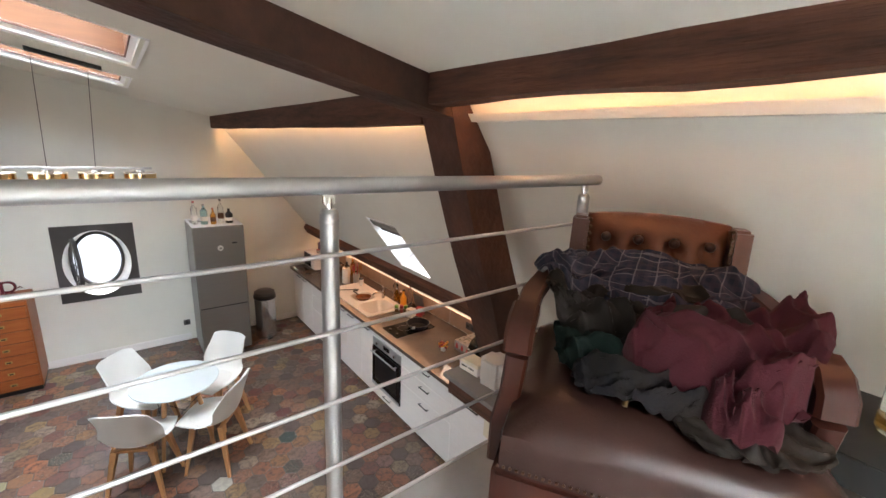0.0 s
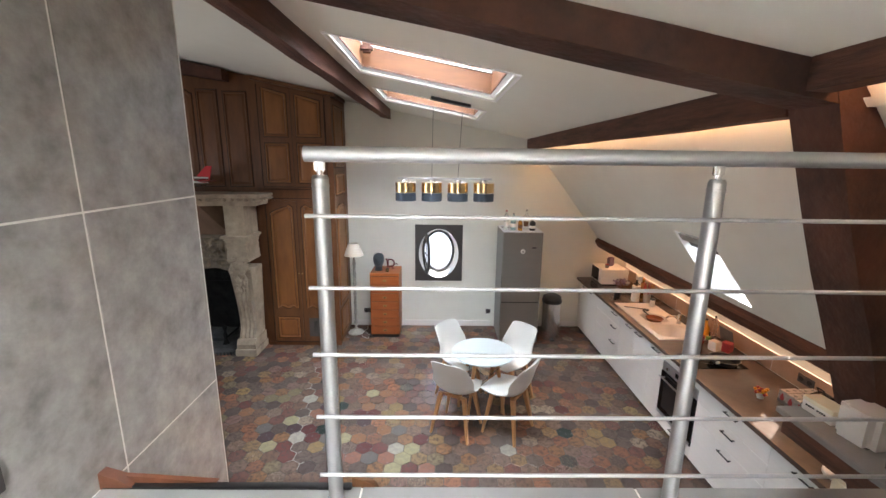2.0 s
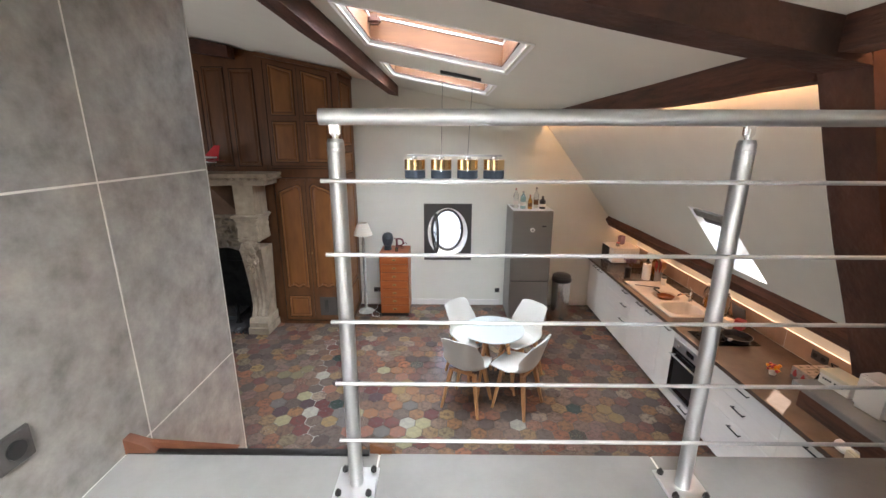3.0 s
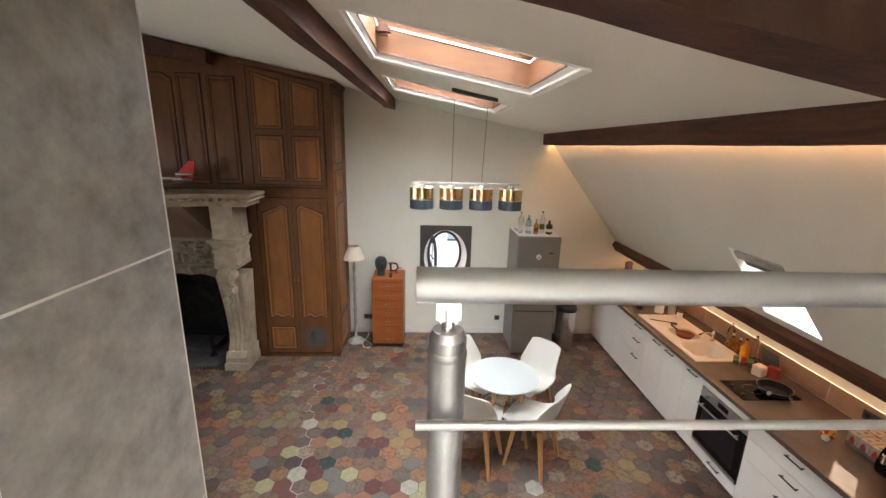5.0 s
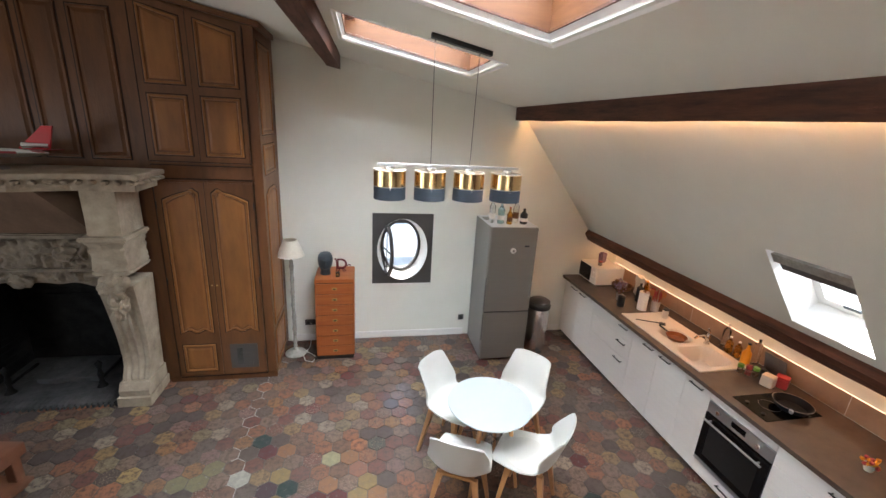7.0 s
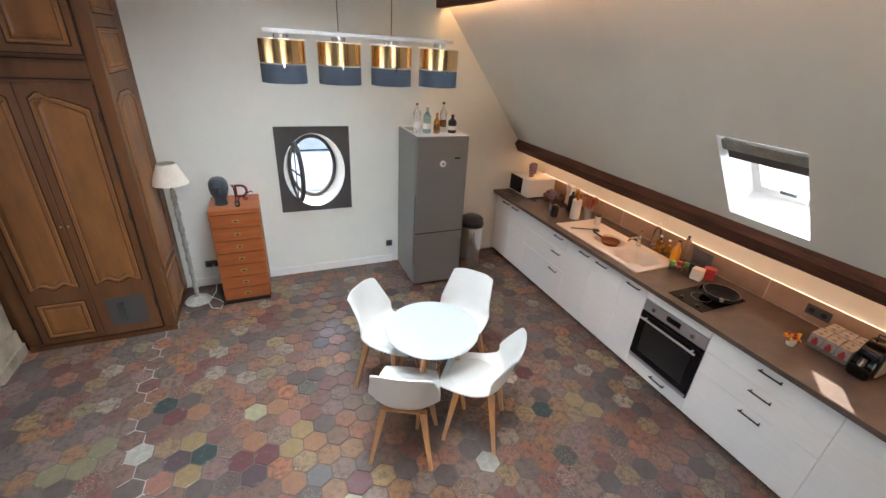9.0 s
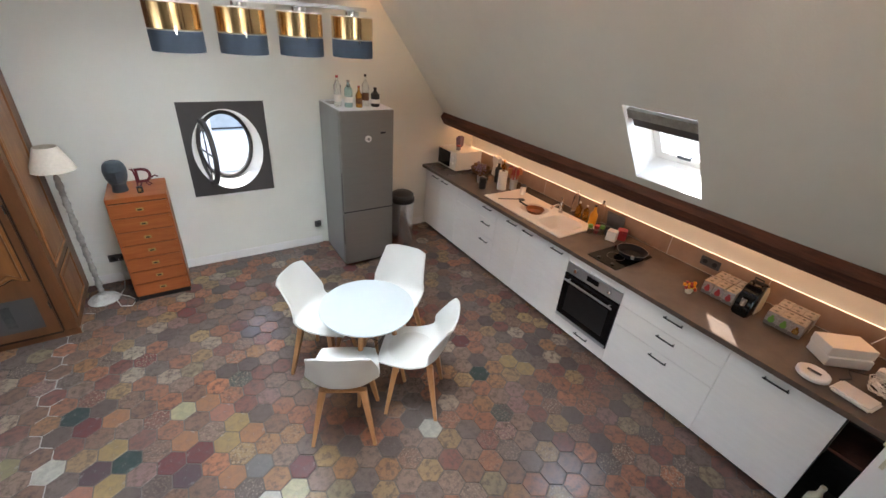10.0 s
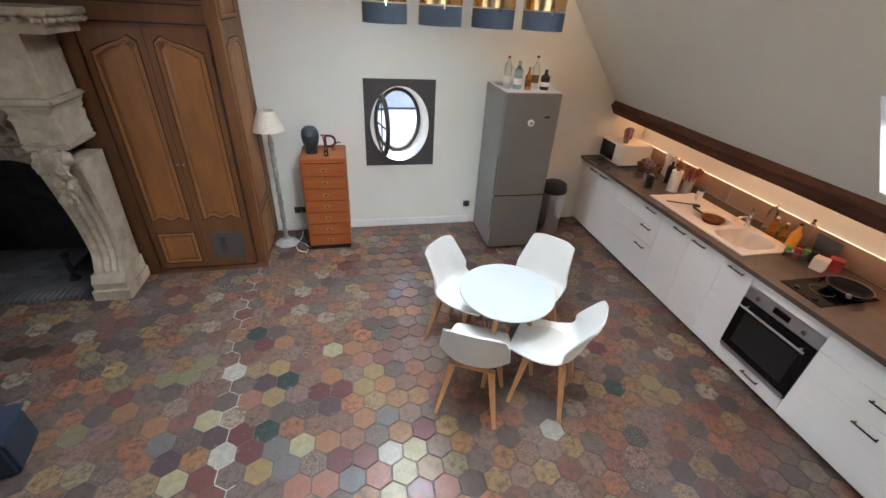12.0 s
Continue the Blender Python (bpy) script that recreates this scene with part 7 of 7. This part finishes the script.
gb = thing("gift_box", "white lidded gift box with dark lettering", "box", (1.52, 1.435, SZ), 3)
part("carton", bx(B(), (-0.042, -0.068, 0), (0.042, 0.068, 0.062), 0.002), M["paper"], gb)
part("lid", bx(B(), (-0.044, -0.070, 0.046), (0.044, 0.070, 0.066), 0.002), M["cream"], gb)
for k in range(9):
    if k != 4:
        part("lettering", bx(B(), (-0.0455, 0.048 - k * 0.0105, 0.026), (-0.0425, 0.042 - k * 0.0105, 0.034)), M["black"], gb, smooth=False)
bc = thing("black_cable", "loop of black cable behind the white box", "cable")
part("cord", tube(B(), [(1.60, 1.44, SZ + 0.004), (1.60, 1.43, SZ + 0.07), (1.58, 1.40, SZ + 0.095), (1.585, 1.37, SZ + 0.08), (1.60, 1.36, SZ + 0.004)], 0.004, 8), M["black"], bc)

st = thing("side_table", "low black wooden side table beside the armchair", "table", (1.50, -0.33, LOFT))
part("tabletop", bx(B(), (-0.21, -0.42, 0.39), (0.20, 0.42, 0.42), 0.004), M["black"], st)
part("apron", bx(B(), (-0.19, -0.40, 0.33), (0.18, 0.40, 0.3895), 0.003), M["black"], st)
for x in (-0.185, 0.175):
    for y in (-0.39, 0.39):
        part("leg", bx(B(), (x - 0.02, y - 0.02, 0), (x + 0.02, y + 0.02, 0.33), 0.003), M["black"], st)
dc = thing("decanter", "clear glass decanter with a little amber spirit", "decanter", (1.50, -0.06, LOFT + 0.4205))
part("glass_body", lathe(B(), [(0.045, 0), (0.05, 0.01), (0.05, 0.12), (0.02, 0.155), (0.016, 0.20), (0.022, 0.205)], seg=24), M["gin"], dc)
part("stopper", lathe(B(), [(0.012, 0.206), (0.022, 0.215), (0.022, 0.24), (0.008, 0.25)], seg=12), M["gin"], dc)
part("liquid", cyl(B(), (0, 0, 0.012), (0, 0, 0.04), 0.044, seg=20), M["amber"], dc)

# ---- outside: ground and the house across the street ----
ground = tagged(part("ground", bx(B(), (-250, -250, -9.2), (250, 250, -9.0)), material("street_stone", (0.25, 0.24, 0.23), 0.9, var=0.3, scale=0.3), smooth=False), "grey street far below", "ground", kind="structure")
hs = thing("house_across", "pale stone house across the street with faintly glowing walls and a zinc roof", "house")
bm = B()
for k in range(7):
    x = -14.2 + k * 4
    bx(bm, (x, 18, -9), (x + 2.6, 18.4, 3.0))
    for z in (-9, -5.6, -2.4, 0.8):
        bx(bm, (x + 2.6, 18, z), (x + 4, 18.4, z + 1.2))
    bx(bm, (x + 2.6, 18, 2.6), (x + 4, 18.4, 3.0))
bx(bm, (-13, 18.4, -9), (15, 24, 3.0))
# These walls glow a little, as the sun stands behind the house.
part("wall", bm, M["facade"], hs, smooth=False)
part("roof", prism(B(), [(17.6, 3.0), (20.5, 5.6), (24.4, 3.0)], "x", -13.4, 15.4), M["zinc"], hs, smooth=False)
for k in range(7):
    for z in (-4.3, -1.1, 2.0):
        x = -14.2 + k * 4 + 2.6
        w = part("window", bx(B(), (x + 0.02, 18.2, z - 0.1), (x + 1.38, 18.25, z + (1.6 if z < 1.5 else 0.6))), M["street_glass"], hs, smooth=False)
        part("railing", bx(B(), (x, 17.95, z), (x + 1.4, 17.99, z + 0.05)), M["black_metal"], w, smooth=False)

# ---- pieces: tiles of walls and floors ----


def plate(name, w, h, d=0.008):
    """A thin tile, w by h in x and y, with eased edges, its face at z 0."""
    bm = bx(B(), (-w / 2, -h / 2, -d), (w / 2, h / 2, 0))
    bmesh.ops.bevel(bm, geom=[e for e in bm.edges if all(v.co.z > -d / 2 for v in e.verts)], offset=0.0012, segments=1, affect="EDGES")
    return bm


def piece(name, me, parent, m):
    o = new(name, me)
    o.parent = parent
    o.matrix_basis = m
    return o


cache = {}
for x0, y0, x1, y1 in LOFT_TILES:
    key = (round(x1 - x0, 3), round(y1 - y0, 3), "f")
    if key not in cache:
        cache[key] = mesh_of("tile", plate("tile", x1 - x0, y1 - y0), M["floor_tile"], False)
    piece("tile", cache[key], loft, pose((x0 + x1) / 2, (y0 + y1) / 2, LOFT))
for y0, z0, y1, z1 in WALL_TILES:
    key = (round(y1 - y0, 3), round(z1 - z0, 3), "w")
    if key not in cache:
        cache[key] = mesh_of("tile", plate("tile", y1 - y0, z1 - z0), M["concrete"], False)
    piece("tile", cache[key], tiled, pose(-1.19, (y0 + y1) / 2, (z0 + z1) / 2, 90, 0, 90))
for a, b in zip(SPLASH, SPLASH[1:]):
    piece("tile", mesh_of("tile", plate("tile", b - a - 0.003, 0.18, 0.006), M["splash"], False), splash, pose(2.9655, (a + b) / 2, 0.992, 90, 0, -90))

# hexagonal floor tiles
A, ROW = 0.1604, 0.1389
HX, HY, HT = -0.1406, 3.104, radians(-0.97)


def hexagon(r, h=0.010):
    """Vertices and faces of one tile with a chamfered rim; pointed along y."""
    v, f = [], []
    for rr, z in ((r, -h), (r, -0.0018), (r - 0.0035, 0.0)):
        v += [(rr * math.sin(k * math.pi / 3), rr * math.cos(k * math.pi / 3), z) for k in range(6)]
    for s in (0, 6):
        f += [(s + k, s + 6 + k, s + 6 + (k + 1) % 6, s + (k + 1) % 6) for k in range(6)]
    f.append(tuple(12 + k for k in range(5, -1, -1)))
    return v, f


HV, HF = hexagon(A / math.sqrt(3) - 0.0038)


def hex_mesh(name, mat):
    me = bpy.data.meshes.new(name)
    me.from_pydata(HV, [], HF)
    me.materials.append(mat)
    return me


TILE_SPOTS = {
    "green": ((-10, 11), (-8, 7), (-8, 4), (8, 4)),
    "red": ((-9, 10), (-5, 6), (-6, 6), (-9, 4), (-9, 3), (-5, 2), (-2, 3), (8, 7)),
    "orange": ((-8, 10), (-5, 9), (-6, 7), (-3, 6), (-4, 4), (-6, 3), (-14, 6), (-13, 5)),
    "pale": ((-10, 8), (-10, 3), (-3, 2), (4, 2)),
    "olive": ((-13, 8), (-12, 8), (-12, 9), (-16, 5)),
    "ochre": ((-8, 8), (-4, 6), (-4, 7), (-8, 6), (-8, 2), (10, 3), (10, 4)),
    "plum": ((-9, 7), (-6, 5), (-10, 4), (-12, 3)),
    "lemon": ((-6, 9), (-11, 5), (-7, 3), (-2, 2), (-11, 2), (-3, 1), (-3, 0)),
    "salmon": ((-4, 8), (-9, 6), (-7, 1), (-6, 1), (-4, 1), (-1, 0)),
    "ash": ((-3, 4), (-8, 3), (-7, 2), (-5, 1), (-12, 4))}
SPECIAL = {spot: "tile_" + hue for hue, spots in TILE_SPOTS.items() for spot in spots}
HM = {k: hex_mesh("tile", M[k]) for k in ["tile_obj"] + ["tile_" + hue for hue in TILE_SPOTS]}
random.seed(21)
far_v, far_f = [], []
count = 0
for k in range(-39, 25):
    for i in range(-36, 20):
        gx, gy = A * (i + (0.5 if k % 2 else 0)), k * ROW
        x, y = HX + gx * math.cos(HT) - gy * math.sin(HT), HY + gx * math.sin(HT) + gy * math.cos(HT)
        if y > GABLE + 0.05 or y < BACK or x > RIGHT - 0.05 or x < LEFT - 0.05:
            continue
        if x > 2.30 and y > 1.5:
            continue
        jz = random.uniform(-0.0016, 0.0012)
        tilt = (random.uniform(-0.5, 0.5), random.uniform(-0.5, 0.5))
        near = math.hypot(x - 0.15, (y - 3.25) * 1.15) < 1.42 and y > 2.55
        if (near and count < 300) or (i, k) in SPECIAL:
            count += 1
            piece("tile", HM[SPECIAL.get((i, k), "tile_obj")], floor, pose(x, y, jz, *tilt, 60 * random.randrange(6) - 0.97))
        else:
            m4 = pose(x, y, jz, *tilt, -0.97)
            base = len(far_v)
            far_v += [tuple(m4 @ Vector(p)) for p in HV]
            far_f += [tuple(base + q for q in f) for f in HF]
me = bpy.data.meshes.new("tile_field")
me.from_pydata(far_v, [], far_f)
me.materials.append(M["tile_joined"])
o = new("tile_field", me)
o.parent = floor
tagged(o, "worn multicoloured hexagonal clay tiles", "", kind="stuff")

# pale repaired joints that wind across the floor from the closet's foot
bm = B()
prev = None
for i in range(61):
    u = i / 60
    y = 6.0 - 2.9 * u
    x = -1.68 - 0.20 * math.sin(min(u * 2.2, 1.0) * math.pi * 0.5) + 0.34 * u * u + 0.05 * noise.noise(Vector((y * 3, 0, 4)))
    w = 0.055 + 0.05 * abs(noise.noise(Vector((y * 2.1, 7, 1))))
    row = [bm.verts.new((x - w, y, -0.0026)), bm.verts.new((x + w, y, -0.0026)), bm.verts.new((x + w, y, -0.0046)), bm.verts.new((x - w, y, -0.0046))]
    if prev:
        for k in range(4):
            bm.faces.new((prev[k], prev[(k + 1) % 4], row[(k + 1) % 4], row[k]))
    else:
        bm.faces.new(row)
    prev = row
bm.faces.new(prev[::-1])
part("joint_filler", bm, M["pale_joint"], floor, "pale filler in the tile joints")
